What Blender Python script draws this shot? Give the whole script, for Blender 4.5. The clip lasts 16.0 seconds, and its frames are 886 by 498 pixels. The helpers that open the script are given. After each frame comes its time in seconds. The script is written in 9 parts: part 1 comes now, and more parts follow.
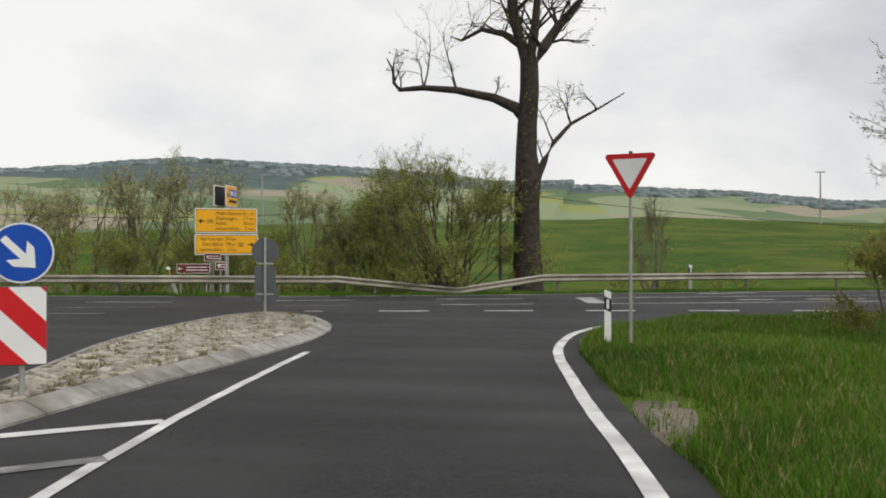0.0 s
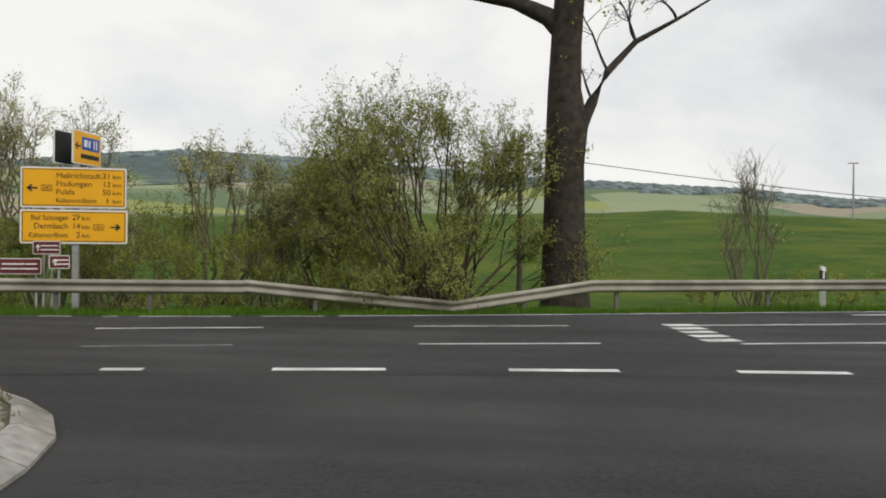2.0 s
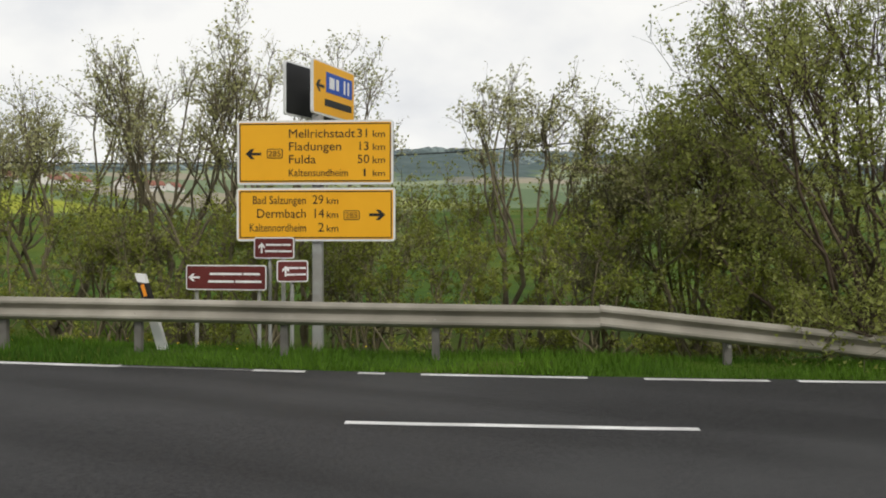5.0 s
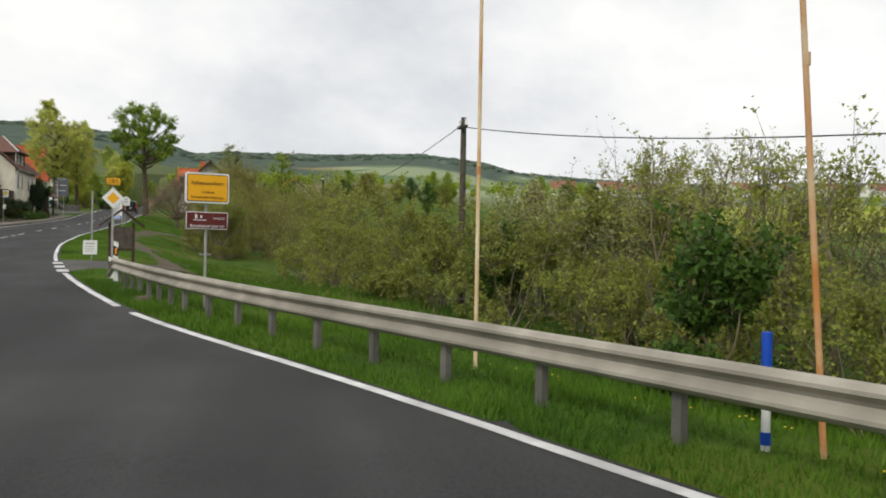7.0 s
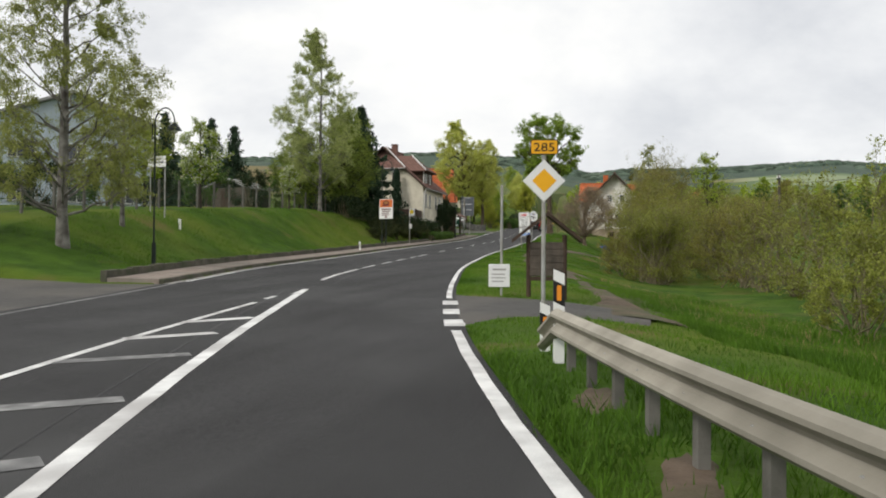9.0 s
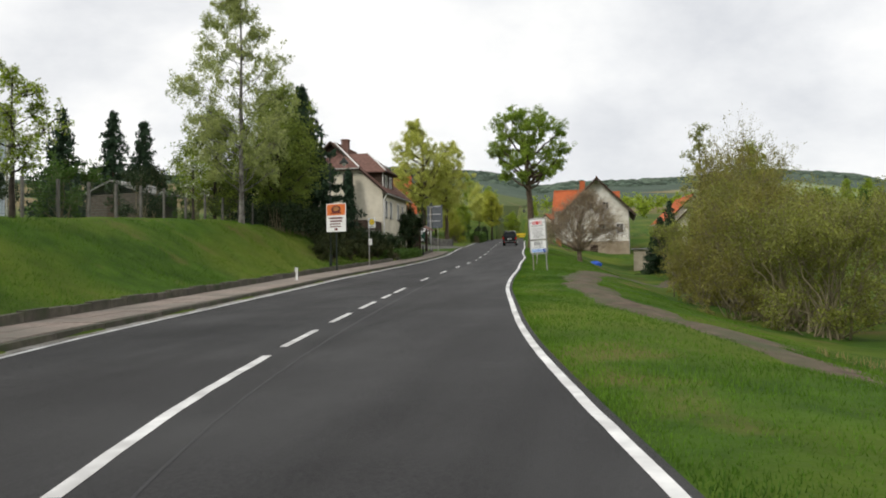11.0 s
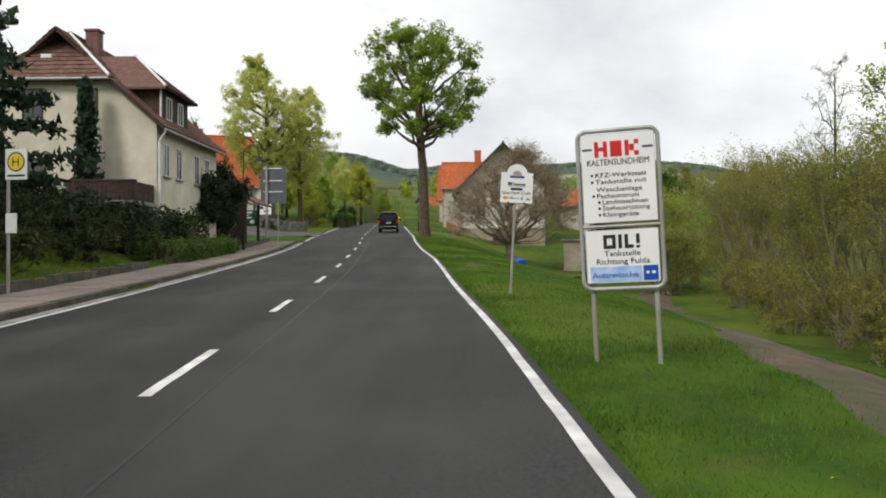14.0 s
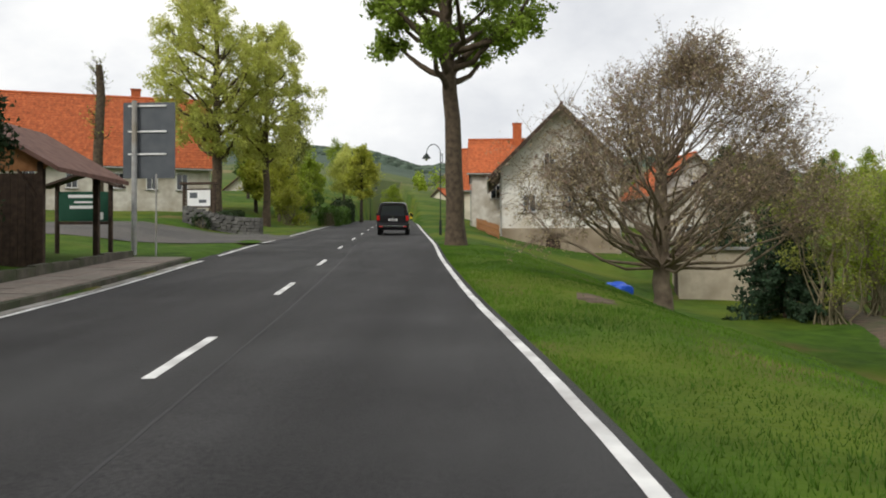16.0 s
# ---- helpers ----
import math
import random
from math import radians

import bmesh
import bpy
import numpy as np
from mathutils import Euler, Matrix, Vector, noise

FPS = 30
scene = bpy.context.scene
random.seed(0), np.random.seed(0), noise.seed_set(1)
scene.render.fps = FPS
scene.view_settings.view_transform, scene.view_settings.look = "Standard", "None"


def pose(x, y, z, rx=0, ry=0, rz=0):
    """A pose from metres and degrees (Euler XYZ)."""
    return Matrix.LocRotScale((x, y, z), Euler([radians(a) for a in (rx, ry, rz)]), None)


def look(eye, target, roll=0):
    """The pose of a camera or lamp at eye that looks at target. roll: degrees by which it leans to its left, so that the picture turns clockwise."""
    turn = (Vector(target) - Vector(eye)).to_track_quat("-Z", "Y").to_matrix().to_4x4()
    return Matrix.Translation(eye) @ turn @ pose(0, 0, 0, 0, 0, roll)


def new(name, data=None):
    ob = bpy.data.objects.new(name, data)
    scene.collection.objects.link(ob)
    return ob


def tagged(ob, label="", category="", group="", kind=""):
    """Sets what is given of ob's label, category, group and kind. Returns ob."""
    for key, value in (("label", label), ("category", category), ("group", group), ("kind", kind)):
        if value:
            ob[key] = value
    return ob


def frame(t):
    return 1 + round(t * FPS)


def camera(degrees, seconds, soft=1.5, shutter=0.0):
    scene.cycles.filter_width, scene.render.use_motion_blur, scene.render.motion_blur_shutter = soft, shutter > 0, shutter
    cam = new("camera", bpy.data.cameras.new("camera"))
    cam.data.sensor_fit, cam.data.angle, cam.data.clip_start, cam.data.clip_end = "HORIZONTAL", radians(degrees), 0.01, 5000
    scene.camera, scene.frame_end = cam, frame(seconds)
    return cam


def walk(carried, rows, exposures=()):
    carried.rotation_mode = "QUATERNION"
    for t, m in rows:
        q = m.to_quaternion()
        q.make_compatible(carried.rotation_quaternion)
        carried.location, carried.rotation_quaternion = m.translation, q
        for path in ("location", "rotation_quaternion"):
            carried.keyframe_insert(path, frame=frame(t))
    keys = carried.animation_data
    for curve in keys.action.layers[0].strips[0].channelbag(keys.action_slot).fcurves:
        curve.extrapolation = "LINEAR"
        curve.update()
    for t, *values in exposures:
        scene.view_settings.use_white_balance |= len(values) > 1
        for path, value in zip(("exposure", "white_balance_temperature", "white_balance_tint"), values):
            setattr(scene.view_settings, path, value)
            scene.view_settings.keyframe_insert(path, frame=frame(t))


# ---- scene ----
cam = camera(53.14, 16.0, soft=1.9)
# seconds, eye x y z, yaw, pitch, roll
ROWS = [
    (0, 6.50, -3.83, 1.66, 9.40, 0.14, -0.02),
    (0.5, 5.89, 0.22, 1.57, 8.79, 0.64, 0.11),
    (1, 5.32, 3.93, 1.53, 8.02, 0.13, -0.45),
    (1.5, 4.87, 7.31, 1.52, 8.45, -1.09, 0.25),
    (2, 4.52, 10.14, 1.52, 9.44, -0.15, 0.47),
    (2.5, 4.05, 12.60, 1.48, 8.82, -0.75, -0.06),
    (3, 3.65, 14.45, 1.50, 9.80, -0.46, 0.77),
    (3.2, 3.51, 14.95, 1.51, 11.56, -1.11, 0.25),
    (5.3, -1.40, 19.26, 1.55, 32.10, -0.33, 0.50),
    (5.5, -2.10, 19.76, 1.55, 38.49, 0.20, 0.88),
    (6, -4.19, 20.79, 1.57, 53.05, 0.00, 0.04),
    (6.5, -6.69, 21.52, 1.57, 67.18, 0.04, 1.17),
    (7, -9.45, 21.94, 1.59, 79.02, 0.10, 1.01),
    (7.5, -12.69, 22.01, 1.63, 86.50, 0.21, 0.91),
    (8, -16.18, 21.58, 1.70, 94.48, 0.96, 0.49),
    (8.5, -19.75, 20.60, 1.69, 101.73, 0.78, 0.29),
    (8.7, -21.18, 20.07, 1.70, 104.11, 0.91, 0.39),
    (10.8, -41.56, 13.19, 2.52, 102.24, 1.35, -0.85),
    (11, -43.45, 12.71, 2.60, 100.86, 1.87, -0.79),
    (11.5, -48.60, 11.50, 2.85, 98.74, 2.25, -0.25),
    (12, -54.16, 10.45, 3.04, 96.45, 2.52, 0.20),
    (12.5, -60.05, 9.57, 3.23, 95.47, 1.79, -0.10),
    (13, -66.25, 8.68, 3.50, 93.80, 1.08, -0.02),
    (13.5, -72.55, 7.89, 3.74, 92.87, 1.07, -0.14),
    (14, -79.18, 7.25, 4.10, 92.11, 0.79, -0.25),
    (14.5, -86.19, 6.79, 4.47, 92.11, 1.55, 0.37),
    (15, -93.59, 6.22, 4.78, 91.51, 1.98, 0.63),
    (15.5, -102.01, 5.39, 5.10, 91.88, 1.86, 0.22),
    (16, -110.48, 4.71, 5.42, 92.98, 0.65, -0.03),
]


def eye_pose(x, y, z, yaw, pitch, roll):
    yw, pt = radians(yaw), radians(pitch)
    ahead = Vector((-math.sin(yw) * math.cos(pt), math.cos(yw) * math.cos(pt), math.sin(pt)))
    return look((x, y, z), Vector((x, y, z)) + ahead, roll)


walk(cam, [(t, eye_pose(*row)) for t, *row in ROWS], exposures=((0, -0.26), (3.2, -0.24), (6.5, -0.12), (8.5, -0.04), (16, 0.02)))

# ---- daylight: a bright, broken overcast ----
world = bpy.data.worlds.new("sky")
scene.world = world
world.use_nodes = True
wt = world.node_tree
wt.nodes.clear()


def wnode(kind, **inputs):
    n = wt.nodes.new(kind)
    for k, v in inputs.items():
        n.inputs[k.replace("_", " ")].default_value = v
    return n


SUN_UP, SUN_ROUND = 40.0, 126.0
nishita = wnode("ShaderNodeTexSky")
nishita.sky_type = "NISHITA"
nishita.sun_disc = False
nishita.sun_elevation = radians(SUN_UP)
nishita.sun_rotation = radians(SUN_ROUND)
coord = wnode("ShaderNodeTexCoord")
stretch = wnode("ShaderNodeMapping")
stretch.inputs["Scale"].default_value = (1.0, 1.0, 1.9)
stretch.inputs["Location"].default_value = (0.35, 0.1, 0.2)
wt.links.new(coord.outputs["Generated"], stretch.inputs["Vector"])
clouds = wnode("ShaderNodeTexNoise", Scale=2.0, Detail=8.0, Roughness=0.56, Distortion=0.12)
wt.links.new(stretch.outputs["Vector"], clouds.inputs["Vector"])
ramp = wnode("ShaderNodeValToRGB")
ramp.color_ramp.elements[0].position, ramp.color_ramp.elements[0].color = 0.34, (0.64, 0.655, 0.685, 1)
ramp.color_ramp.elements[1].position, ramp.color_ramp.elements[1].color = 0.58, (1.0, 0.99, 0.955, 1)
mid = ramp.color_ramp.elements.new(0.47)
mid.color = (0.84, 0.845, 0.85, 1)
wt.links.new(clouds.outputs["Fac"], ramp.inputs["Fac"])
air = wnode("ShaderNodeBackground", Strength=0.06)
wt.links.new(nishita.outputs["Color"], air.inputs["Color"])
cover = wnode("ShaderNodeBackground", Strength=1.2)
wt.links.new(ramp.outputs["Color"], cover.inputs["Color"])
both = wnode("ShaderNodeMixShader", Fac=0.9)
wt.links.new(air.outputs[0], both.inputs[1])
wt.links.new(cover.outputs[0], both.inputs[2])
wout = wnode("ShaderNodeOutputWorld")
wt.links.new(both.outputs[0], wout.inputs["Surface"])

sun = new("sun", bpy.data.lights.new("sun", "SUN"))
sun.data.energy, sun.data.angle, sun.data.color = 1.9, radians(14), (1.0, 0.96, 0.9)
sun.rotation_euler = (radians(90 - SUN_UP), 0, radians(-SUN_ROUND + 180))

# ---- materials ----
def material(name, dark, light, scale=4.0, rough=0.8, metal=0.0, bump=0.0, bump_scale=40.0, stain=None, stain_scale=0.5,
             detail=6.0, by_object=0.0, by_island=0.0, translucent=0.0, spec=0.3):
    """Two colours mixed by fine noise, a third by broad stains, with fine relief."""
    m = bpy.data.materials.new(name)
    m.use_nodes = True
    nt = m.node_tree
    bsdf = nt.nodes["Principled BSDF"]
    bsdf.inputs["Roughness"].default_value = rough
    bsdf.inputs["Metallic"].default_value = metal
    bsdf.inputs["Specular IOR Level"].default_value = spec
    co = nt.nodes.new("ShaderNodeTexCoord")
    fine = nt.nodes.new("ShaderNodeTexNoise")
    fine.inputs["Scale"].default_value = scale
    fine.inputs["Detail"].default_value = detail
    nt.links.new(co.outputs["Object"], fine.inputs["Vector"])
    spread = nt.nodes.new("ShaderNodeMapRange")
    spread.inputs["From Min"].default_value, spread.inputs["From Max"].default_value = 0.3, 0.7
    nt.links.new(fine.outputs["Fac"], spread.inputs["Value"])
    mix = nt.nodes.new("ShaderNodeMix")
    mix.data_type = "RGBA"
    mix.inputs["A"].default_value, mix.inputs["B"].default_value = (*dark, 1), (*light, 1)
    nt.links.new(spread.outputs["Result"], mix.inputs["Factor"])
    colour = mix.outputs["Result"]
    if stain:
        broad = nt.nodes.new("ShaderNodeTexNoise")
        broad.inputs["Scale"].default_value = stain_scale
        broad.inputs["Detail"].default_value = 4.0
        nt.links.new(co.outputs["Object"], broad.inputs["Vector"])
        cut = nt.nodes.new("ShaderNodeMapRange")
        cut.inputs["From Min"].default_value, cut.inputs["From Max"].default_value = 0.42, 0.68
        nt.links.new(broad.outputs["Fac"], cut.inputs["Value"])
        mix2 = nt.nodes.new("ShaderNodeMix")
        mix2.data_type = "RGBA"
        mix2.inputs["B"].default_value = (*stain, 1)
        nt.links.new(colour, mix2.inputs["A"])
        nt.links.new(cut.outputs["Result"], mix2.inputs["Factor"])
        colour = mix2.outputs["Result"]
    for amount, source, out in ((by_object, "ShaderNodeObjectInfo", "Random"), (by_island, "ShaderNodeNewGeometry", "Random Per Island")):
        if amount:
            info = nt.nodes.new(source)
            rng = nt.nodes.new("ShaderNodeMapRange")
            rng.inputs["To Min"].default_value, rng.inputs["To Max"].default_value = 1 - amount, 1 + amount
            nt.links.new(info.outputs[out], rng.inputs["Value"])
            hsv = nt.nodes.new("ShaderNodeHueSaturation")
            nt.links.new(rng.outputs["Result"], hsv.inputs["Value"])
            nt.links.new(colour, hsv.inputs["Color"])
            colour = hsv.outputs["Color"]
    nt.links.new(colour, bsdf.inputs["Base Color"])
    if bump:
        grain = nt.nodes.new("ShaderNodeTexNoise")
        grain.inputs["Scale"].default_value = bump_scale
        grain.inputs["Detail"].default_value = 3.0
        nt.links.new(co.outputs["Object"], grain.inputs["Vector"])
        bp = nt.nodes.new("ShaderNodeBump")
        bp.inputs["Strength"].default_value = bump
        bp.inputs["Distance"].default_value = 0.02
        nt.links.new(grain.outputs["Fac"], bp.inputs["Height"])
        nt.links.new(bp.outputs["Normal"], bsdf.inputs["Normal"])
    if translucent:
        tr = nt.nodes.new("ShaderNodeBsdfTranslucent")
        nt.links.new(colour, tr.inputs["Color"])
        ms = nt.nodes.new("ShaderNodeMixShader")
        ms.inputs["Fac"].default_value = translucent
        nt.links.new(bsdf.outputs[0], ms.inputs[1])
        nt.links.new(tr.outputs[0], ms.inputs[2])
        nt.links.new(ms.outputs[0], nt.nodes["Material Output"].inputs["Surface"])
    return m


M = {
    "asphalt": material("asphalt", (0.017, 0.017, 0.0185), (0.046, 0.045, 0.0445), 26.0, 0.8, bump=0.8, bump_scale=90, stain=(0.05, 0.05, 0.05), stain_scale=0.3, detail=9.0),
    "tar": material("tar", (0.015, 0.015, 0.016), (0.028, 0.028, 0.029), 6.0, 0.6),
    "asphalt_old": material("asphalt_old", (0.055, 0.053, 0.05), (0.09, 0.087, 0.082), 7.0, 0.9, bump=0.5, bump_scale=80, stain=(0.11, 0.1, 0.09), stain_scale=0.4),
    "paint": material("road_paint", (0.55, 0.55, 0.54), (0.8, 0.8, 0.78), 3.0, 0.7, bump=0.3, stain=(0.42, 0.41, 0.4), stain_scale=1.3),
    "paint_worn": material("worn_road_paint", (0.09, 0.09, 0.09), (0.34, 0.34, 0.33), 5.0, 0.8, bump=0.3, stain=(0.12, 0.12, 0.12), stain_scale=1.5),
    "grass": material("grass", (0.035, 0.085, 0.012), (0.085, 0.17, 0.022), 1.1, 0.95, bump=0.9, bump_scale=14, stain=(0.11, 0.15, 0.03), stain_scale=0.12, spec=0.1),
    "blade": material("grass_blade", (0.045, 0.105, 0.009), (0.115, 0.22, 0.018), 0.35, 0.7, by_island=0.3, translucent=0.3, spec=0.2),
    "dry_blade": material("dry_grass_blade", (0.2, 0.16, 0.07), (0.36, 0.28, 0.13), 0.6, 0.8, by_island=0.25, translucent=0.2),
    "gravel": material("bare_gravel", (0.1, 0.085, 0.065), (0.28, 0.24, 0.19), 22.0, 0.95, bump=0.9, bump_scale=45, stain=(0.08, 0.08, 0.04), stain_scale=2.0),
    "dry_moss": material("dry_moss", (0.1, 0.085, 0.03), (0.2, 0.17, 0.07), 0.8, 0.9, by_island=0.3),
    "dirt": material("dirt_track", (0.06, 0.042, 0.028), (0.15, 0.11, 0.078), 2.5, 0.95, bump=0.8, bump_scale=22, stain=(0.06, 0.07, 0.03), stain_scale=0.7),
    # ridge trees: haze of distance mixed into this pale blue-green
    "forest": material("hazed_far_forest", (0.125, 0.16, 0.16), (0.18, 0.22, 0.215), 0.02, 0.95, by_island=0.4, spec=0.05),
    "forest_dark": material("hill_spruces", (0.05, 0.074, 0.056), (0.1, 0.13, 0.095), 0.02, 0.95, by_island=0.5, spec=0.05),
    "kerb": material("concrete_kerb", (0.24, 0.225, 0.205), (0.4, 0.385, 0.36), 6.0, 0.9, bump=0.4, bump_scale=60, stain=(0.16, 0.15, 0.12), stain_scale=1.2, by_object=0.12),
    "cobble": material("pale_cobble", (0.19, 0.172, 0.135), (0.36, 0.335, 0.28), 5.0, 0.9, bump=0.4, by_object=0.25, by_island=0.25),
    "joint": material("mossy_joint", (0.05, 0.06, 0.025), (0.13, 0.12, 0.08), 4.0, 0.95, bump=0.5),
    "pave": material("pinkish_paving", (0.19, 0.15, 0.125), (0.29, 0.24, 0.205), 7.0, 0.9, bump=0.3, stain=(0.2, 0.18, 0.15), stain_scale=0.8, by_object=0.1),
    "edge_stone": material("dark_edge_stone", (0.06, 0.055, 0.045), (0.13, 0.115, 0.09), 3.5, 0.9, bump=0.6, bump_scale=25, stain=(0.05, 0.06, 0.03), stain_scale=1.4, by_object=0.15),
    "galv": material("galvanised_steel", (0.3, 0.3, 0.29), (0.45, 0.45, 0.44), 4.0, 0.55, 0.35, bump=0.1, stain=(0.3, 0.27, 0.22), stain_scale=0.9),
    "rail": material("weathered_guardrail", (0.27, 0.25, 0.205), (0.4, 0.37, 0.31), 2.2, 0.8, 0.0, bump=0.15, bump_scale=30, stain=(0.2, 0.185, 0.15), stain_scale=0.7),
    "rail_post": material("rail_post_steel", (0.1, 0.095, 0.085), (0.2, 0.19, 0.17), 3.0, 0.7, 0.2, bump=0.2),
    "sign_yellow": material("sign_yellow", (0.80, 0.39, 0.012), (0.86, 0.43, 0.016), 2.0, 0.45),
    "sign_white": material("sign_white", (0.7, 0.7, 0.69), (0.8, 0.8, 0.79), 2.0, 0.45),
    "sign_black": material("sign_black", (0.012, 0.012, 0.012), (0.02, 0.02, 0.02), 2.0, 0.5),
    "sign_blue": material("sign_blue", (0.006, 0.06, 0.36), (0.008, 0.075, 0.42), 2.0, 0.4),
    "sign_red": material("sign_red", (0.5, 0.01, 0.015), (0.58, 0.016, 0.02), 2.0, 0.45),
    "sign_brown": material("sign_brown", (0.10, 0.018, 0.016), (0.14, 0.026, 0.022), 2.0, 0.45),
    "sign_back": material("grey_sign_back", (0.075, 0.085, 0.095), (0.11, 0.12, 0.13), 2.0, 0.6, 0.1),
    "sign_green": material("sign_green", (0.01, 0.06, 0.035), (0.016, 0.085, 0.05), 2.0, 0.5),
    "post_white": material("white_plastic", (0.72, 0.72, 0.7), (0.82, 0.82, 0.8), 5.0, 0.5),
    "orange": material("orange_reflector", (0.75, 0.25, 0.02), (0.85, 0.32, 0.03), 5.0, 0.4),
    "rust": material("rusted_paint", (0.42, 0.16, 0.04), (0.58, 0.26, 0.08), 3.0, 0.8, bump=0.4, bump_scale=30, stain=(0.6, 0.5, 0.33), stain_scale=1.1),
    "pale_pole": material("pale_flaking_pole", (0.62, 0.5, 0.3), (0.78, 0.66, 0.44), 3.0, 0.8, bump=0.3, stain=(0.5, 0.24, 0.07), stain_scale=0.9),
    "bark": material("dark_bark", (0.022, 0.018, 0.014), (0.065, 0.052, 0.04), 5.0, 0.95, bump=1.0, bump_scale=14),
    "bark_warm": material("brown_bark", (0.05, 0.036, 0.024), (0.12, 0.09, 0.06), 5.0, 0.95, bump=0.8, bump_scale=18),
    "bark_birch": material("birch_bark", (0.05, 0.042, 0.035), (0.27, 0.26, 0.235), 3.0, 0.8, bump=0.5, bump_scale=10),
    "twig": material("thin_twigs", (0.13, 0.11, 0.065), (0.25, 0.215, 0.13), 5.0, 0.9),
    "sign_pale_blue": material("pale_blue_print", (0.2, 0.36, 0.68), (0.5, 0.62, 0.85), 6, 0.4),
    "leaf_spring": material("spring_leaf", (0.18, 0.27, 0.018), (0.35, 0.43, 0.045), 0.8, 0.6, by_island=0.35, translucent=0.45),
    "leaf_olive": material("olive_bud_leaf", (0.2, 0.235, 0.035), (0.36, 0.385, 0.085), 0.8, 0.7, by_island=0.4, translucent=0.45),
    "leaf_mid": material("mid_green_leaf", (0.04, 0.09, 0.012), (0.085, 0.16, 0.02), 0.8, 0.6, by_island=0.35, translucent=0.3),
    "leaf_pale": material("pale_bud_leaf", (0.2, 0.23, 0.05), (0.37, 0.39, 0.13), 0.8, 0.7, by_island=0.3, translucent=0.45),
    "leaf_yellow": material("yellow_green_leaf", (0.28, 0.32, 0.03), (0.46, 0.47, 0.07), 0.8, 0.6, by_island=0.3, translucent=0.35),
    "leaf_grey": material("silvery_bud_leaf", (0.28, 0.29, 0.11), (0.5, 0.49, 0.24), 0.8, 0.7, by_island=0.35, translucent=0.35),
    "leaf_lime": material("lime_leaf", (0.14, 0.23, 0.02), (0.29, 0.39, 0.05), 0.5, 0.6, by_island=0.35, translucent=0.35),
    "leaf_birch": material("birch_leaf", (0.2, 0.23, 0.05), (0.36, 0.38, 0.11), 0.8, 0.6, by_island=0.3, translucent=0.4),
    "leaf_lemon": material("lemon_spring_leaf", (0.42, 0.46, 0.09), (0.66, 0.67, 0.2), 0.8, 0.6, by_island=0.22, translucent=0.55),
    "leaf_maple": material("fresh_maple_leaf", (0.14, 0.2, 0.03), (0.27, 0.33, 0.06), 0.8, 0.6, by_island=0.35, translucent=0.4),
    "leaf_silver": material("pale_birch_leaf", (0.26, 0.31, 0.09), (0.46, 0.5, 0.19), 0.8, 0.6, by_island=0.3, translucent=0.45),
    "leaf_hedge": material("olive_hedge_leaf", (0.17, 0.165, 0.03), (0.31, 0.29, 0.07), 0.8, 0.7, by_island=0.4, translucent=0.4),
    "leaf_thorn": material("hawthorn_leaf", (0.15, 0.17, 0.028), (0.28, 0.3, 0.06), 0.8, 0.6, by_island=0.35, translucent=0.4),
    "poster_red": material("orange_red_print", (0.55, 0.12, 0.03), (0.68, 0.2, 0.05), 1.5, 0.45),
    "leaf_bud": material("brownish_bud", (0.25, 0.2, 0.1), (0.44, 0.36, 0.21), 0.8, 0.7, by_island=0.4, translucent=0.3),
    "leaf_juniper": material("juniper_needle", (0.025, 0.04, 0.012), (0.075, 0.085, 0.025), 1.0, 0.8, by_island=0.4, translucent=0.1),
    "apple_bark": material("lichened_apple_bark", (0.12, 0.09, 0.065), (0.27, 0.215, 0.155), 4.0, 0.95, bump=0.6, bump_scale=20),
    "bark_willow": material("grey_willow_bark", (0.1, 0.085, 0.055), (0.23, 0.195, 0.13), 4.0, 0.95, bump=0.6, bump_scale=20),
    "old_post": material("weathered_grey_post", (0.09, 0.085, 0.075), (0.17, 0.16, 0.145), 4.0, 0.9, bump=0.3),
    "twig_grey": material("grey_brown_twigs", (0.1, 0.088, 0.06), (0.22, 0.195, 0.13), 5.0, 0.9),
    "needle": material("dark_needles", (0.014, 0.035, 0.016), (0.038, 0.07, 0.034), 1.2, 0.8, by_island=0.4, translucent=0.1),
    "leaf_dark": material("dark_hedge_leaf", (0.014, 0.03, 0.01), (0.035, 0.06, 0.016), 1.2, 0.7, by_island=0.4, translucent=0.15),
    "blossom": material("pinkish_blossom", (0.22, 0.14, 0.11), (0.4, 0.3, 0.24), 1.5, 0.8, by_island=0.3, translucent=0.2),
    "white_blossom": material("white_blossom", (0.5, 0.52, 0.4), (0.7, 0.7, 0.6), 1.5, 0.8, by_island=0.2, translucent=0.2),
    "flower": material("dandelion_yellow", (0.7, 0.5, 0.01), (0.85, 0.65, 0.02), 2.0, 0.7),
    "render_cream": material("cream_render", (0.62, 0.57, 0.45), (0.72, 0.67, 0.55), 2.5, 0.9, bump=0.3, bump_scale=50, stain=(0.5, 0.46, 0.36), stain_scale=0.5),
    "render_white": material("weathered_white_render", (0.5, 0.46, 0.4), (0.7, 0.67, 0.61), 2.0, 0.9, bump=0.3, bump_scale=40, stain=(0.4, 0.35, 0.28), stain_scale=0.6),
    "render_old": material("old_whitewash", (0.58, 0.55, 0.49), (0.8, 0.78, 0.73), 1.4, 0.9, bump=0.5, bump_scale=18, stain=(0.52, 0.46, 0.37), stain_scale=0.5),
    "render_beige": material("beige_render", (0.4, 0.34, 0.26), (0.52, 0.45, 0.35), 2.0, 0.9, bump=0.3, stain=(0.32, 0.27, 0.2), stain_scale=0.6),
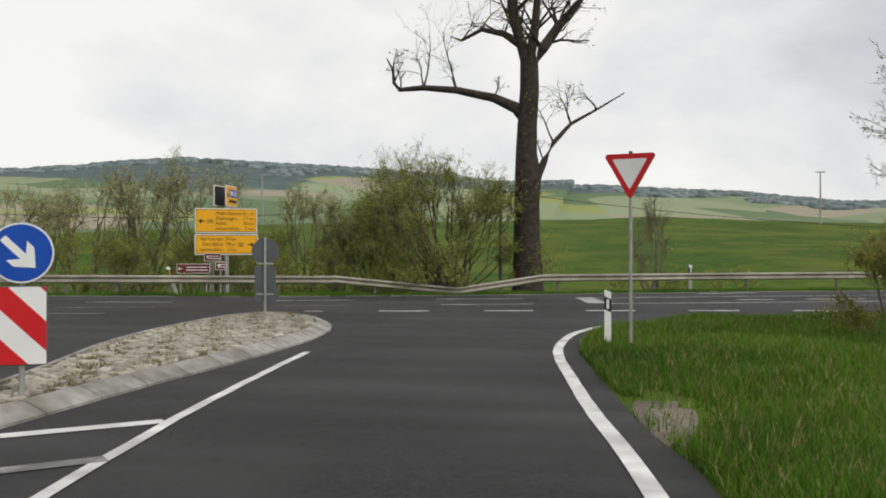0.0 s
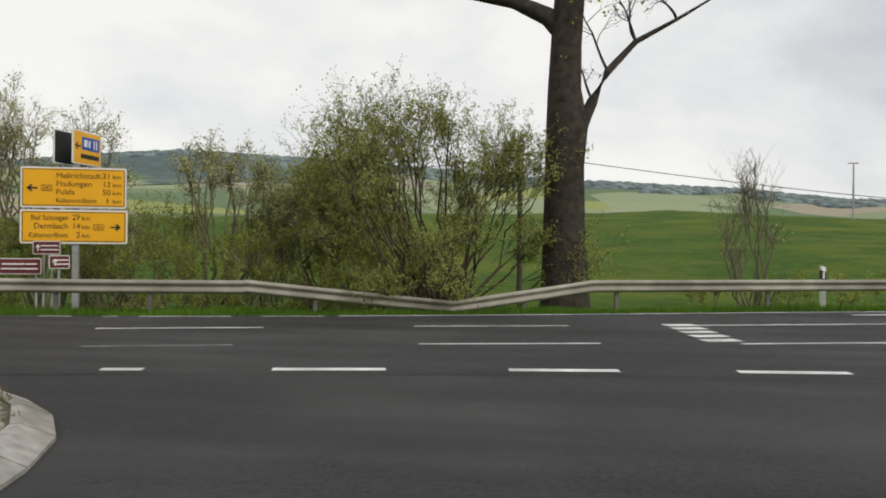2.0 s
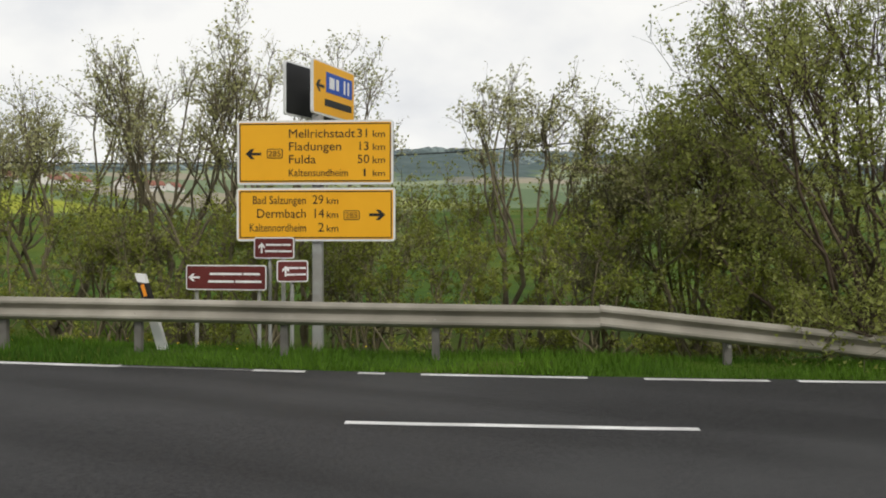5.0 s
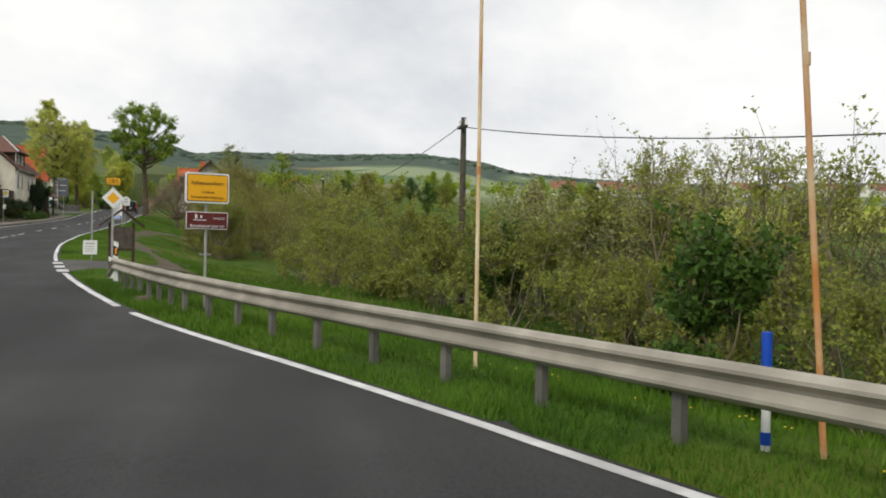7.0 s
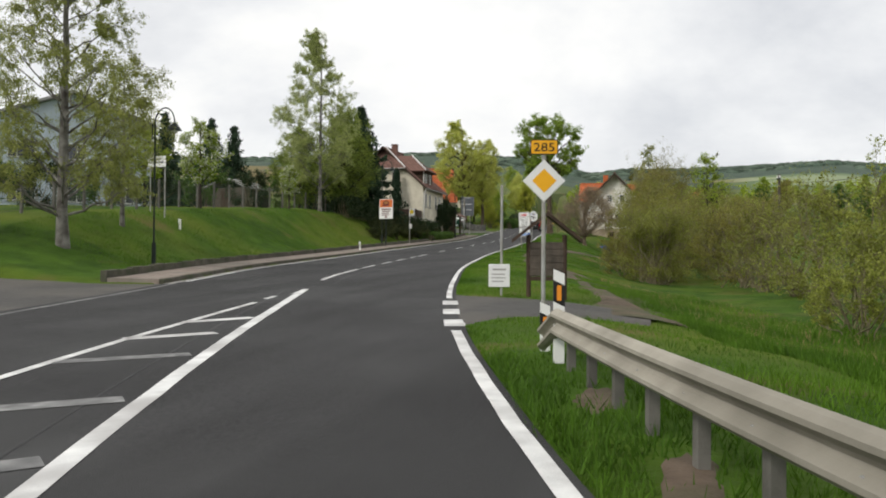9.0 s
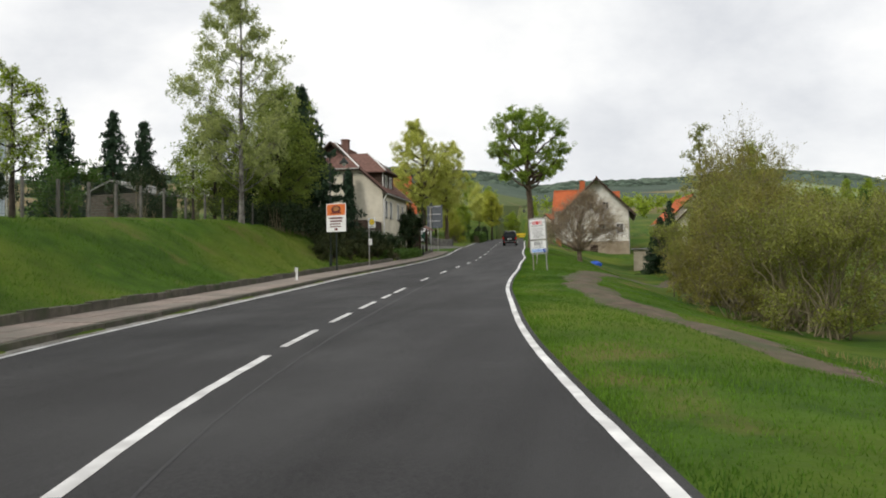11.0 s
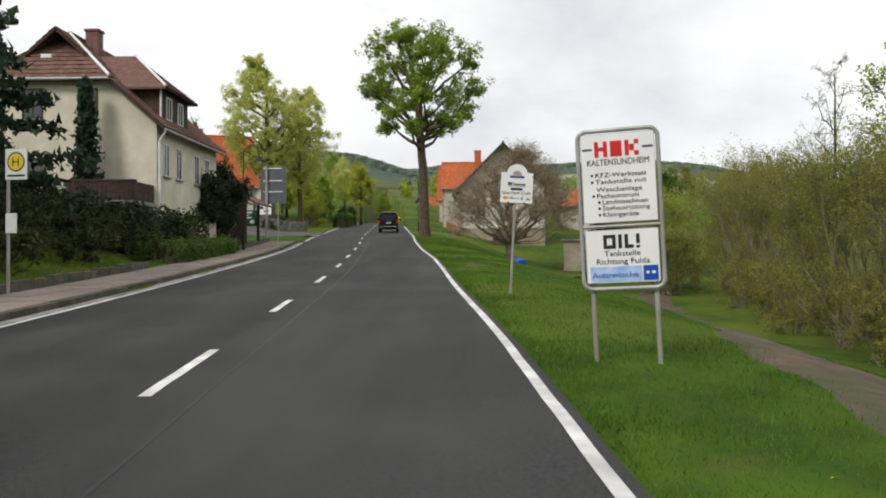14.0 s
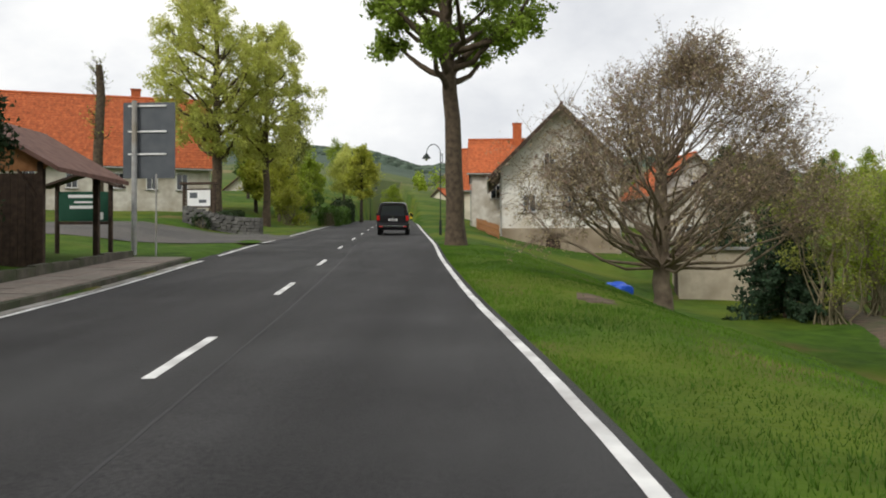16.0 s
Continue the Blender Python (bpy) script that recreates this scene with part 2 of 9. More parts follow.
    "plinth": material("rough_stone_plinth", (0.25, 0.2, 0.14), (0.42, 0.35, 0.26), 1.6, 0.9, bump=0.7, bump_scale=12, stain=(0.2, 0.15, 0.1), stain_scale=0.8),
    "facade_grey": material("pale_blue_grey_facade", (0.4, 0.46, 0.52), (0.5, 0.56, 0.62), 1.0, 0.8, bump=0.1, stain=(0.36, 0.41, 0.46), stain_scale=0.3),
    "roof_brown": material("brown_roof_tile", (0.11, 0.058, 0.045), (0.18, 0.1, 0.08), 4.0, 0.85, bump=0.3, by_object=0.18, by_island=0.18),
    "roof_red": material("orange_red_roof_tile", (0.36, 0.085, 0.028), (0.5, 0.14, 0.05), 3.0, 0.85, bump=0.3, by_object=0.15, by_island=0.2),
    "dark_wood": material("dark_brown_wood", (0.03, 0.019, 0.013), (0.075, 0.048, 0.033), 6.0, 0.8, bump=0.4, bump_scale=25, by_object=0.15),
    "warm_wood": material("orange_brown_wood", (0.26, 0.11, 0.04), (0.42, 0.2, 0.08), 5.0, 0.75, bump=0.3, bump_scale=25),
    "grey_wood": material("weathered_pole_wood", (0.05, 0.042, 0.034), (0.12, 0.1, 0.08), 5.0, 0.9, bump=0.5, bump_scale=25),
    "frame_white": material("white_window_frame", (0.68, 0.68, 0.66), (0.78, 0.78, 0.76), 3.0, 0.5),
    "iron": material("dark_green_iron", (0.012, 0.018, 0.015), (0.028, 0.036, 0.032), 4.0, 0.55, 0.3),
    "concrete": material("grey_concrete", (0.2, 0.2, 0.19), (0.34, 0.335, 0.32), 3.0, 0.9, bump=0.4, stain=(0.14, 0.14, 0.12), stain_scale=0.8),
    "stone_wall": material("dark_field_stone", (0.06, 0.058, 0.055), (0.15, 0.145, 0.135), 3.0, 0.9, bump=0.6, by_object=0.25),
    "car_paint": material("black_car_paint", (0.006, 0.006, 0.007), (0.012, 0.011, 0.013), 1.0, 0.25, 0.3, spec=0.6),
    "rubber": material("tyre_rubber", (0.012, 0.012, 0.012), (0.025, 0.025, 0.025), 8.0, 0.8),
    "alloy": material("alloy_rim", (0.25, 0.25, 0.26), (0.4, 0.4, 0.41), 5.0, 0.35, 0.8),
    "chrome": material("chrome", (0.6, 0.6, 0.6), (0.7, 0.7, 0.7), 3.0, 0.15, 1.0),
    "lamp_red": material("red_tail_lamp", (0.35, 0.008, 0.008), (0.5, 0.015, 0.012), 6.0, 0.25),
    "far_roof": material("far_red_roofs", (0.24, 0.1, 0.07), (0.32, 0.15, 0.11), 0.3, 0.9, by_island=0.25),
    "far_wall": material("far_pale_walls", (0.6, 0.58, 0.54), (0.75, 0.73, 0.7), 0.3, 0.9, by_island=0.15),
    "barrier": material("yellow_barrier", (0.75, 0.5, 0.02), (0.85, 0.6, 0.04), 2.0, 0.5),
    "blue_plastic": material("blue_plastic", (0.01, 0.06, 0.4), (0.02, 0.09, 0.5), 2.0, 0.4),
    "wire": material("black_wire", (0.015, 0.015, 0.015), (0.03, 0.03, 0.03), 5.0, 0.7),
    "mesh_green": material("green_fence_wire", (0.03, 0.05, 0.035), (0.06, 0.085, 0.06), 5.0, 0.6),
}


def wear_along(m, low, high):
    """Long, soft streaks of darker and paler asphalt along the lanes."""
    nt = m.node_tree
    bsdf = nt.nodes["Principled BSDF"]
    old = bsdf.inputs["Base Color"].links[0].from_socket
    co = nt.nodes.new("ShaderNodeTexCoord")
    mp = nt.nodes.new("ShaderNodeMapping")
    mp.inputs["Rotation"].default_value = (0, 0, radians(-7))
    mp.inputs["Scale"].default_value = (0.07, 0.8, 1)
    nt.links.new(co.outputs["Object"], mp.inputs["Vector"])
    streak = nt.nodes.new("ShaderNodeTexNoise")
    streak.inputs["Scale"].default_value, streak.inputs["Detail"].default_value = 1.0, 5.0
    nt.links.new(mp.outputs["Vector"], streak.inputs["Vector"])
    rng = nt.nodes.new("ShaderNodeMapRange")
    for key, v in (("From Min", 0.36), ("From Max", 0.64), ("To Min", low), ("To Max", high)):
        rng.inputs[key].default_value = v
    nt.links.new(streak.outputs["Fac"], rng.inputs["Value"])
    hsv = nt.nodes.new("ShaderNodeHueSaturation")
    nt.links.new(rng.outputs["Result"], hsv.inputs["Value"])
    nt.links.new(old, hsv.inputs["Color"])
    nt.links.new(hsv.outputs["Color"], bsdf.inputs["Base Color"])


wear_along(M["asphalt"], 0.68, 1.18)


def glass_material():
    m = bpy.data.materials.new("window_glass")
    m.use_nodes = True
    b = m.node_tree.nodes["Principled BSDF"]
    b.inputs["Base Color"].default_value = (0.02, 0.024, 0.028, 1)
    b.inputs["Roughness"].default_value = 0.05
    b.inputs["Specular IOR Level"].default_value = 0.8
    return m


M["glass"] = glass_material()


# ---- builders ----
def mesh_object(name, verts, faces, mats, parent=None, label="", index=None, smooth=False):
    me = bpy.data.meshes.new(name)
    me.from_pydata([tuple(v) for v in verts], [], [tuple(f) for f in faces])
    for m in mats if isinstance(mats, (list, tuple)) else (mats,):
        me.materials.append(M[m] if isinstance(m, str) else m)
    if index is not None:
        me.polygons.foreach_set("material_index", index)
    if smooth:
        me.polygons.foreach_set("use_smooth", [True] * len(me.polygons))
    me.update()
    ob = new(name, me)
    if parent:
        ob.parent = parent
    if label:
        ob["label"] = label
    return ob


def part(name, bm, mat, parent=None, label="", smooth=False):
    """Links a bmesh as one mesh object under a thing or a part."""
    me = bpy.data.meshes.new(name)
    if smooth:
        for f in bm.faces:
            f.smooth = True
    bm.to_mesh(me)
    bm.free()
    me.materials.append(M[mat] if isinstance(mat, str) else mat)
    ob = new(name, me)
    if parent:
        ob.parent = parent
    if label:
        ob["label"] = label
    return ob


def empty(name, m, label, category, group="", kind=""):
    ob = new(name)
    ob.matrix_basis = m
    ob.empty_display_size = 0.2
    return tagged(ob, label, category, group, kind)


def box(bm, x0, y0, z0, x1, y1, z1, bevel=0.0, m=None):
    r = bmesh.ops.create_cube(bm, size=1.0, matrix=Matrix.Translation(((x0 + x1) / 2, (y0 + y1) / 2, (z0 + z1) / 2)) @ Matrix.Diagonal((abs(x1 - x0), abs(y1 - y0), abs(z1 - z0), 1)))
    vs = r["verts"]
    if bevel:
        es = list({e for v in vs for e in v.link_edges})
        b = bmesh.ops.bevel(bm, geom=es, offset=bevel, segments=1, affect="EDGES")
        vs = b["verts"]
    if m is not None:
        bmesh.ops.transform(bm, matrix=m, verts=vs)
    return bm


def cyl(bm, a, b, r0, r1=None, n=10):
    a, b = Vector(a), Vector(b)
    d = b - a
    m = Matrix.Translation((a + b) / 2) @ d.to_track_quat("Z", "Y").to_matrix().to_4x4()
    bmesh.ops.create_cone(bm, cap_ends=True, segments=n, radius1=r0, radius2=r0 if r1 is None else r1, depth=d.length, matrix=m)
    return bm


def prism(bm, outline, y0, y1):
    """Extrudes an outline of (x, z) from y0 to y1."""
    a = [bm.verts.new((x, y0, z)) for x, z in outline]
    b = [bm.verts.new((x, y1, z)) for x, z in outline]
    bm.faces.new(a)
    bm.faces.new(b[::-1])
    for i in range(len(a)):
        j = (i + 1) % len(a)
        bm.faces.new((a[j], a[i], b[i], b[j]))
    bmesh.ops.recalc_face_normals(bm, faces=bm.faces[:])
    return bm


def lettering(name, body, size, mat, parent, at, width=None, align="LEFT", lift=0.004):
    """Words as a thin mesh in the xz plane that reads from -y. at: x, y, z of the baseline's start (or middle)."""
    cu = bpy.data.curves.new(name, "FONT")
    cu.body, cu.size, cu.align_x, cu.extrude, cu.resolution_u = body, size, align, 0.001, 3
    tmp = bpy.data.objects.new(name, cu)
    scene.collection.objects.link(tmp)
    bpy.context.view_layer.update()
    me = bpy.data.meshes.new_from_object(tmp.evaluated_get(bpy.context.evaluated_depsgraph_get()))
    wide = tmp.dimensions.x
    bpy.data.objects.remove(tmp)
    me.materials.clear()
    me.materials.append(M[mat])
    ob = new(name, me)
    ob.parent = parent
    k = width / wide if width and wide else 1.0
    ob.matrix_basis = Matrix.Translation((at[0], at[1] - lift, at[2])) @ Euler((radians(90), 0, 0)).to_matrix().to_4x4() @ Matrix.Diagonal((k, 1, 1, 1))
    return ob


def bars(name, mat, parent, rects, y):
    """Flat bars, each x0, z0, x1, z1, just in front of y."""
    for x0, z0, x1, z1 in rects:
        part(name, box(bmesh.new(), x0, y - 0.005, z0, x1, y - 0.002, z1), mat, parent)


# ---- the plan: road edges and heights along x ----
ROAD_Z = ((-400, 17.5), (-260, 12.0), (-220, 10.1), (-200, 9.0), (-180, 7.85), (-160, 6.65), (-140, 5.48), (-120, 4.32), (-100, 3.43), (-80, 2.46), (-60, 1.65), (-40, 0.89), (-20, 0.12), (0, -0.08), (20, 0.0), (400, 0))
NORTH = ((-400, -25), (-260, -8), (-200, -2.6), (-176, -0.3), (-150, 2.3), (-139.5, 3.13), (-127, 4.36), (-118.5, 5.38), (-108, 6.24), (-101.6, 6.7), (-92, 7.6), (-82, 8.31), (-74, 9.07), (-67.5, 9.96), (-60, 10.98), (-55.3, 11.8), (-50, 12.89), (-44.5, 14.04), (-40, 15.2),
         (-36.6, 16.04), (-31.4, 17.67), (-27.8, 18.86), (-24.3, 20.26), (-19.8, 22.55), (-16.7, 23.81), (-12.4, 25.46), (-8.7, 26.5), (-4, 28.1), (0, 29.7), (4, 31.3), (11, 33.8), (20, 36.4), (40, 41), (80, 48), (400, 95))
MIDDLE = ((-400, -29), (-260, -12), (-200, -6.5), (-148, -1.6), (-139, -0.54), (-127.4, 0.64), (-118.8, 1.46), (-110, 2.37), (-104, 2.91), (-96, 3.5), (-88, 4.05), (-80, 4.67), (-75, 5.25), (-70, 5.83), (-65, 6.42), (-60, 7.05), (-54.5, 7.88), (-50, 8.7), (-45.5, 10.0), (-40, 11.7), (-36, 12.89), (-30.6, 14.67), (-26, 16.32),
          (-22.9, 17.56), (-16, 20.0), (-10, 22.0), (0, 25.5), (400, 85))
SOUTH = ((-400, -33), (-260, -16), (-200, -10.6), (-148, -5.6), (-128.4, -3.1), (-119.8, -2.4), (-104, -0.9), (-98, -0.5), (-83, 0.2), (-73.3, 1.3), (-63.6, 2.4), (-57, 3.2), (-52.8, 4.1), (-48, 5.3), (-43.6, 6.3), (-36.9, 7.6), (-29, 9.6), (-20, 13), (-12, 16.5), (-4, 19.6), (0.6, 20.9), (3.5, 21.5), (7, 22), (12, 22.4), (20, 23.5), (40, 28), (80, 35), (400, 80))


def along(table, x):
    """A smooth curve through a table of x and value."""
    xs, vs = zip(*table)
    w = 2.5
    return sum(np.interp(np.asarray(x, float) + d * w, xs, vs) for d in (-1, -0.5, 0, 0.5, 1)) / 5


def road_z(x):
    xs, vs = zip(*ROAD_Z)
    return sum(np.interp(np.asarray(x, float) + d, xs, vs) for d in (-6, -4, -2, 0, 2, 4, 6)) / 7


def ease(v, a, b):
    t = np.clip((np.asarray(v, float) - a) / (b - a), 0, 1)
    return t * t * (3 - 2 * t)


SIDE_EAST = ((-60, 8.5), (0, 7.25), (3.3, 7.0), (5.1, 6.65), (8.7, 6.25), (11.6, 5.95), (14.8, 6.15), (17.1, 7.0), (18.9, 8.8), (20.2, 11.6), (21.5, 15), (23, 22), (26, 32))
SIDE_WEST = ((-60, -3), (0, -5), (8, -6.5), (12, -8.5), (15, -12), (17, -17))


def side_bounds(y):
    xe, ve = zip(*SIDE_EAST)
    xw, vw = zip(*SIDE_WEST)
    return np.interp(y, xw, vw), np.interp(y, xe, ve)


def asphalt_depth(x, y):
    """How far a place lies inside the asphalt (negative outside), roughly."""
    d = np.minimum(along(NORTH, x) + 0.13 - y, y - along(SOUTH, x) + 0.35)
    w, e = side_bounds(y)
    s = np.minimum(np.minimum(x - w, e + 0.35 - x), 24 - y)
    v = np.minimum(np.minimum(x + 46, -35.5 - x), np.minimum(9 - y, y + 40))
    return np.maximum(np.maximum(d, s), v)


def waves(x, y):
    return np.sin(x * 0.37 + 1.3) * np.sin(y * 0.41) + 0.6 * np.sin(x * 0.83 + y * 0.57) + 0.5 * np.sin(x * 1.7 - y * 1.3 + 2)


# how high the skyline stands, in degrees, by compass angle from the x axis
SKYLINE = ((0, 3.2), (50, 2.8), (72.5, 3.2), (78, 3.9), (84, 4.3), (91, 4.6), (107, 5.3), (113.5, 5.6), (117, 5.3), (123, 4.6), (140, 4.0), (155, 4.1), (163.5, 4.8), (166, 5.5), (170, 6.0), (175, 5.85), (182, 5.8), (184.7, 5.45), (188, 6.4), (195, 6.8), (205, 6.3), (240, 5.0), (300, 4.0), (360, 3.2))
RIDGE = 1500.0


def hills(x, y):
    """Far ridges all round, up to the skyline."""
    r = np.hypot(x + 60, y - 15) + 1e-6
    a = np.arctan2(y - 15, x + 60)
    deg = np.degrees(a) % 360
    top = np.tan(np.radians(np.interp(deg, *zip(*SKYLINE)))) * RIDGE - 9
    start = np.interp(deg, (40, 60, 122, 140), (130, 430, 430, 130))
    t = np.clip((r - start) / (RIDGE - start), 0, 1)
    roll = (9 * np.sin(a * 9 + r * 0.006) + 5 * np.sin(a * 23 - r * 0.011)) * ease(r, 380, 800) * (1 - ease(r, 1150, 1480))
    return top * t ** 1.3 + 0.45 * roll


def height(x, y):
    """The ground's height; the roads lie on it."""
    x, y = np.asarray(x, float), np.asarray(y, float)
    zr = road_z(x)
    n, s = y - along(NORTH, x), along(SOUTH, x) - y
    z = zr + 0 * y
    # north of the road: falls towards the valley beside the village, a ditch and a rising field by the junction
    drop = np.interp(x, (-230, -180, -160, -135, -110, -90, -70, -50, -34, -20, 40), (1.2, 2.2, 3.6, 3.4, 2.6, 2.0, 1.5, 1.0, 0.5, 0.7, 0.7))
    z = z - drop * ease(n, 1.3, np.interp(x, (-180, -135, -90, -50, 0), (15, 13, 12, 9, 6)))
    field = np.interp(x, (-110, -80, -60, -25, 5, 20, 60, 120), (0.004, 0.022, 0.044, 0.056, 0.062, 0.068, 0.058, 0.05))
    z = z + field * np.clip(n - 8, 0, 150) - np.where(x > -25, 0.018, -0.006) * np.clip(n - 168, 0, 300)
    # south: pavement, edging and bank along the village, flat beside the junction
    bank = np.interp(x, (-300, -175, -160, -138, -128, -118, -110, -100, -90, -80, -70, -56, -52, -46, -34, 0), (1.2, 1.2, 0.9, 0.5, 0.9, 1.3, 1.8, 2.6, 3.0, 2.9, 2.7, 2.2, 1.9, 0.5, 0.1, 0.0))
    lift = np.interp(x, (-170, -135, -120, -50, -44), (0.10, 0.12, 0.12, 0.12, 0.05)) * (x < -44)
    z = z + lift * ease(s, 0.3, 0.6) + bank * ease(s, 2.7, 9.0)
    z = z + np.where(x < -46, 0.02 * np.clip(s - 10, 0, 120), 0)
    rough = ease(-asphalt_depth(x, y), 0.5, 4)
    z = z + 0.05 * rough * waves(x, y) * np.where(s > 0, ease(s, 2.6, 5), 1)
    z = z + hills(x, y)
    return np.where(asphalt_depth(x, y) > -0.05, zr - 0.10, z)


def h(x, y):
    return float(height(x, y))


def axis(fine0, fine1, step, reach):
    out, v, s = list(np.arange(fine0, fine1, step)), fine1, step
    while v < reach:
        out.append(v)
        s *= 1.13
        v += s
    v, s, low = fine0, step, []
    while v > -reach:
        s *= 1.13
        v -= s
        low.append(v)
    return np.array(low[::-1] + out)


def land_material():
    m = bpy.data.materials.new("meadow_and_hills")
    m.use_nodes = True
    nt = m.node_tree
    bsdf = nt.nodes["Principled BSDF"]
    bsdf.inputs["Roughness"].default_value = 0.95
    bsdf.inputs["Specular IOR Level"].default_value = 0.1
    co = nt.nodes.new("ShaderNodeTexCoord")

    def noise_node(scale, detail):
        n = nt.nodes.new("ShaderNodeTexNoise")
        n.inputs["Scale"].default_value, n.inputs["Detail"].default_value = scale, detail
        nt.links.new(co.outputs["Object"], n.inputs["Vector"])
        return n

    def rng(src, a, b, c=0.0, d=1.0):
        r = nt.nodes.new("ShaderNodeMapRange")
        for k, v in (("From Min", a), ("From Max", b), ("To Min", c), ("To Max", d)):
            r.inputs[k].default_value = v
        nt.links.new(src, r.inputs["Value"])
        return r.outputs["Result"]

    def mixed(fac, a, b):
        x = nt.nodes.new("ShaderNodeMix")
        x.data_type = "RGBA"
        nt.links.new(fac, x.inputs["Factor"])
        for key, v in (("A", a), ("B", b)):
            if isinstance(v, tuple):
                x.inputs[key].default_value = (*v, 1)
            else:
                nt.links.new(v, x.inputs[key])
        return x.outputs["Result"]

    grass = mixed(rng(noise_node(1.2, 7).outputs["Fac"], 0.3, 0.7), (0.026, 0.06, 0.006), (0.06, 0.115, 0.011))
    grass = mixed(rng(noise_node(0.11, 5).outputs["Fac"], 0.45, 0.7), grass, (0.115, 0.14, 0.017))
    grass = mixed(rng(noise_node(0.35, 6).outputs["Fac"], 0.58, 0.72), grass, (0.12, 0.1, 0.035))
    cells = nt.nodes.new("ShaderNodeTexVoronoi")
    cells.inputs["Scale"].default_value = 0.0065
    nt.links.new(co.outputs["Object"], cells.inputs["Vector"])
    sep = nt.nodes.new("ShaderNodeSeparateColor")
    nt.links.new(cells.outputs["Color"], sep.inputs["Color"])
    # far field tones, paled and greyed to put distance haze into the colour
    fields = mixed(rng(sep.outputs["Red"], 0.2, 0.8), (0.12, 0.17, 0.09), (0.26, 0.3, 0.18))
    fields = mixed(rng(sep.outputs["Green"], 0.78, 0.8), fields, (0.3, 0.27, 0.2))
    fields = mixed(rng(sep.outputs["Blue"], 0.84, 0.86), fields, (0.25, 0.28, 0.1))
    split = nt.nodes.new("ShaderNodeSeparateXYZ")
    nt.links.new(co.outputs["Object"], split.inputs[0])
    gardens = mixed(rng(sep.outputs["Red"], 0.2, 0.8), (0.09, 0.115, 0.04), (0.2, 0.155, 0.08))
    village = nt.nodes.new("ShaderNodeMath")
    village.operation = "MULTIPLY"
    nt.links.new(rng(split.outputs["X"], -230, -300), village.inputs[0])
    nt.links.new(rng(split.outputs["Y"], 110, 60), village.inputs[1])
    fields = mixed(village.outputs[0], fields, gardens)
    wood = noise_node(0.0035, 8)
    add = nt.nodes.new("ShaderNodeMath")
    nt.links.new(rng(split.outputs["Z"], 40, 125, -0.17, 0.24), add.inputs[0])
    nt.links.new(wood.outputs["Fac"], add.inputs[1])
    wooded = rng(add.outputs[0], 0.53, 0.57)
    # woods tinted blue-grey: aerial haze painted into their base colour
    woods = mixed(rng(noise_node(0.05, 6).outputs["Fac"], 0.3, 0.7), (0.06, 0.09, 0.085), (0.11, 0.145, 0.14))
    spruces = mixed(rng(noise_node(0.05, 6).outputs["Fac"], 0.3, 0.7), (0.045, 0.068, 0.052), (0.085, 0.115, 0.085))
    dark_hill = nt.nodes.new("ShaderNodeMath")
    dark_hill.operation = "MULTIPLY"
    nt.links.new(rng(split.outputs["X"], -420, -560), dark_hill.inputs[0])
    nt.links.new(rng(split.outputs["Y"], 900, 700), dark_hill.inputs[1])
    woods = mixed(dark_hill.outputs[0], woods, spruces)
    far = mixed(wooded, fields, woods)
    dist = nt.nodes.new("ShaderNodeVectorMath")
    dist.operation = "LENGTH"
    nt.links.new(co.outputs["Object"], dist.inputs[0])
    strip = nt.nodes.new("ShaderNodeVectorMath")
    strip.operation = "DOT_PRODUCT"
    strip.inputs[1].default_value = (-0.92, -0.386, 0)
    nt.links.new(co.outputs["Object"], strip.inputs[0])
    bright = mixed(rng(noise_node(0.06, 5).outputs["Fac"], 0.3, 0.7), (0.2, 0.26, 0.03), (0.38, 0.38, 0.05))
    inside = nt.nodes.new("ShaderNodeMath")
    inside.operation = "MULTIPLY"
    nt.links.new(rng(strip.outputs["Value"], 118, 122), inside.inputs[0])
    nt.links.new(rng(strip.outputs["Value"], 205, 200), inside.inputs[1])
    north = nt.nodes.new("ShaderNodeMath")
    north.operation = "MULTIPLY"
    nt.links.new(inside.outputs[0], north.inputs[0])
    nt.links.new(rng(dist.outputs["Value"], 430, 410), north.inputs[1])
    # the hazed far tones take over between 270 and 400 m
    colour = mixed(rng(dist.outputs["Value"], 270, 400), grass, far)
    valley = nt.nodes.new("ShaderNodeMath")
    valley.operation = "MULTIPLY"
    nt.links.new(north.outputs[0], valley.inputs[0])
    nt.links.new(rng(split.outputs["Y"], 96, 104), valley.inputs[1])
    colour = mixed(valley.outputs[0], colour, bright)
    nt.links.new(colour, bsdf.inputs["Base Color"])
    bp = nt.nodes.new("ShaderNodeBump")
    bp.inputs["Strength"].default_value, bp.inputs["Distance"].default_value = 0.8, 0.05
    nt.links.new(noise_node(9.0, 4).outputs["Fac"], bp.inputs["Height"])
    nt.links.new(bp.outputs["Normal"], bsdf.inputs["Normal"])
    return m


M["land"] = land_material()


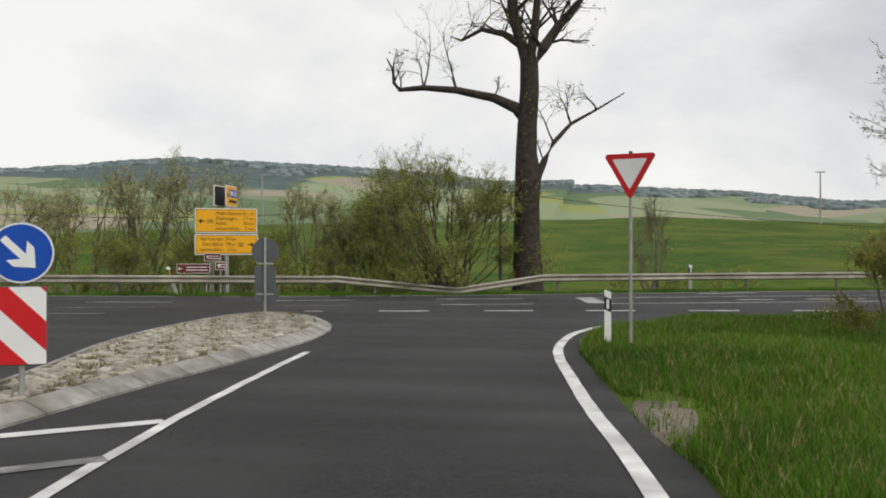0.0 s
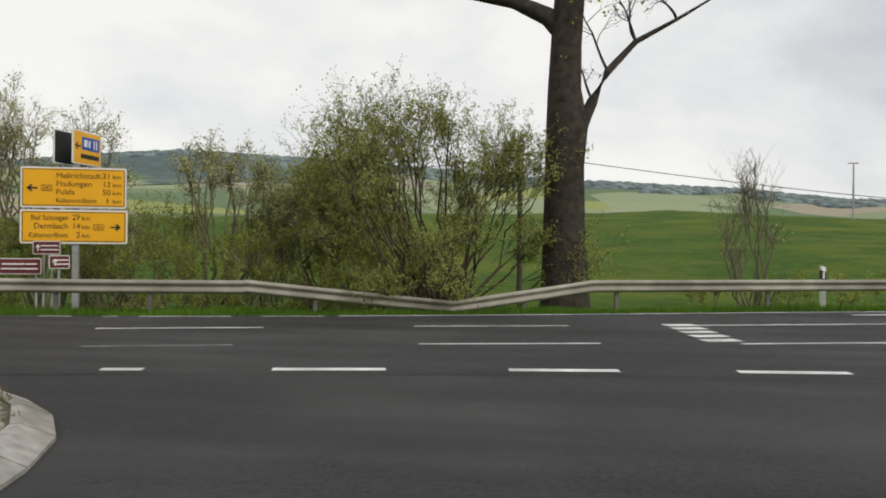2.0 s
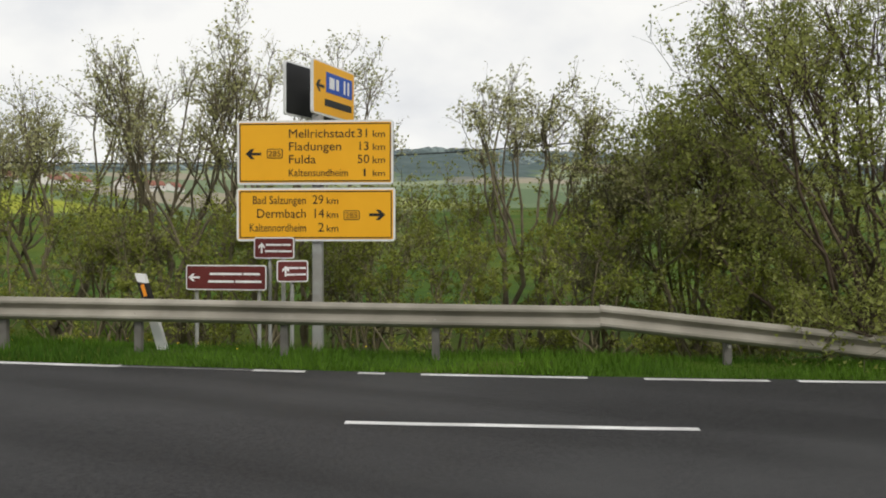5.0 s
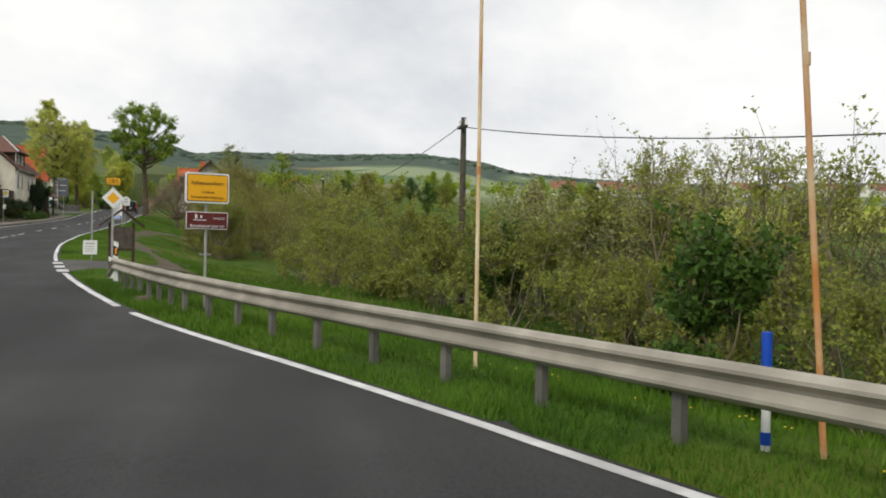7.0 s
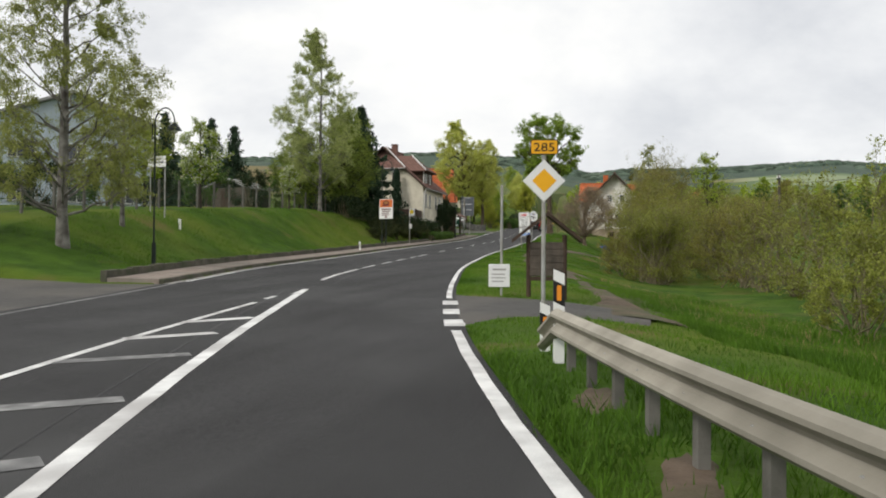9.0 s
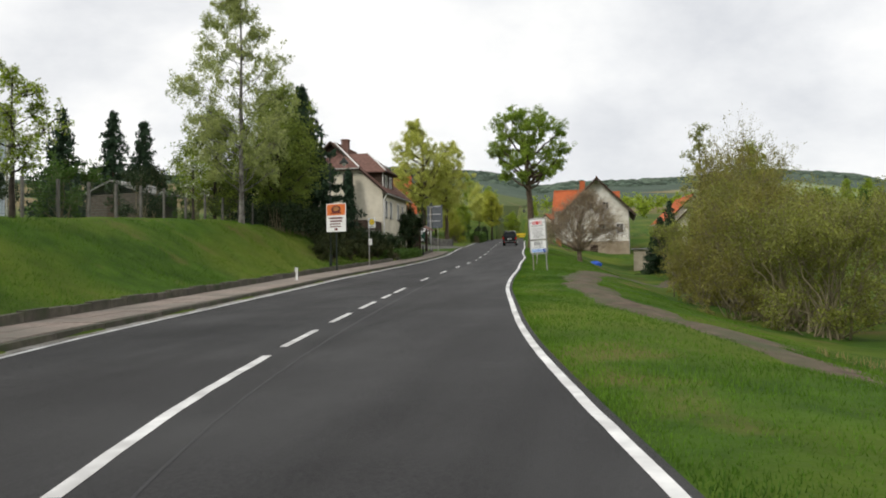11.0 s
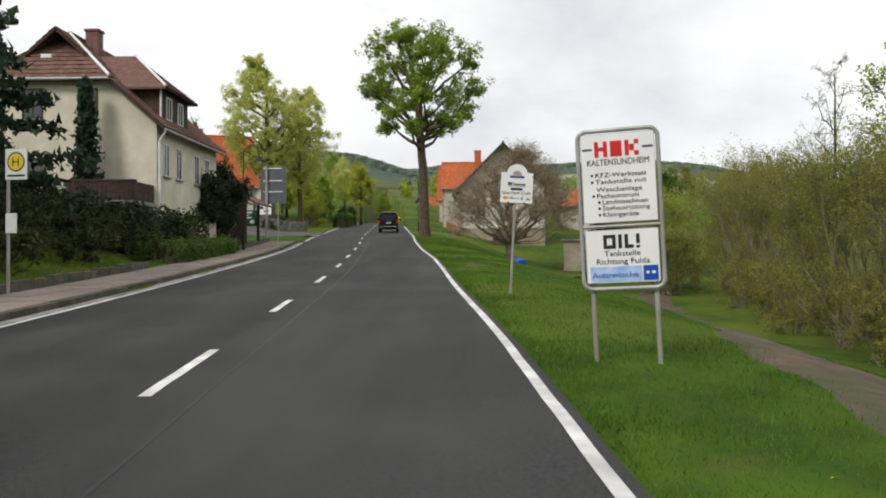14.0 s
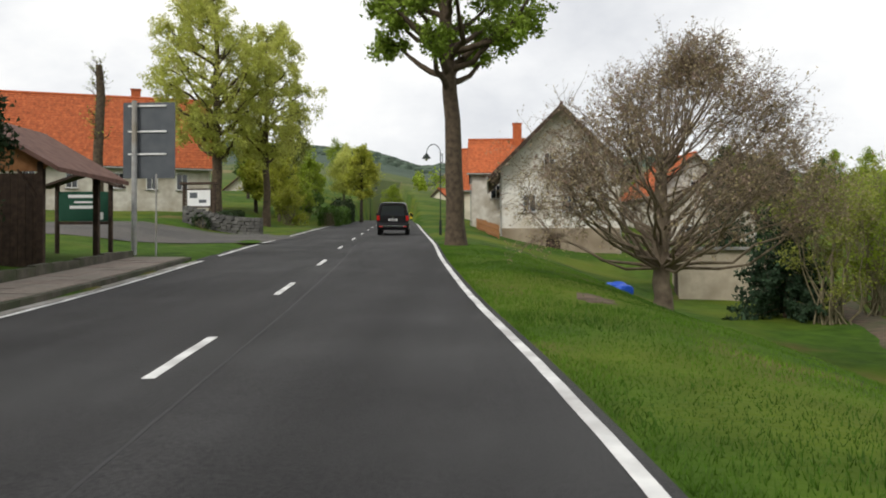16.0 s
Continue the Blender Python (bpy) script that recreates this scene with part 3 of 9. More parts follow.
def grid_mesh(name, xx, yy, zz, mat):
    ny, nx = xx.shape
    me = bpy.data.meshes.new(name)
    v = np.stack([xx, yy, zz], -1).reshape(-1, 3).astype(np.float32)
    i = (np.arange(ny - 1)[:, None] * nx + np.arange(nx - 1)[None]).ravel()
    f = np.stack([i, i + 1, i + nx + 1, i + nx], -1).astype(np.int32)
    me.vertices.add(len(v))
    me.vertices.foreach_set("co", v.ravel())
    me.loops.add(f.size)
    me.loops.foreach_set("vertex_index", f.ravel())
    me.polygons.add(len(f))
    me.polygons.foreach_set("loop_start", np.arange(0, f.size, 4, dtype=np.int32))
    me.polygons.foreach_set("use_smooth", np.ones(len(f), bool))
    me.update()
    me.validate()
    me.materials.append(M[mat])
    return new(name, me)


gx, gy = axis(-215, 30, 0.75, 4300), axis(-30, 50, 0.6, 4300)
GX, GY = np.meshgrid(gx, gy)
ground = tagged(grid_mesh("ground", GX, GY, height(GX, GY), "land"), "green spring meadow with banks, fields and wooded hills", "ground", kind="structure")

# ---- roads ----
rx = np.arange(-330, 200, 1.0)
v = np.linspace(0, 1, 9)[:, None]
ys, yn = along(SOUTH, rx) - 0.35, along(NORTH, rx) + 0.16
RX = np.repeat(rx[None], 9, 0)
RY = ys + (yn - ys) * v
road = tagged(grid_mesh("road", RX, RY, road_z(RX) + 0 * RY, "asphalt"), "dark grey asphalt main road with worn lane markings", "road", kind="structure")
sy = np.arange(-60, 24.5, 0.5)
w, e = side_bounds(sy)
SY = np.repeat(sy[:, None], 12, 1)
SX = w[:, None] + (e + 0.35 - w)[:, None] * np.linspace(0, 1, 12)
SZ = road_z(SX) - 0.004
side_road = tagged(grid_mesh("side_road", SX, SY, SZ, "asphalt"), "dark asphalt side road running up to the junction", "road", kind="structure")
VX, VY = np.meshgrid(np.linspace(-46, -35.5, 10), np.arange(-40, 9.5, 0.5))
lane = tagged(grid_mesh("village_lane", VX, VY, np.where(VY > 3, road_z(VX) - 0.012, road_z(VX) - 0.012 + 0.04 * (3 - VY)), "asphalt_old"), "worn asphalt lane between grass and pavement", "road", kind="structure")

# the paved mouth of the track, narrowing away from the road
def mouth_bounds(f):
    return np.interp(f, (0, 0.3, 1), (-43.6, -43.0, -42.6)), np.interp(f, (0, 0.25, 1), (-36.6, -38.2, -39.6))


mf, mu = np.meshgrid(np.linspace(0, 1, 14), np.linspace(0, 1, 10), indexing="ij")
ma, mb = mouth_bounds(mf)
MX = ma + (mb - ma) * mu
my0 = along(NORTH, MX) + 0.1
MY = my0 + (18.9 - my0) * mf
tagged(grid_mesh("track_mouth", MX, MY, np.where(mf < 0.05, road_z(MX) - 0.006, height(MX, MY) + 0.045 - 0.09 * np.abs(2 * mu - 1) ** 8), "asphalt_old"), "worn asphalt mouth of a field track", "road", kind="structure")


def on_mouth(x, y):
    f = (y - along(NORTH, x)) / np.maximum(18.9 - along(NORTH, x), 0.5)
    a, b = mouth_bounds(np.clip(f, 0, 1))
    return (f > -0.1) & (f < 1.02) & (x > a + 0.05) & (x < b - 0.05)


qy = np.linspace(0, 1, 26)
LY = -5.2 - 26 * qy
near, far_edge = np.interp(LY, (-32, -20, -12.7, -6.3, -5.2), (-140, -142.5, -145.7, -149.5, -151.5)), np.interp(LY, (-32, -20, -12, -8.9, -6.5, -5.2), (-150, -155, -161.0, -161.6, -164, -168))
LX = near[:, None] + (far_edge - near)[:, None] * np.linspace(0, 1, 9)
LYY = np.repeat(LY[:, None], 9, 1)
side_lane = tagged(grid_mesh("village_lane", LX, LYY, np.maximum(height(LX, LYY) + 0.03, road_z(LX) - 0.004), "asphalt_old"), "worn asphalt lane leaving the main road beside a stone wall", "road", kind="structure")


# ---- markings ----
def stripe(points, width, mat="paint", lift=0.006, label="white painted road line"):
    """A painted band that follows points (x, y) on the road."""
    p = np.array(points, float)
    seg = np.r_[0, np.cumsum(np.hypot(*np.diff(p, axis=0).T))]
    k = max(2, int(seg[-1] / 0.6) + 1)
    q = np.stack([np.interp(np.linspace(0, seg[-1], k), seg, p[:, c]) for c in (0, 1)], -1)
    for _ in range(4 if k > 12 else 0):
        q[1:-1] = (q[:-2] + 2 * q[1:-1] + q[2:]) / 4
    d = np.gradient(q, axis=0)
    d /= np.hypot(*d.T)[:, None]
    o = np.stack([-d[:, 1], d[:, 0]], -1) * width / 2
    wob = (np.array([random.uniform(-1, 1) for _ in range(k)]) * 0.006)[:, None] * np.stack([-d[:, 1], d[:, 0]], -1)
    a, b = q + o + wob, q - o + wob
    verts = [(x, y, float(road_z(x)) + lift) for pair in zip(a, b) for x, y in pair]
    faces = [(2 * i, 2 * i + 1, 2 * i + 3, 2 * i + 2) for i in range(k - 1)]
    return tagged(mesh_object("road_marking", verts, faces, mat), label, "road marking", kind="structure")


def curve_points(table, x0, x1, off=0.0, step=1.0):
    n = max(2, int(abs(x1 - x0) / step) + 1)
    xs = np.linspace(x0, x1, n)
    return list(zip(xs, along(table, xs) + off))


stripe(curve_points(NORTH, -330, -42.4), 0.125)
stripe(curve_points(NORTH, -36.4, -27.4), 0.15)
stripe(curve_points(NORTH, -26.3, -8.5), 0.15)
stripe(curve_points(NORTH, -8.5, -6.9), 0.07, "paint_worn", label="worn white edge line")
for x0, x1 in ((-6.9, -6.3), (-5.7, -5.4), (-5.0, -3.2), (-2.6, -1.3), (-1, 120)):
    stripe(curve_points(NORTH, x0, x1), 0.13)
stripe(curve_points(SOUTH, -330, -141), 0.15)
stripe(curve_points(SOUTH, -138, -47), 0.12)
stripe(curve_points(SOUTH, -46, -34), 0.13, "paint_worn", label="worn white edge line")
stripe(curve_points(MIDDLE, -44.6, -16), 0.18)
stripe(curve_points(MIDDLE, -55.8, -48.6), 0.14)
stripe([(-29.3, 13.0), (-34.1, 12.0), (-40.5, 10.9)], 0.13)
stripe([(-29.3, 13.0), (-22, 15.2), (-16, 17.6)], 0.13)
for k, (x, y) in enumerate(((-36.6, 11.56), (-34.4, 11.9), (-32.3, 12.4), (-29.6, 13.3), (-27.6, 14.3), (-25.4, 15.2), (-23.2, 16.1))):
    stripe([(x, y), (x - 0.95, y + (0.75, 0.9, 1.2, 1.2, 0.95, 0.7, 0.6)[k])], 0.3, "paint" if k < 2 else "paint_worn", label="hatched band of the painted island")
stripe([(-44.0, 10.45), (-43.0, 10.65)], 0.13)
stripe([(-42.2, 10.55), (-41.4, 10.7)], 0.13)
dashes = [(-56.9, -59.6), (-61.2, -63.6), (-65, -67.5), (-69, -71), (-71.9, -74.8), (-80.3, -82.9), (-87.5, -90.5), (-95.1, -97.5), (-102.5, -105.3), (-110.5, -113.2), (-118.75, -121.6), (-127.2, -129.9), (-135.8, -138.5), (-146.2, -148.5), (-155.8, -158.6)]
dashes += [(-164.7 - 8.9 * k, -167.5 - 8.9 * k) for k in range(18)]
for a, b in dashes:
    stripe(curve_points(MIDDLE, b, a, step=0.9), 0.13)
# crossing marks at the mouth of the track, beside the guardrail's end
for x in (-37.0, -38.9, -40.8):
    stripe([(x, float(along(NORTH, x)) + 0.02), (x - 0.95, float(along(NORTH, x - 0.95)) + 0.02)], 0.34)
# the tar seam beside the lane line
for x0, x1, off in ((-150, -47, 0.55), (-44, -20, -0.5)):
    stripe(curve_points(MIDDLE, x0, x1, off), 0.03, "tar", 0.003, "thin dark tar seam in the asphalt")
# lanes at the junction
for x0, x1 in ((-1.5, -1.0), (0.55, 1.95), (3.5, 4.9), (6.4, 7.8), (9.3, 10.7), (12.2, 13.6), (15.1, 16.5)):
    stripe([(x0, float(along(SOUTH, x0)) + 0.05), (x1, float(along(SOUTH, x1)) + 0.05)], 0.24)
for pts in ([(-4.4, 25.1), (-1.6, 26.2)], [(1.1, 27.3), (4.1, 28.2)], [(-9.6, 22.6), (-7.0, 23.4)]):
    stripe(pts, 0.12)
for pts in ([(-3.1, 22.5), (-1.0, 23.3)], [(1.8, 24.2), (4.7, 25.0)], [(-8.9, 19.9), (-6.3, 20.9)]):
    stripe(pts, 0.12, "paint" if pts[0][0] > 0 else "paint_worn")
stripe([(6.1, 28.7), (9.7, 29.8), (16, 31.6), (30, 34.4)], 0.13)
stripe([(7.0, 25.4), (8.3, 25.8), (16, 27.6), (30, 31)], 0.13)
for k in range(5):
    t = (k + 0.3) / 5
    x, y = 6.0 + 0.5 * t, 29.0 - 3.7 * t
    stripe([(x, y), (x + 0.62, y + 0.22)], 0.42, label="short thick bars closing a turning lane")
for pts in ([(10.7, 32.6), (13.1, 33.4)], [(11.6, 28.3), (12.8, 28.5)], [(14, 28.8), (16, 29.3)]):
    stripe(pts, 0.22, label="white lane arrow shaft")
# side road: its edge line, and the line and chevrons before the island
stripe([(7.15, 0), (6.9, 3.3), (6.6, 5.1), (6.2, 8.7), (5.9, 11.6), (6.1, 14.8), (6.9, 17.1), (8.7, 18.9), (11.6, 20.15), (15, 21.2), (22, 22.6)], 0.17)
stripe([(2.9, 0.5), (2.6, 2.6), (2.3, 4.6), (2.0, 7.6), (1.75, 10.7)], 0.13)
stripe([(0.6, 3.2), (2.25, 4.55)], 0.22, "paint", label="slanted band before the traffic island")
stripe([(1.2, 1.8), (2.55, 2.95)], 0.22, "paint_worn", label="slanted band before the traffic island")
for pts in ([(-7.8, 17.7), (-6.4, 18.2)], [(-10.5, 17.0), (-9.3, 17.3)]):
    stripe(pts, 0.2, "paint_worn")


# ---- plants ----
def tube_mesh(branches, sides=6):
    """Tapered tubes round polylines of points and radii, as arrays of vertices and quads."""
    vs, fs, base = [], [], 0
    for pts, rad in branches:
        p = np.asarray(pts, float)
        k = sides if rad[0] > 0.03 else 3
        d = np.gradient(p, axis=0)
        d /= np.linalg.norm(d, axis=1)[:, None] + 1e-9
        ref = np.where(np.abs(d[:, 2:3]) > 0.9, np.array([[1.0, 0, 0]]), np.array([[0, 0, 1.0]]))
        u = np.cross(d, ref)
        u /= np.linalg.norm(u, axis=1)[:, None] + 1e-9
        w = np.cross(d, u)
        a = np.arange(k) * 2 * np.pi / k
        ring = p[:, None] + np.asarray(rad)[:, None, None] * (np.cos(a)[None, :, None] * u[:, None] + np.sin(a)[None, :, None] * w[:, None])
        vs.append(ring.reshape(-1, 3))
        i = base + np.arange(len(p) - 1)[:, None] * k + np.arange(k)[None]
        j = base + np.arange(len(p) - 1)[:, None] * k + (np.arange(k)[None] + 1) % k
        fs.append(np.stack([i, j, j + k, i + k], -1).reshape(-1, 4))
        base += len(p) * k
    return np.concatenate(vs), np.concatenate(fs)


def quads_object(name, v, f, mat, parent=None, smooth=False):
    me = bpy.data.meshes.new(name)
    v, f = np.asarray(v, np.float32), np.asarray(f, np.int32)
    me.vertices.add(len(v))
    me.vertices.foreach_set("co", v.ravel())
    me.loops.add(f.size)
    me.loops.foreach_set("vertex_index", f.ravel())
    me.polygons.add(len(f))
    me.polygons.foreach_set("loop_start", np.arange(0, f.size, f.shape[1], dtype=np.int32))
    if smooth:
        me.polygons.foreach_set("use_smooth", np.ones(len(f), bool))
    me.update()
    me.validate()
    me.materials.append(M[mat])
    ob = new(name, me)
    if parent:
        ob.parent = parent
    return ob


def grow(rng, start, way, length, radius, depth, out, tips, bend=0.25, split=3, shrink=0.68, up=0.15, spread=0.7, seg=5):
    """A branch and its side branches. tips gathers places where leaves may sit."""
    pts, rad, p, d = [np.array(start, float)], [radius], np.array(start, float), np.array(way, float)
    d = d / np.linalg.norm(d)
    for i in range(seg):
        d = d + rng.normal(0, bend, 3) * 0.5 + np.array([0, 0, up * 0.5])
        d /= np.linalg.norm(d)
        p = p + d * length / seg
        pts.append(p.copy())
        rad.append(radius * (1 - 0.72 * (i + 1) / seg))
    out.append((pts, rad))
    if depth <= 1:
        tips.extend((q, d) for q in pts[1:])
    if depth == 0:
        return
    for k in range(split):
        t = 0.35 + 0.65 * (k + rng.random()) / split
        i = min(seg - 1, int(t * seg))
        q = pts[i] + (pts[i + 1] - pts[i]) * (t * seg - i)
        side = rng.normal(0, 1, 3)
        side -= d * (side @ d)
        side /= np.linalg.norm(side) + 1e-9
        nd = d * (1 - spread * 0.5) + side * spread
        grow(rng, q, nd, length * shrink * (0.75 + 0.5 * rng.random()), max(rad[i] * 0.6, 0.006), depth - 1, out, tips, bend, split, shrink, up, spread, max(3, seg - 1))


def leaves(rng, places, count, size, jitter, droop=0.0):
    """Small folded leaves scattered round places."""
    at = np.asarray(places)[rng.integers(0, len(places), count)] + rng.normal(0, jitter, (count, 3))
    n = rng.normal(0, 1, (count, 3)) + np.array([0, 0, 0.5])
    n /= np.linalg.norm(n, axis=1)[:, None]
    u = np.cross(n, rng.normal(0, 1, (count, 3)))
    u[:, 2] -= droop
    u /= np.linalg.norm(u, axis=1)[:, None] + 1e-9
    w = np.cross(n, u)
    s = size * rng.uniform(0.6, 1.35, (count, 1))
    v = np.stack([at - u * s, at + u * s * 0.7 + w * s * 0.6 + n * s * 0.12, at + u * s * 0.7 - w * s * 0.6 - n * s * 0.12], 1)
    return v.reshape(-1, 3), np.arange(count * 3).reshape(-1, 3)


def batch_tubes(p, r, sides=3):
    """Many thin tubes at once. p: tubes x points x 3; r: radius at each point."""
    n, k, _ = p.shape
    d = np.gradient(p, axis=1)
    d /= np.linalg.norm(d, axis=2, keepdims=True) + 1e-9
    u = np.cross(d, np.array([0.31, 0.52, 0.79]))
    u /= np.linalg.norm(u, axis=2, keepdims=True) + 1e-9
    w = np.cross(d, u)
    a = np.arange(sides) * 2 * np.pi / sides
    v = p[:, :, None] + r[:, :, None, None] * (np.cos(a)[None, None, :, None] * u[:, :, None] + np.sin(a)[None, None, :, None] * w[:, :, None])
    t, i, j = np.meshgrid(np.arange(n), np.arange(k - 1), np.arange(sides), indexing="ij")
    q = (j + 1) % sides
    b = t * k * sides
    f = np.stack([b + i * sides + j, b + i * sides + q, b + (i + 1) * sides + q, b + (i + 1) * sides + j], -1)
    return v.reshape(-1, 3), f.reshape(-1, 4)


def ribbons(p, r):
    """Fine twig ends as narrow tapering strips. p: twigs x 2 x 3."""
    d = p[:, 1] - p[:, 0]
    u = np.cross(d, np.array([0.31, 0.52, 0.79]))
    u *= (r / (np.linalg.norm(u, axis=1) + 1e-9))[:, None]
    v = np.stack([p[:, 0] - u, p[:, 0] + u, p[:, 1] + u * 0.5, p[:, 1] - u * 0.5], 1)
    return v.reshape(-1, 3), np.arange(len(p) * 4).reshape(-1, 4)


def twigs(rng, start, end, bow, k):
    """Bowed, slightly crooked lines between starts and ends."""
    t = np.linspace(0, 1, k)[None, :, None]
    ln = np.linalg.norm(end - start, axis=1)[:, None, None]
    p = start[:, None] * (1 - t) + end[:, None] * t
    p = p + np.sin(np.pi * t) * ln * bow * rng.normal(0, 1, (len(start), 1, 3)) * np.array([1, 1, 0.6])
    kink = rng.normal(0, 1, p.shape) * ln * bow * 0.35
    kink[:, 0] = 0
    return p + kink


def crown_twigs(rng, hubs, centres, radii, per_lobe, sub, fine, thick, up=0.25, droop=0.0):
    """Branches that fill round lobes from their hubs, in three finer and finer orders. Gives meshes and leaf places."""
    n = len(centres) * per_lobe
    k = np.repeat(np.arange(len(centres)), per_lobe)
    s = rng.normal(0, 1, (n, 3))
    s /= np.linalg.norm(s, axis=1)[:, None]
    s[:, 2] = s[:, 2] * 0.85 + 0.12
    end = centres[k] + s * (radii[k] * (0.55 + 0.45 * rng.random(n)))[:, None]
    back = (hubs[k] - centres[k])
    start = centres[k] + back * rng.uniform(0.1, 0.75, n)[:, None]
    a = twigs(rng, start, end, 0.1, 4)
    ra = thick * rng.uniform(0.6, 1.1, n)[:, None] * np.linspace(1, 0.35, 4)[None]

    def order(par, count, ratio, bow, kk):
        m = len(par) * count
        i = np.repeat(np.arange(len(par)), count)
        t = rng.uniform(0.25, 1.0, m) * (par.shape[1] - 1.001)
        lo = t.astype(int)
        q = par[i, lo] + (par[i, lo + 1] - par[i, lo]) * (t - lo)[:, None]
        way = par[i, -1] - par[i, 0]
        ln = np.linalg.norm(way, axis=1)[:, None]
        d = way / (ln + 1e-9) * 0.7 + rng.normal(0, 0.55, (m, 3)) + np.array([0, 0, up - droop])
        d /= np.linalg.norm(d, axis=1)[:, None]
        return twigs(rng, q, q + d * ln * ratio * rng.uniform(0.5, 1.2, (m, 1)), bow, kk)

    kb = 3 if thick > 0.0135 and len(a) < 170 else 2
    b = order(a, sub, 0.42, 0.14 if kb == 3 else 0.0, kb)
    c = order(b, fine, 0.55, 0.0, 2)
    rb = np.repeat((thick * 0.5 * np.linspace(1, 0.4, kb))[None], len(b), 0)
    mesh = [batch_tubes(a, ra), batch_tubes(b, rb), ribbons(c, np.full(len(c), thick * 0.3))]
    places = np.concatenate([c.mean(1), c[:, 1], c[:, 1], b[:, 1:].reshape(-1, 3), a[:, 3]])
    return mesh, places


def join_meshes(parts):
    vs, fs, o = [], [], 0
    for v, f in parts:
        vs.append(v)
        fs.append(np.asarray(f) + o)
        o += len(v)
    return np.concatenate(vs), np.concatenate(fs)


def bowed(a, b, r0, r1, rng, sag, k=7):
    """One crooked limb from a to b that sets off upwards."""
    a, b = np.asarray(a, float), np.asarray(b, float)
    ln = np.linalg.norm(b - a)
    pts, off = [], rng.normal(0, 0.05 * ln, 3)
    for t in np.linspace(0, 1, k):
        pts.append(a * (1 - t) + b * t + math.sin(math.pi * t) * (off - np.array([0, 0, sag * ln])) + (rng.normal(0, 0.018 * ln, 3) if 0 < t < 1 else 0))
    return pts, [r0 + (r1 - r0) * t for t in np.linspace(0, 1, k)]


def tree(name, at, label, seed, tall, crown_from, wide, trunk_r, leaf_mat, leaf_n, leaf_size, lobes=20, lobe=0.36, profile=None, bark="bark", lean=(0, 0), per_lobe=9, sub=4, fine=3,
         leaf_mat2=None, droop=0.0, rise=0.7, shift=(0, 0), leader=True, thick=0.02, category="tree", jitter=1.0, limb=0.55):
    """A tapered trunk with limbs and a crown of leafy lobes with gaps between them."""
    rng = np.random.default_rng(seed)
    wide *= 1.02
    base = empty(name, pose(*at), label, category)
    prof = profile or (lambda t: math.sin(math.pi * min(1, 0.12 + 0.83 * t)) ** 0.7)
    top = tall * (0.9 if leader else 0.5) if leader else crown_from + 0.35 * (tall - crown_from)
    n = 10
    pts = [np.array([lean[0] * i / n + 0.12 * trunk_r * rng.normal(), lean[1] * i / n + 0.12 * trunk_r * rng.normal(), top * i / n - (0.3 if i == 0 else 0)]) for i in range(n + 1)]
    rad = [trunk_r * (1.35 if i == 0 else 1.02 - (0.86 if leader else 0.4) * (i / n) ** 1.2) for i in range(n + 1)]
    out = [(pts, rad)]
    hubs, cent, radii = [], [], []
    for k in range(lobes):
        t = (k + 0.5) / lobes
        a = k * 2.4 + rng.uniform(-0.4, 0.4)
        w = wide / 2 * prof(t)
        lr = max(wide / 2 * lobe * (0.5 + 0.5 * prof(t)) * rng.uniform(0.75, 1.2), 0.3)
        reach = max(w - lr, 0) * (0.55 + 0.5 * rng.random() ** 0.5)
        z = crown_from + lr * 0.6 + (tall - crown_from - 1.5 * lr) * t
        q = np.array([reach * math.cos(a) + lean[0] * z / tall + shift[0] * t, reach * math.sin(a) + lean[1] * z / tall + shift[1] * t, z])
        zf = min(max(z - reach * rise, crown_from * 0.75), top * 0.98)
        foot = np.array([np.interp(zf, [p[2] for p in pts], [p[c] for p in pts]) for c in range(3)])
        r0 = float(np.interp(zf, [p[2] for p in pts], rad)) * limb
        out.append(bowed(foot, q, r0, max(0.012, r0 * 0.25), rng, 0.05))
        hubs.append(foot * 0.35 + q * 0.65)
        cent.append(q)
        radii.append(lr)
    mesh, places = crown_twigs(rng, np.array(hubs), np.array(cent), np.array(radii), per_lobe, sub, fine, thick, 0.15, droop)
    tv, tf = join_meshes([tube_mesh(out, 7)] + mesh)
    quads_object("trunk", tv, tf, bark, base, True)
    for mat, part_name, count in ((leaf_mat, "crown", leaf_n), (leaf_mat2, "blossom", leaf_n // 2)):
        if mat and count:
            lv, lf = leaves(rng, places, count, leaf_size, leaf_size * jitter, droop)
            quads_object(part_name, lv, lf, mat, base)
    return base


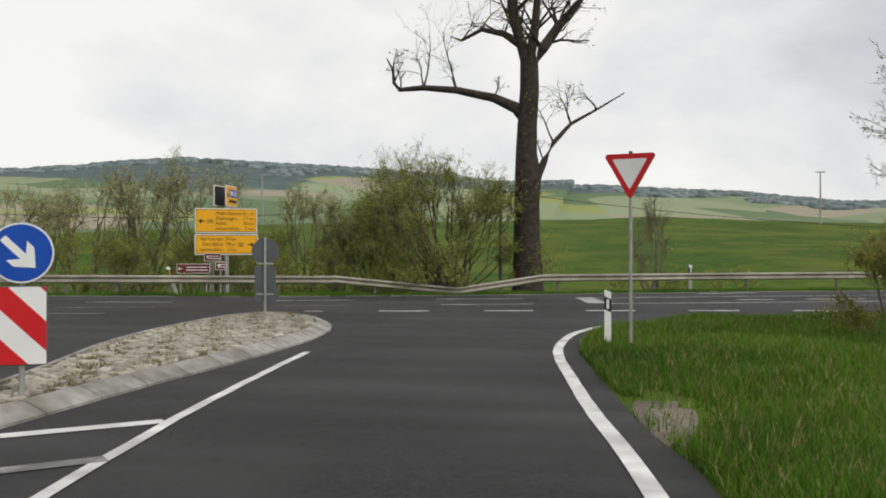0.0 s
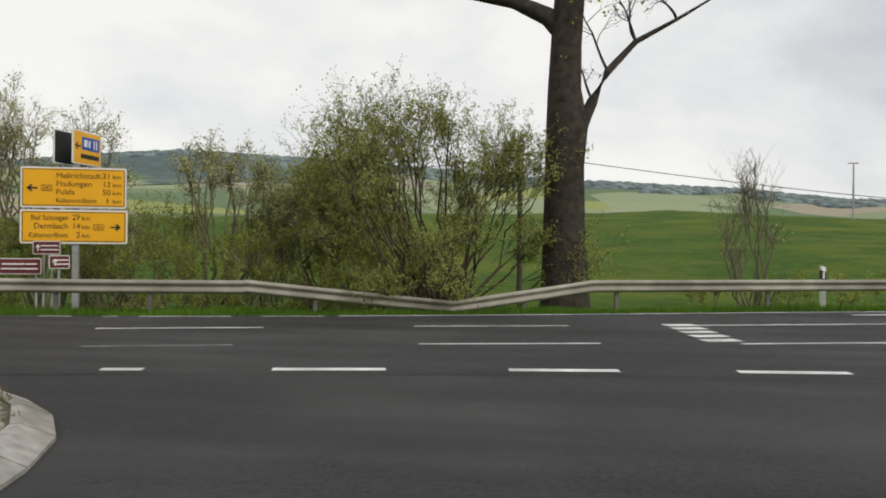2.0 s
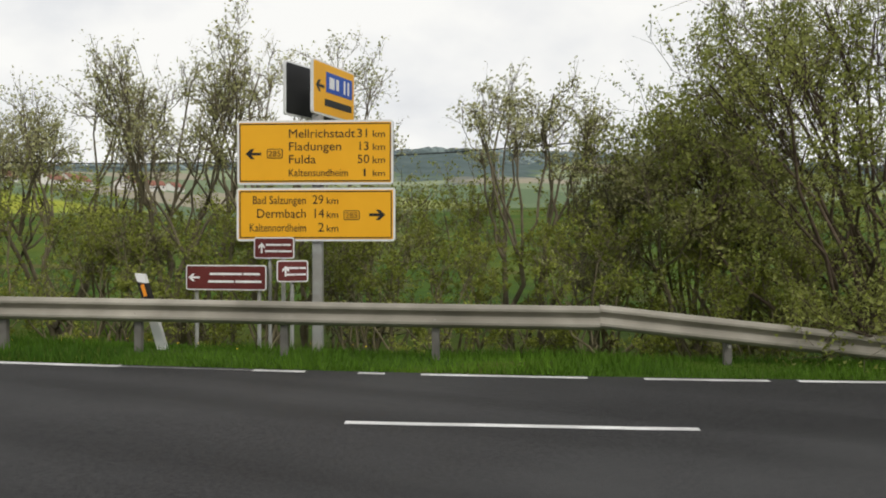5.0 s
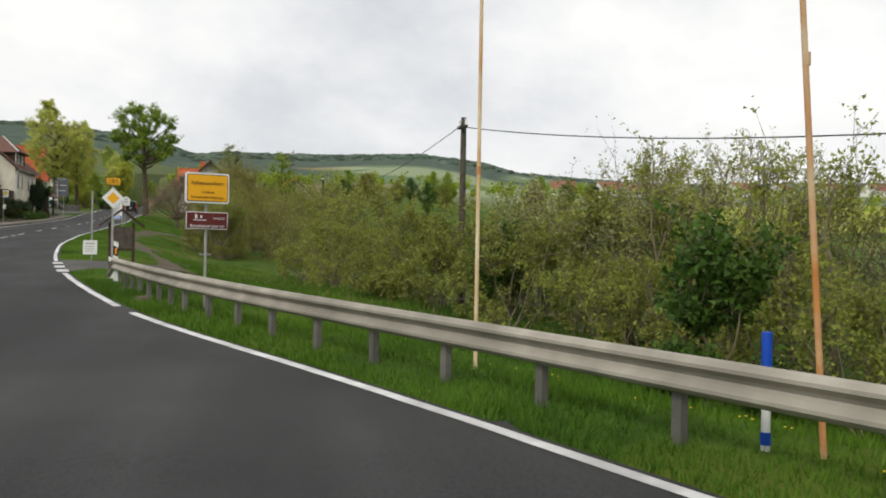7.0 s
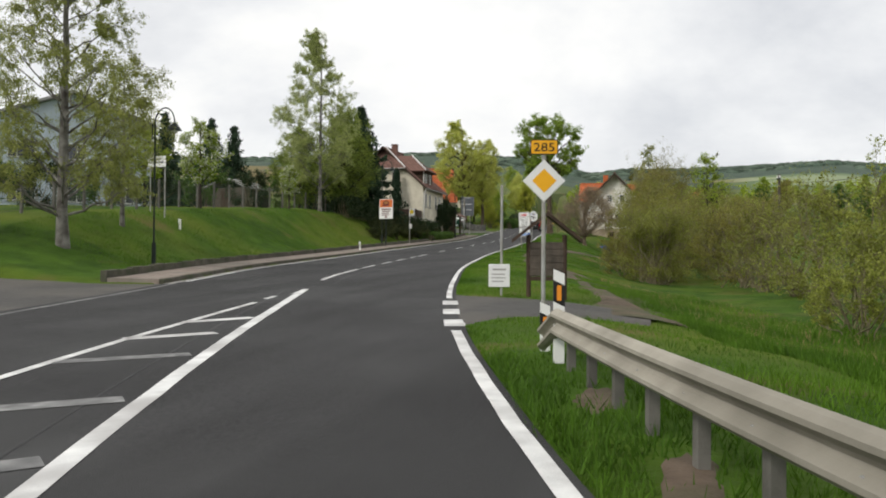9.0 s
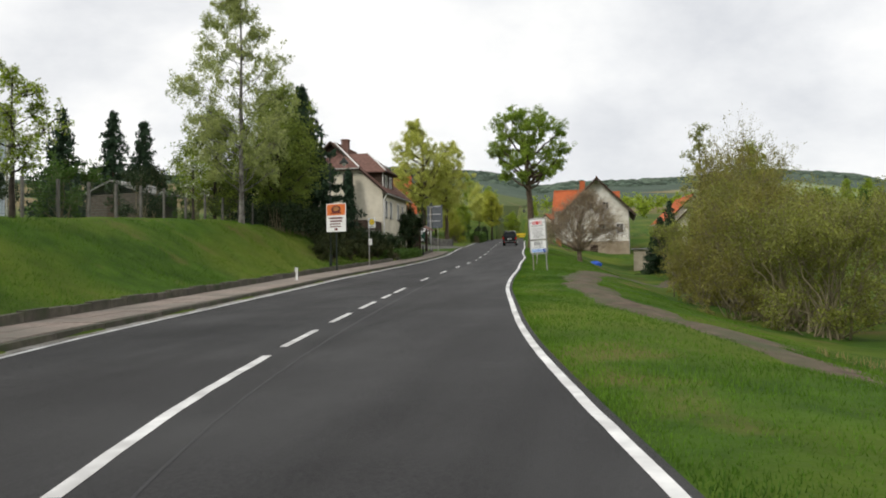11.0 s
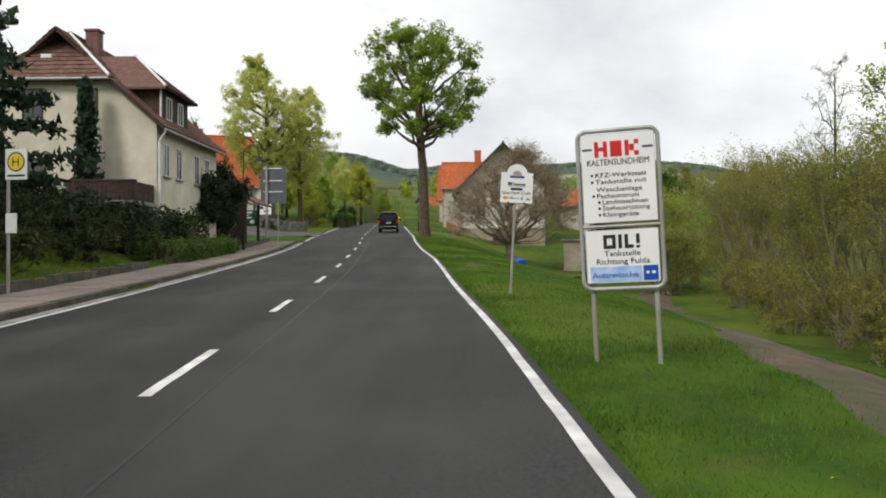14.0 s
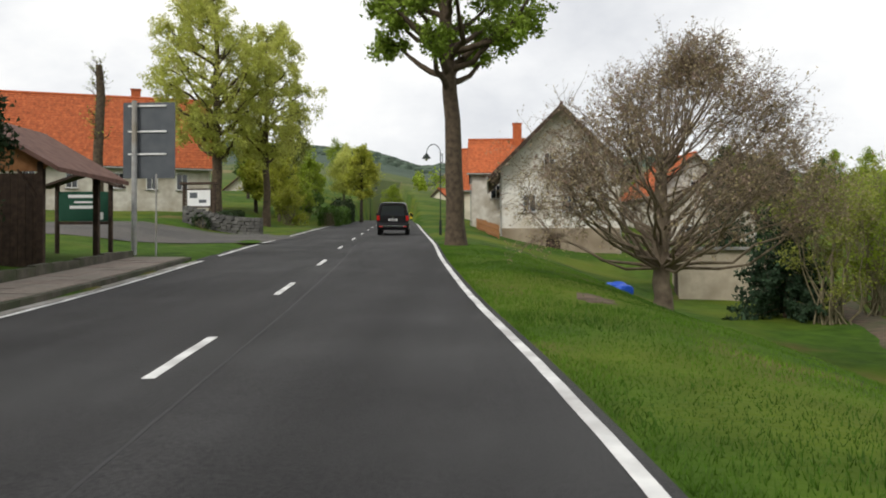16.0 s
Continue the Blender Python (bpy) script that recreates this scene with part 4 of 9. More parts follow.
def bush(name, at, label, seed, tall, wide, leaf_mat, leaf_n, leaf_size, lobes=10, per_lobe=10, sub=5, fine=3, bark="twig", category="bush", shift=(0, 0), lobe=0.42, jitter=1.1, low=0.14, thick=None, leaf_mat2=None, droop=0.0, flat=0.8):
    """Many stems from one foot that spread into twiggy lobes under one uneven dome."""
    rng = np.random.default_rng(seed)
    wide *= 1.06
    base = empty(name, pose(*at), label, category)
    out, hubs, cent, radii = [], [], [], []
    half = wide / 2
    for k in range(lobes):
        u = math.sqrt((k + 0.5) / lobes)
        a = k * 2.4 + rng.uniform(-0.5, 0.5)
        lr = lobe * min(half, tall * 0.5) * rng.uniform(0.75, 1.2)
        crown = tall * (math.sqrt(max(0.0, 1 - (flat * u) ** 2)))
        z = (low + (1 - low) * rng.random() ** 0.55) * crown if k % 3 else crown
        z = min(max(z - lr * 0.9, lr * 0.55), tall - lr)
        reach = max(half - lr * 0.8, 0) * u * rng.uniform(0.8, 1.1)
        q = np.array([reach * math.cos(a) + shift[0] * z / tall, reach * math.sin(a) + shift[1] * z / tall, z])
        foot = np.array([0.12 * half * rng.normal(), 0.12 * half * rng.normal(), -0.12])
        out.append(bowed(foot, q, 0.006 * tall + 0.01, 0.008 + 0.001 * tall, rng, 0.0 if k % 2 else 0.06))
        hubs.append(foot * 0.45 + q * 0.55)
        cent.append(q)
        radii.append(lr)
    mesh, places = crown_twigs(rng, np.array(hubs), np.array(cent), np.array(radii), per_lobe, sub, fine, thick or 0.006 + 0.0011 * tall, 0.3, droop)
    places = places[places[:, 2] > 0.02]
    tv, tf = join_meshes([tube_mesh(out, 5)] + mesh)
    quads_object("branchwork", tv, tf, bark, base, True)
    for mat, part_name, count in ((leaf_mat, "foliage", leaf_n), (leaf_mat2, "blossom", leaf_n // 2)):
        if mat and count:
            lv, lf = leaves(rng, places, count, leaf_size, leaf_size * jitter, droop)
            quads_object(part_name, lv, lf, mat, base)
    return base


def conifer(name, at, label, seed, tall, wide, count=2600, mat="needle"):
    """A spruce: a straight stem with drooping whorls of needled boughs."""
    rng = np.random.default_rng(seed)
    base = empty(name, pose(*at), label, "tree")
    out = [([np.array([0, 0, -0.3]), np.array([0, 0, tall * 0.5]), np.array([0, 0, tall])], [tall * 0.016, tall * 0.01, 0.01])]
    places = []
    z = tall * 0.06
    while z < tall * 0.98:
        reach = wide * (1 - z / tall) ** 0.95 + 0.08
        k = 6
        for j in range(k):
            a = j * 2 * math.pi / k + rng.random() * 1.5
            r = reach * (0.6 + 0.65 * rng.random())
            pts = [np.array([r * t * math.cos(a), r * t * math.sin(a), z - 0.34 * r * t + 0.2 * r * t * t + 0.1]) for t in (0, 0.35, 0.7, 1)]
            out.append((pts, [0.02 + 0.01 * reach, 0.015, 0.01, 0.004]))
            for t in np.linspace(0.15, 1.0, max(3, int(r * 5))):
                places.append(np.array([r * t * math.cos(a), r * t * math.sin(a), z - 0.34 * r * t + 0.2 * r * t * t + 0.02]))
        z += tall * 0.032 + 0.05
    tv, tf = tube_mesh(out, 5)
    quads_object("trunk", tv, tf, "bark_warm", base, True)
    lv, lf = leaves(rng, places, count, 0.05 + 0.012 * tall, 0.05 + 0.007 * tall, 0.8)
    quads_object("crown", lv, lf, mat, base)
    return base


def hedge(name, a, b, tall, thick, label, seed, leaf_mat="leaf_dark", per_m=260, size=0.07, zs=None):
    """A clipped hedge between two places: a twiggy core and a skin of small leaves."""
    rng = np.random.default_rng(seed)
    a, b = np.array(a, float), np.array(b, float)
    ln = float(np.hypot(*(b - a)[:2]))
    yaw = math.degrees(math.atan2(b[1] - a[1], b[0] - a[0]))
    base = empty(name, pose(a[0], a[1], 0, 0, 0, yaw), label, "hedge")
    count = int(per_m * ln * (tall + thick))
    t = rng.uniform(0, ln, count)
    ang = rng.uniform(0, np.pi, count)
    rad = 0.78 + 0.25 * rng.random(count)
    foot = np.array([h(a[0] + (b[0] - a[0]) * q / ln, a[1] + (b[1] - a[1]) * q / ln) for q in np.linspace(0, ln, 24)])
    zb = np.interp(t, np.linspace(0, ln, 24), foot)
    lump = 1 + 0.1 * np.sin(t * 1.9 + seed) + 0.06 * np.sin(t * 4.7)
    p = np.stack([t, np.sign(np.cos(ang)) * np.abs(np.cos(ang)) ** 0.5 * thick / 2 * rad * lump, zb + np.sin(ang) ** 0.5 * tall * rad * lump], -1)
    low = rng.random(count) < 0.45
    p[low, 2] = zb[low] + rng.random(low.sum()) * tall * 0.85
    p[low, 1] = np.sign(rng.random(low.sum()) - 0.5) * thick / 2 * (0.8 + 0.25 * rng.random(low.sum()))
    lv, lf = leaves(rng, p, count, size, 0.03)
    quads_object("foliage", lv, lf, leaf_mat, base)
    out = []
    for q in np.arange(0.2, ln, 0.3):
        z0 = np.interp(q, np.linspace(0, ln, 24), foot)
        for _ in range(3):
            y = rng.uniform(-0.3, 0.3) * thick
            out.append(([np.array([q, y, z0 - 0.1]), np.array([q + rng.normal(0, 0.15), y + rng.normal(0, 0.15), z0 + tall * 0.5]), np.array([q + rng.normal(0, 0.3), y * 1.6, z0 + tall * 0.92])], [0.02, 0.014, 0.005]))
    tv, tf = tube_mesh(out, 4)
    quads_object("branchwork", tv, tf, "twig", base)
    return base


# ---- guardrail ----
def guardrail():
    """A weathered W-beam along the outer edge, dipping to the ground beside the old tree, on steel posts."""
    top = empty("guardrail", pose(0, 0, 0), "weathered grey steel guardrail with W-beam on short posts", "guardrail", kind="structure")
    profile = [(0.0, 0.155), (0.035, 0.14), (0.075, 0.105), (0.075, 0.075), (0.02, 0.03), (0.0, 0.0), (0.02, -0.03), (0.075, -0.075), (0.075, -0.105), (0.035, -0.14), (0.0, -0.155)]

    def line(x):
        return float(along(NORTH, x)) + np.interp(x, (-34, -28, -20, -14, -8, 0, 2, 5, 60), (0.95, 0.92, 0.92, 1.05, 1.3, 1.35, 1.4, 1.6, 2.0))

    def rail_z(x):
        return float(np.interp(x, (-34, -30, -25, -18, -10), (0.46, 0.52, 0.58, 0.57, 0.58)))

    def beam(x0, x1, z0, z1, name="beam"):
        n = max(2, int(abs(x1 - x0) / 1.0) + 1)
        xs = np.linspace(x0, x1, n)
        p = np.array([(x, line(x)) for x in xs])
        d = np.gradient(p, axis=0)
        d /= np.hypot(*d.T)[:, None]
        nrm = np.stack([d[:, 1], -d[:, 0]], -1) * (1 if x1 > x0 else -1)
        z = np.array([float(road_z(x)) for x in xs]) + np.linspace(z0, z1, n)
        verts, faces = [], []
        for layer in (0.0, -0.012):
            for i in range(n):
                for out, dz in profile:
                    verts.append((p[i, 0] + nrm[i, 0] * (out + layer), p[i, 1] + nrm[i, 1] * (out + layer), z[i] + dz))
        k = len(profile)
        for i in range(n - 1):
            for j in range(k - 1):
                a = i * k + j
                faces.append((a, a + 1, a + k + 1, a + k))
                a += n * k
                faces.append((a + k, a + k + 1, a + 1, a))
        for j in (0, k - 1):
            for i in range(n - 1):
                a, b = i * k + j, (i + 1) * k + j
                faces.append((a, b, b + n * k, a + n * k))
        mesh_object(name, verts, faces, "rail", top, smooth=False)

    def post(x, tall):
        y = line(x) + 0.06
        z = h(x, y)
        bm = bmesh.new()
        zt = float(road_z(x)) + tall
        yaw = math.degrees(math.atan2(line(x + 1) - line(x - 1), 2))
        m = pose(x, y, 0, 0, 0, yaw)
        box(bm, -0.05, -0.02, z - 0.3, -0.043, 0.06, zt, m=m)
        box(bm, 0.043, -0.02, z - 0.3, 0.05, 0.06, zt, m=m)
        box(bm, -0.045, -0.02, z - 0.3, 0.045, -0.012, zt, m=m)
        part("post", bm, "rail_post", top)
        bm = bmesh.new()
        cyl(bm, m @ Vector((0, -0.03, zt - 0.12)), m @ Vector((0, -0.1, zt - 0.12)), 0.02, n=8)
        part("bolt", bm, "galv", top)

    x = -33.4
    while x < -3.6:
        beam(x, min(x + 4.05, -3.4), rail_z(x), rail_z(x + 4.05))
        x += 4.0
    beam(-33.4, -34.2, 0.46, 0.2, "beam_end")
    beam(-3.4, 1.2, 0.60, 0.10)
    beam(1.2, 4.6, 0.10, 0.60)
    x = 4.6
    while x < 64:
        beam(x, x + 4.05, 0.60, 0.60)
        x += 4.0
    for x in np.r_[np.arange(-33.0, -26.0, 0.92), -25.3, -24.1, -22.94, -21.67, -20.36, -19.0, -17.56, -16.0, -14.35, -12.75, -11.06, -9.24, -7.32, -5.4]:
        post(float(x), rail_z(float(x)) + 0.06)
    for x in (-1.9, 0.0, 2.9):
        post(x, 0.36)
    for x in np.arange(5.2, 60, 4.0):
        post(float(x), 0.66)


guardrail()


# ---- signs and posts ----
def rounded(bm, w, z0, z1, r, y0, y1, n=5):
    pts = []
    for cx, cz, a0 in ((w / 2 - r, z1 - r, 0), (-w / 2 + r, z1 - r, 90), (-w / 2 + r, z0 + r, 180), (w / 2 - r, z0 + r, 270)):
        pts += [(cx + r * math.cos(radians(a0 + 90 * i / n)), cz + r * math.sin(radians(a0 + 90 * i / n))) for i in range(n + 1)]
    return prism(bm, pts, y0, y1)


def plate(parent, name, w, z0, z1, face, border, rim, x=0.0, r=0.05, y=0.0, inset=0.02, label=""):
    """A sheet with rounded corners: a backing, a border band and a face, each a little proud. border: its width."""
    bm = rounded(bmesh.new(), w, z0, z1, r, y, y + 0.035)
    bmesh.ops.translate(bm, verts=bm.verts[:], vec=(x, 0, 0))
    board = part(name, bm, "sign_back", parent, label)
    bm = rounded(bmesh.new(), w, z0, z1, r, y - 0.004, y - 0.0005)
    bmesh.ops.translate(bm, verts=bm.verts[:], vec=(x, 0, 0))
    part("rim", bm, rim if border else face, board)
    if border:
        bm = rounded(bmesh.new(), w - 2 * border, z0 + border, z1 - border, max(r - border, 0.01), y - 0.008, y - 0.0045)
        bmesh.ops.translate(bm, verts=bm.verts[:], vec=(x, 0, 0))
        part("face", bm, face, board)
    return board


def pole(parent, x, y, z0, z1, r=0.04, mat="galv", name="pole"):
    bm = bmesh.new()
    cyl(bm, (x, y, z0), (x, y, z1), r, n=14)
    cyl(bm, (x, y, z1), (x, y, z1 + 0.015), r * 1.08, r * 0.7, n=14)
    return part(name, bm, mat, parent)


def arrow(parent, x, z, size, turn, mat, y):
    """A road-sign arrow that points to +x before it is turned by degrees."""
    s = size
    a = [(-0.5, 0.085), (0.12, 0.085), (-0.08, 0.32), (0.14, 0.32), (0.5, 0), (0.14, -0.32), (-0.08, -0.32), (0.12, -0.085), (-0.5, -0.085)]
    c, q = math.cos(radians(turn)), math.sin(radians(turn))
    bm = prism(bmesh.new(), [(x + s * (u * c - w * q), z + s * (u * q + w * c)) for u, w in a], y - 0.012, y - 0.008)
    return part("arrow", bm, mat, parent)


def direction_sign():
    x, y, yaw = -8.05, 30.2, 20.8
    g = h(x, y)
    t = empty("direction_sign", pose(x, y, 0, 0, 0, yaw), "yellow road direction sign with two panels on a steel post", "road sign")
    bm = bmesh.new()
    box(bm, -0.06, 0.05, g - 0.4, 0.10, 0.2, 3.5, 0.015)
    part("post", bm, "galv", t)
    bm = bmesh.new()
    box(bm, -0.55, 0.06, g - 0.3, -0.49, 0.12, 1.7, 0.005)
    part("post", bm, "galv", t)
    up = plate(t, "panel", 2.46, 2.40, 3.40, "sign_yellow", 0.035, "sign_white", r=0.05)
    bars("border", "sign_black", up, [(-1.18, 3.335, 1.18, 3.35), (-1.18, 2.45, 1.18, 2.465), (-1.19, 2.46, -1.175, 3.34), (1.175, 2.46, 1.19, 3.34)], -0.008)
    for k, (a, b) in enumerate((("Mellrichstadt", "31"), ("Fladungen", "13"), ("Fulda", "50"), ("Kaltensundheim", "1"))):
        z = 3.13 - 0.2 * k
        s = 0.19 if k < 3 else 0.165
        lettering("lettering", a, s, "sign_black", up, (-0.42, -0.008, z), width=(1.04, 0.82, 0.42, 0.93)[k])
        lettering("lettering", b, s, "sign_black", up, (0.86, -0.008, z), align="RIGHT", width=(0.15, 0.14, 0.18, 0.03)[k])
        lettering("lettering", "km", s * 0.8, "sign_black", up, (0.9, -0.008, z), width=0.19)
    arrow(up, -0.97, 2.88, 0.25, 180, "sign_black", 0)
    p = plate(up, "number_plate", 0.25, 2.81, 2.96, "sign_yellow", 0.012, "sign_black", x=-0.63, y=-0.009, r=0.03)
    lettering("lettering", "285", 0.13, "sign_black", p, (-0.63, -0.018, 2.84), align="CENTER", width=0.19)
    low = plate(t, "panel", 2.5, 1.52, 2.35, "sign_yellow", 0.035, "sign_white", r=0.05, x=0.01)
    bars("border", "sign_black", low, [(-1.18, 2.285, 1.2, 2.3), (-1.18, 1.57, 1.2, 1.585), (-1.19, 1.58, -1.175, 2.29), (1.19, 1.58, 1.205, 2.29)], -0.008)
    for k, (a, b) in enumerate((("Bad Salzungen", "29"), ("Dermbach", "14"), ("Kaltennordheim", "2"))):
        z = 2.1 - 0.215 * k
        lettering("lettering", a, 0.18 if k != 1 else 0.2, "sign_black", low, (-0.13, -0.008, z), align="RIGHT", width=(0.84, 0.77, 0.89)[k])
        lettering("lettering", b, 0.2, "sign_black", low, (-0.04 if k < 2 else 0.05, -0.008, z), width=(0.17, 0.15, 0.09)[k])
        lettering("lettering", "km", 0.15, "sign_black", low, (0.18, -0.008, z), width=0.18)
    arrow(low, 0.98, 1.93, 0.25, 0, "sign_black", 0)
    p = plate(low, "number_plate", 0.25, 1.85, 2.0, "sign_yellow", 0.012, "sign_black", x=0.58, y=-0.009, r=0.03)
    lettering("lettering", "285", 0.13, "sign_black", p, (0.58, -0.018, 1.88), align="CENTER", width=0.19)
    # the angled pair of panels on top
    for face, px, py, turn in (("sign_yellow", 0.2, 0.55, 74), ("sign_black", -0.2, 0.68, 68)):
        ln = 1.45
        holder = part("angled_panel", rounded(bmesh.new(), ln, 3.5, 4.35, 0.04, 0, 0.04), "sign_white", t)
        holder.matrix_basis = pose(px, py, 0, 0, 0, turn)
        bm = rounded(bmesh.new(), ln - 0.06, 3.53, 4.32, 0.03, -0.006, -0.001)
        part("face", bm, face, holder)
        if face == "sign_yellow":
            bm = bmesh.new()
            box(bm, -0.3, -0.012, 3.88, 0.62, -0.007, 4.2)
            part("motorway_panel", bm, "sign_blue", holder)
            arrow(holder, -0.5, 3.95, 0.28, 180, "sign_black", 0.003)
            bars("symbol", "sign_white", holder, [(-0.2, 3.95, -0.03, 4.13), (0.03, 3.95, 0.13, 4.13), (0.3, 3.93, 0.36, 4.15), (0.44, 3.93, 0.5, 4.15)], -0.012)
            bars("lettering_bar", "sign_black", holder, [(-0.35, 3.66, 0.6, 3.77)], -0.006)
    return t


direction_sign()


def brown_sign(x, y, z0, z1, w, yaw, kind_arrow, label, poles):
    t = empty("tourist_sign", pose(x, y, 0, 0, 0, yaw), label, "road sign", "brown tourist signs")
    b = plate(t, "panel", w, z0, z1, "sign_brown", 0.018, "sign_white", r=0.04)
    hgt = z1 - z0
    arrow(b, -w / 2 + 0.13, (z0 + z1) / 2, min(0.18, hgt * 0.5), kind_arrow, "sign_white", 0)
    bars("lettering_bar", "sign_white", b, [(-w * 0.2, z0 + hgt * 0.6, w * 0.2, z0 + hgt * 0.69), (w * 0.22, z0 + hgt * 0.6, w * 0.42, z0 + hgt * 0.69), (-w * 0.22, z0 + hgt * 0.3, w * 0.1, z0 + hgt * 0.39), (w * 0.12, z0 + hgt * 0.3, w * 0.44, z0 + hgt * 0.39)], -0.008)
    for px in poles:
        pole(t, px, 0.07, h(x, y) - 0.3, z1 - 0.02, 0.03)
    return t


brown_sign(-9.05, 29.3, 0.78, 1.16, 1.28, 16, 180, "brown tourist sign with white arrow behind the guardrail", (-0.5, 0.5))
brown_sign(-8.35, 29.55, 1.26, 1.58, 0.66, 10, 90, "small brown tourist sign on a thin post", (-0.1,))
brown_sign(-7.95, 29.45, 0.92, 1.24, 0.46, 40, 90, "small brown tourist sign on a thin post", (0.0,))


def give_way():
    x, y = 7.22, 12.6
    t = empty("give_way_sign", pose(x, y, 0, 0, 0, -18), "red and white give-way triangle on a thin steel post", "road sign")
    pole(t, 0, 0.06, h(x, y) - 0.3, 3.42, 0.03)

    def tri(s, r):
        zc, pts = 3.15, []
        for a in (90 + 120 + 60, 30, 150):
            cx, cz = (s - r) * math.cos(radians(a)), zc + (s - r) * math.sin(radians(a))
            pts += [(cx + r * math.cos(radians(a + d)), cz + r * math.sin(radians(a + d))) for d in (-50, -25, 0, 25, 50)]
        return pts

    bm = prism(bmesh.new(), tri(0.52, 0.05), 0, 0.03)
    board = part("plate", bm, "sign_back", t)
    part("red_border", prism(bmesh.new(), tri(0.515, 0.05), -0.006, -0.001), "sign_red", board)
    part("white_field", prism(bmesh.new(), tri(0.355, 0.02), -0.01, -0.0065), "sign_white", board)
    bm = bmesh.new()
    cyl(bm, (0, 0.06, 3.38), (0, 0.06, 3.48), 0.034, n=12)
    part("cap", bm, "rubber", t)
    for z in (3.0, 3.28):
        bm = bmesh.new()
        box(bm, -0.06, 0.02, z - 0.02, 0.06, 0.1, z + 0.02, 0.004)
        part("clamp", bm, "galv", t)


give_way()


def marker_post(x, y, yaw, lean=0.0, side="white", z=None, tall=1.0, label="white roadside marker post with a slanted black band"):
    t = empty("marker_post", pose(x, y, h(x, y) if z is None else z, lean, 0, yaw), label, "marker post", "roadside marker posts")
    out = [(-0.06, -0.3), (0.06, -0.3), (0.06, tall - 0.05), (-0.06, tall)]
    part("body", prism(bmesh.new(), out, -0.05, 0.05), "post_white", t)
    z0 = tall - 0.42
    band = [(-0.063, z0 + 0.06), (0.063, z0), (0.063, z0 + 0.24), (-0.063, z0 + 0.30)]
    part("black_band", prism(bmesh.new(), band, -0.053, 0.053), "sign_black", t)
    bm = bmesh.new()
    box(bm, -0.025, -0.058, z0 + 0.07, 0.025, -0.053, z0 + 0.24, 0.004)
    part("reflector", bm, "orange" if side == "orange" else "sign_white", t)
    return t


marker_post(6.83, 12.85, 0, 0)
marker_post(-9.0, 28.0, 20, 0, "orange", tall=1.35, label="leaning white marker post with an orange reflector")
bpy.data.objects["marker_post.001"].matrix_basis = pose(-9.1, 28.1, -0.2, 0, -17, 20)
marker_post(10.8, 35.75, 15, tall=1.2)
marker_post(-33.55, 18.0, 100, 0, "orange", tall=1.05, label="white marker post beside the end of the guardrail")
marker_post(-34.5, 17.72, 100, 0, "orange", tall=0.6, label="broken leaning stump of a marker post")


def keep_right(x, y, yaw, back=False):
    z = h(x, y) + 0.14
    t = empty("island_sign", pose(x, y, z, 0, 0, yaw), "blue arrow disc above a red and white striped board" if not back else "grey backs of a round disc and a striped board", "road sign")
    pole(t, 0, 0.05, -0.25, 2.0, 0.03)
    disc = [(0.33 * math.cos(a * math.pi / 16), 1.66 + 0.33 * math.sin(a * math.pi / 16)) for a in range(32)]
    d = part("disc", prism(bmesh.new(), disc, 0, 0.025), "sign_back", t)
    part("white_rim", prism(bmesh.new(), disc, -0.005, -0.0005), "sign_white", d)
    part("blue_field", prism(bmesh.new(), [(u * 0.94, 1.66 + (w - 1.66) * 0.94) for u, w in disc], -0.009, -0.0055), "sign_blue", d)
    arrow(d, -0.02, 1.66, 0.46, -45, "sign_white", -0.001)
    bm = bmesh.new()
    box(bm, -0.26, 0, 0.44, 0.26, 0.025, 1.3, 0.004)
    b = part("striped_board", bm, "sign_back", t)
    bm = bmesh.new()
    box(bm, -0.25, -0.004, 0.45, 0.25, -0.001, 1.29)
    part("white_field", bm, "sign_white", b)
    for k in range(3):
        c = 0.36 + 0.64 * k
        poly = [(-0.25, c + 0.09), (-0.25, c + 0.41), (0.25, c - 0.09), (0.25, c - 0.41)]
        for lim, sign in ((0.45, 1), (1.29, -1)):
            cut = []
            for (u0, w0), (u1, w1) in zip(poly, poly[1:] + poly[:1]):
                in0, in1 = (w0 - lim) * sign >= 0, (w1 - lim) * sign >= 0
                if in0:
                    cut.append((u0, w0))
                if in0 != in1:
                    q = (lim - w0) / (w1 - w0)
                    cut.append((u0 + (u1 - u0) * q, lim))
            poly = cut
            if not poly:
                break
        if len(poly) > 2:
            part("red_stripe", prism(bmesh.new(), poly, -0.008, -0.0045), "sign_red", b)
    for z in (0.6, 1.35):
        bm = bmesh.new()
        box(bm, -0.2, 0.026, z, 0.2, 0.04, z + 0.04)
        part("bracket", bm, "galv", t)


keep_right(0.42, 4.9, 28)
keep_right(-1.35, 16.9, 190, True)


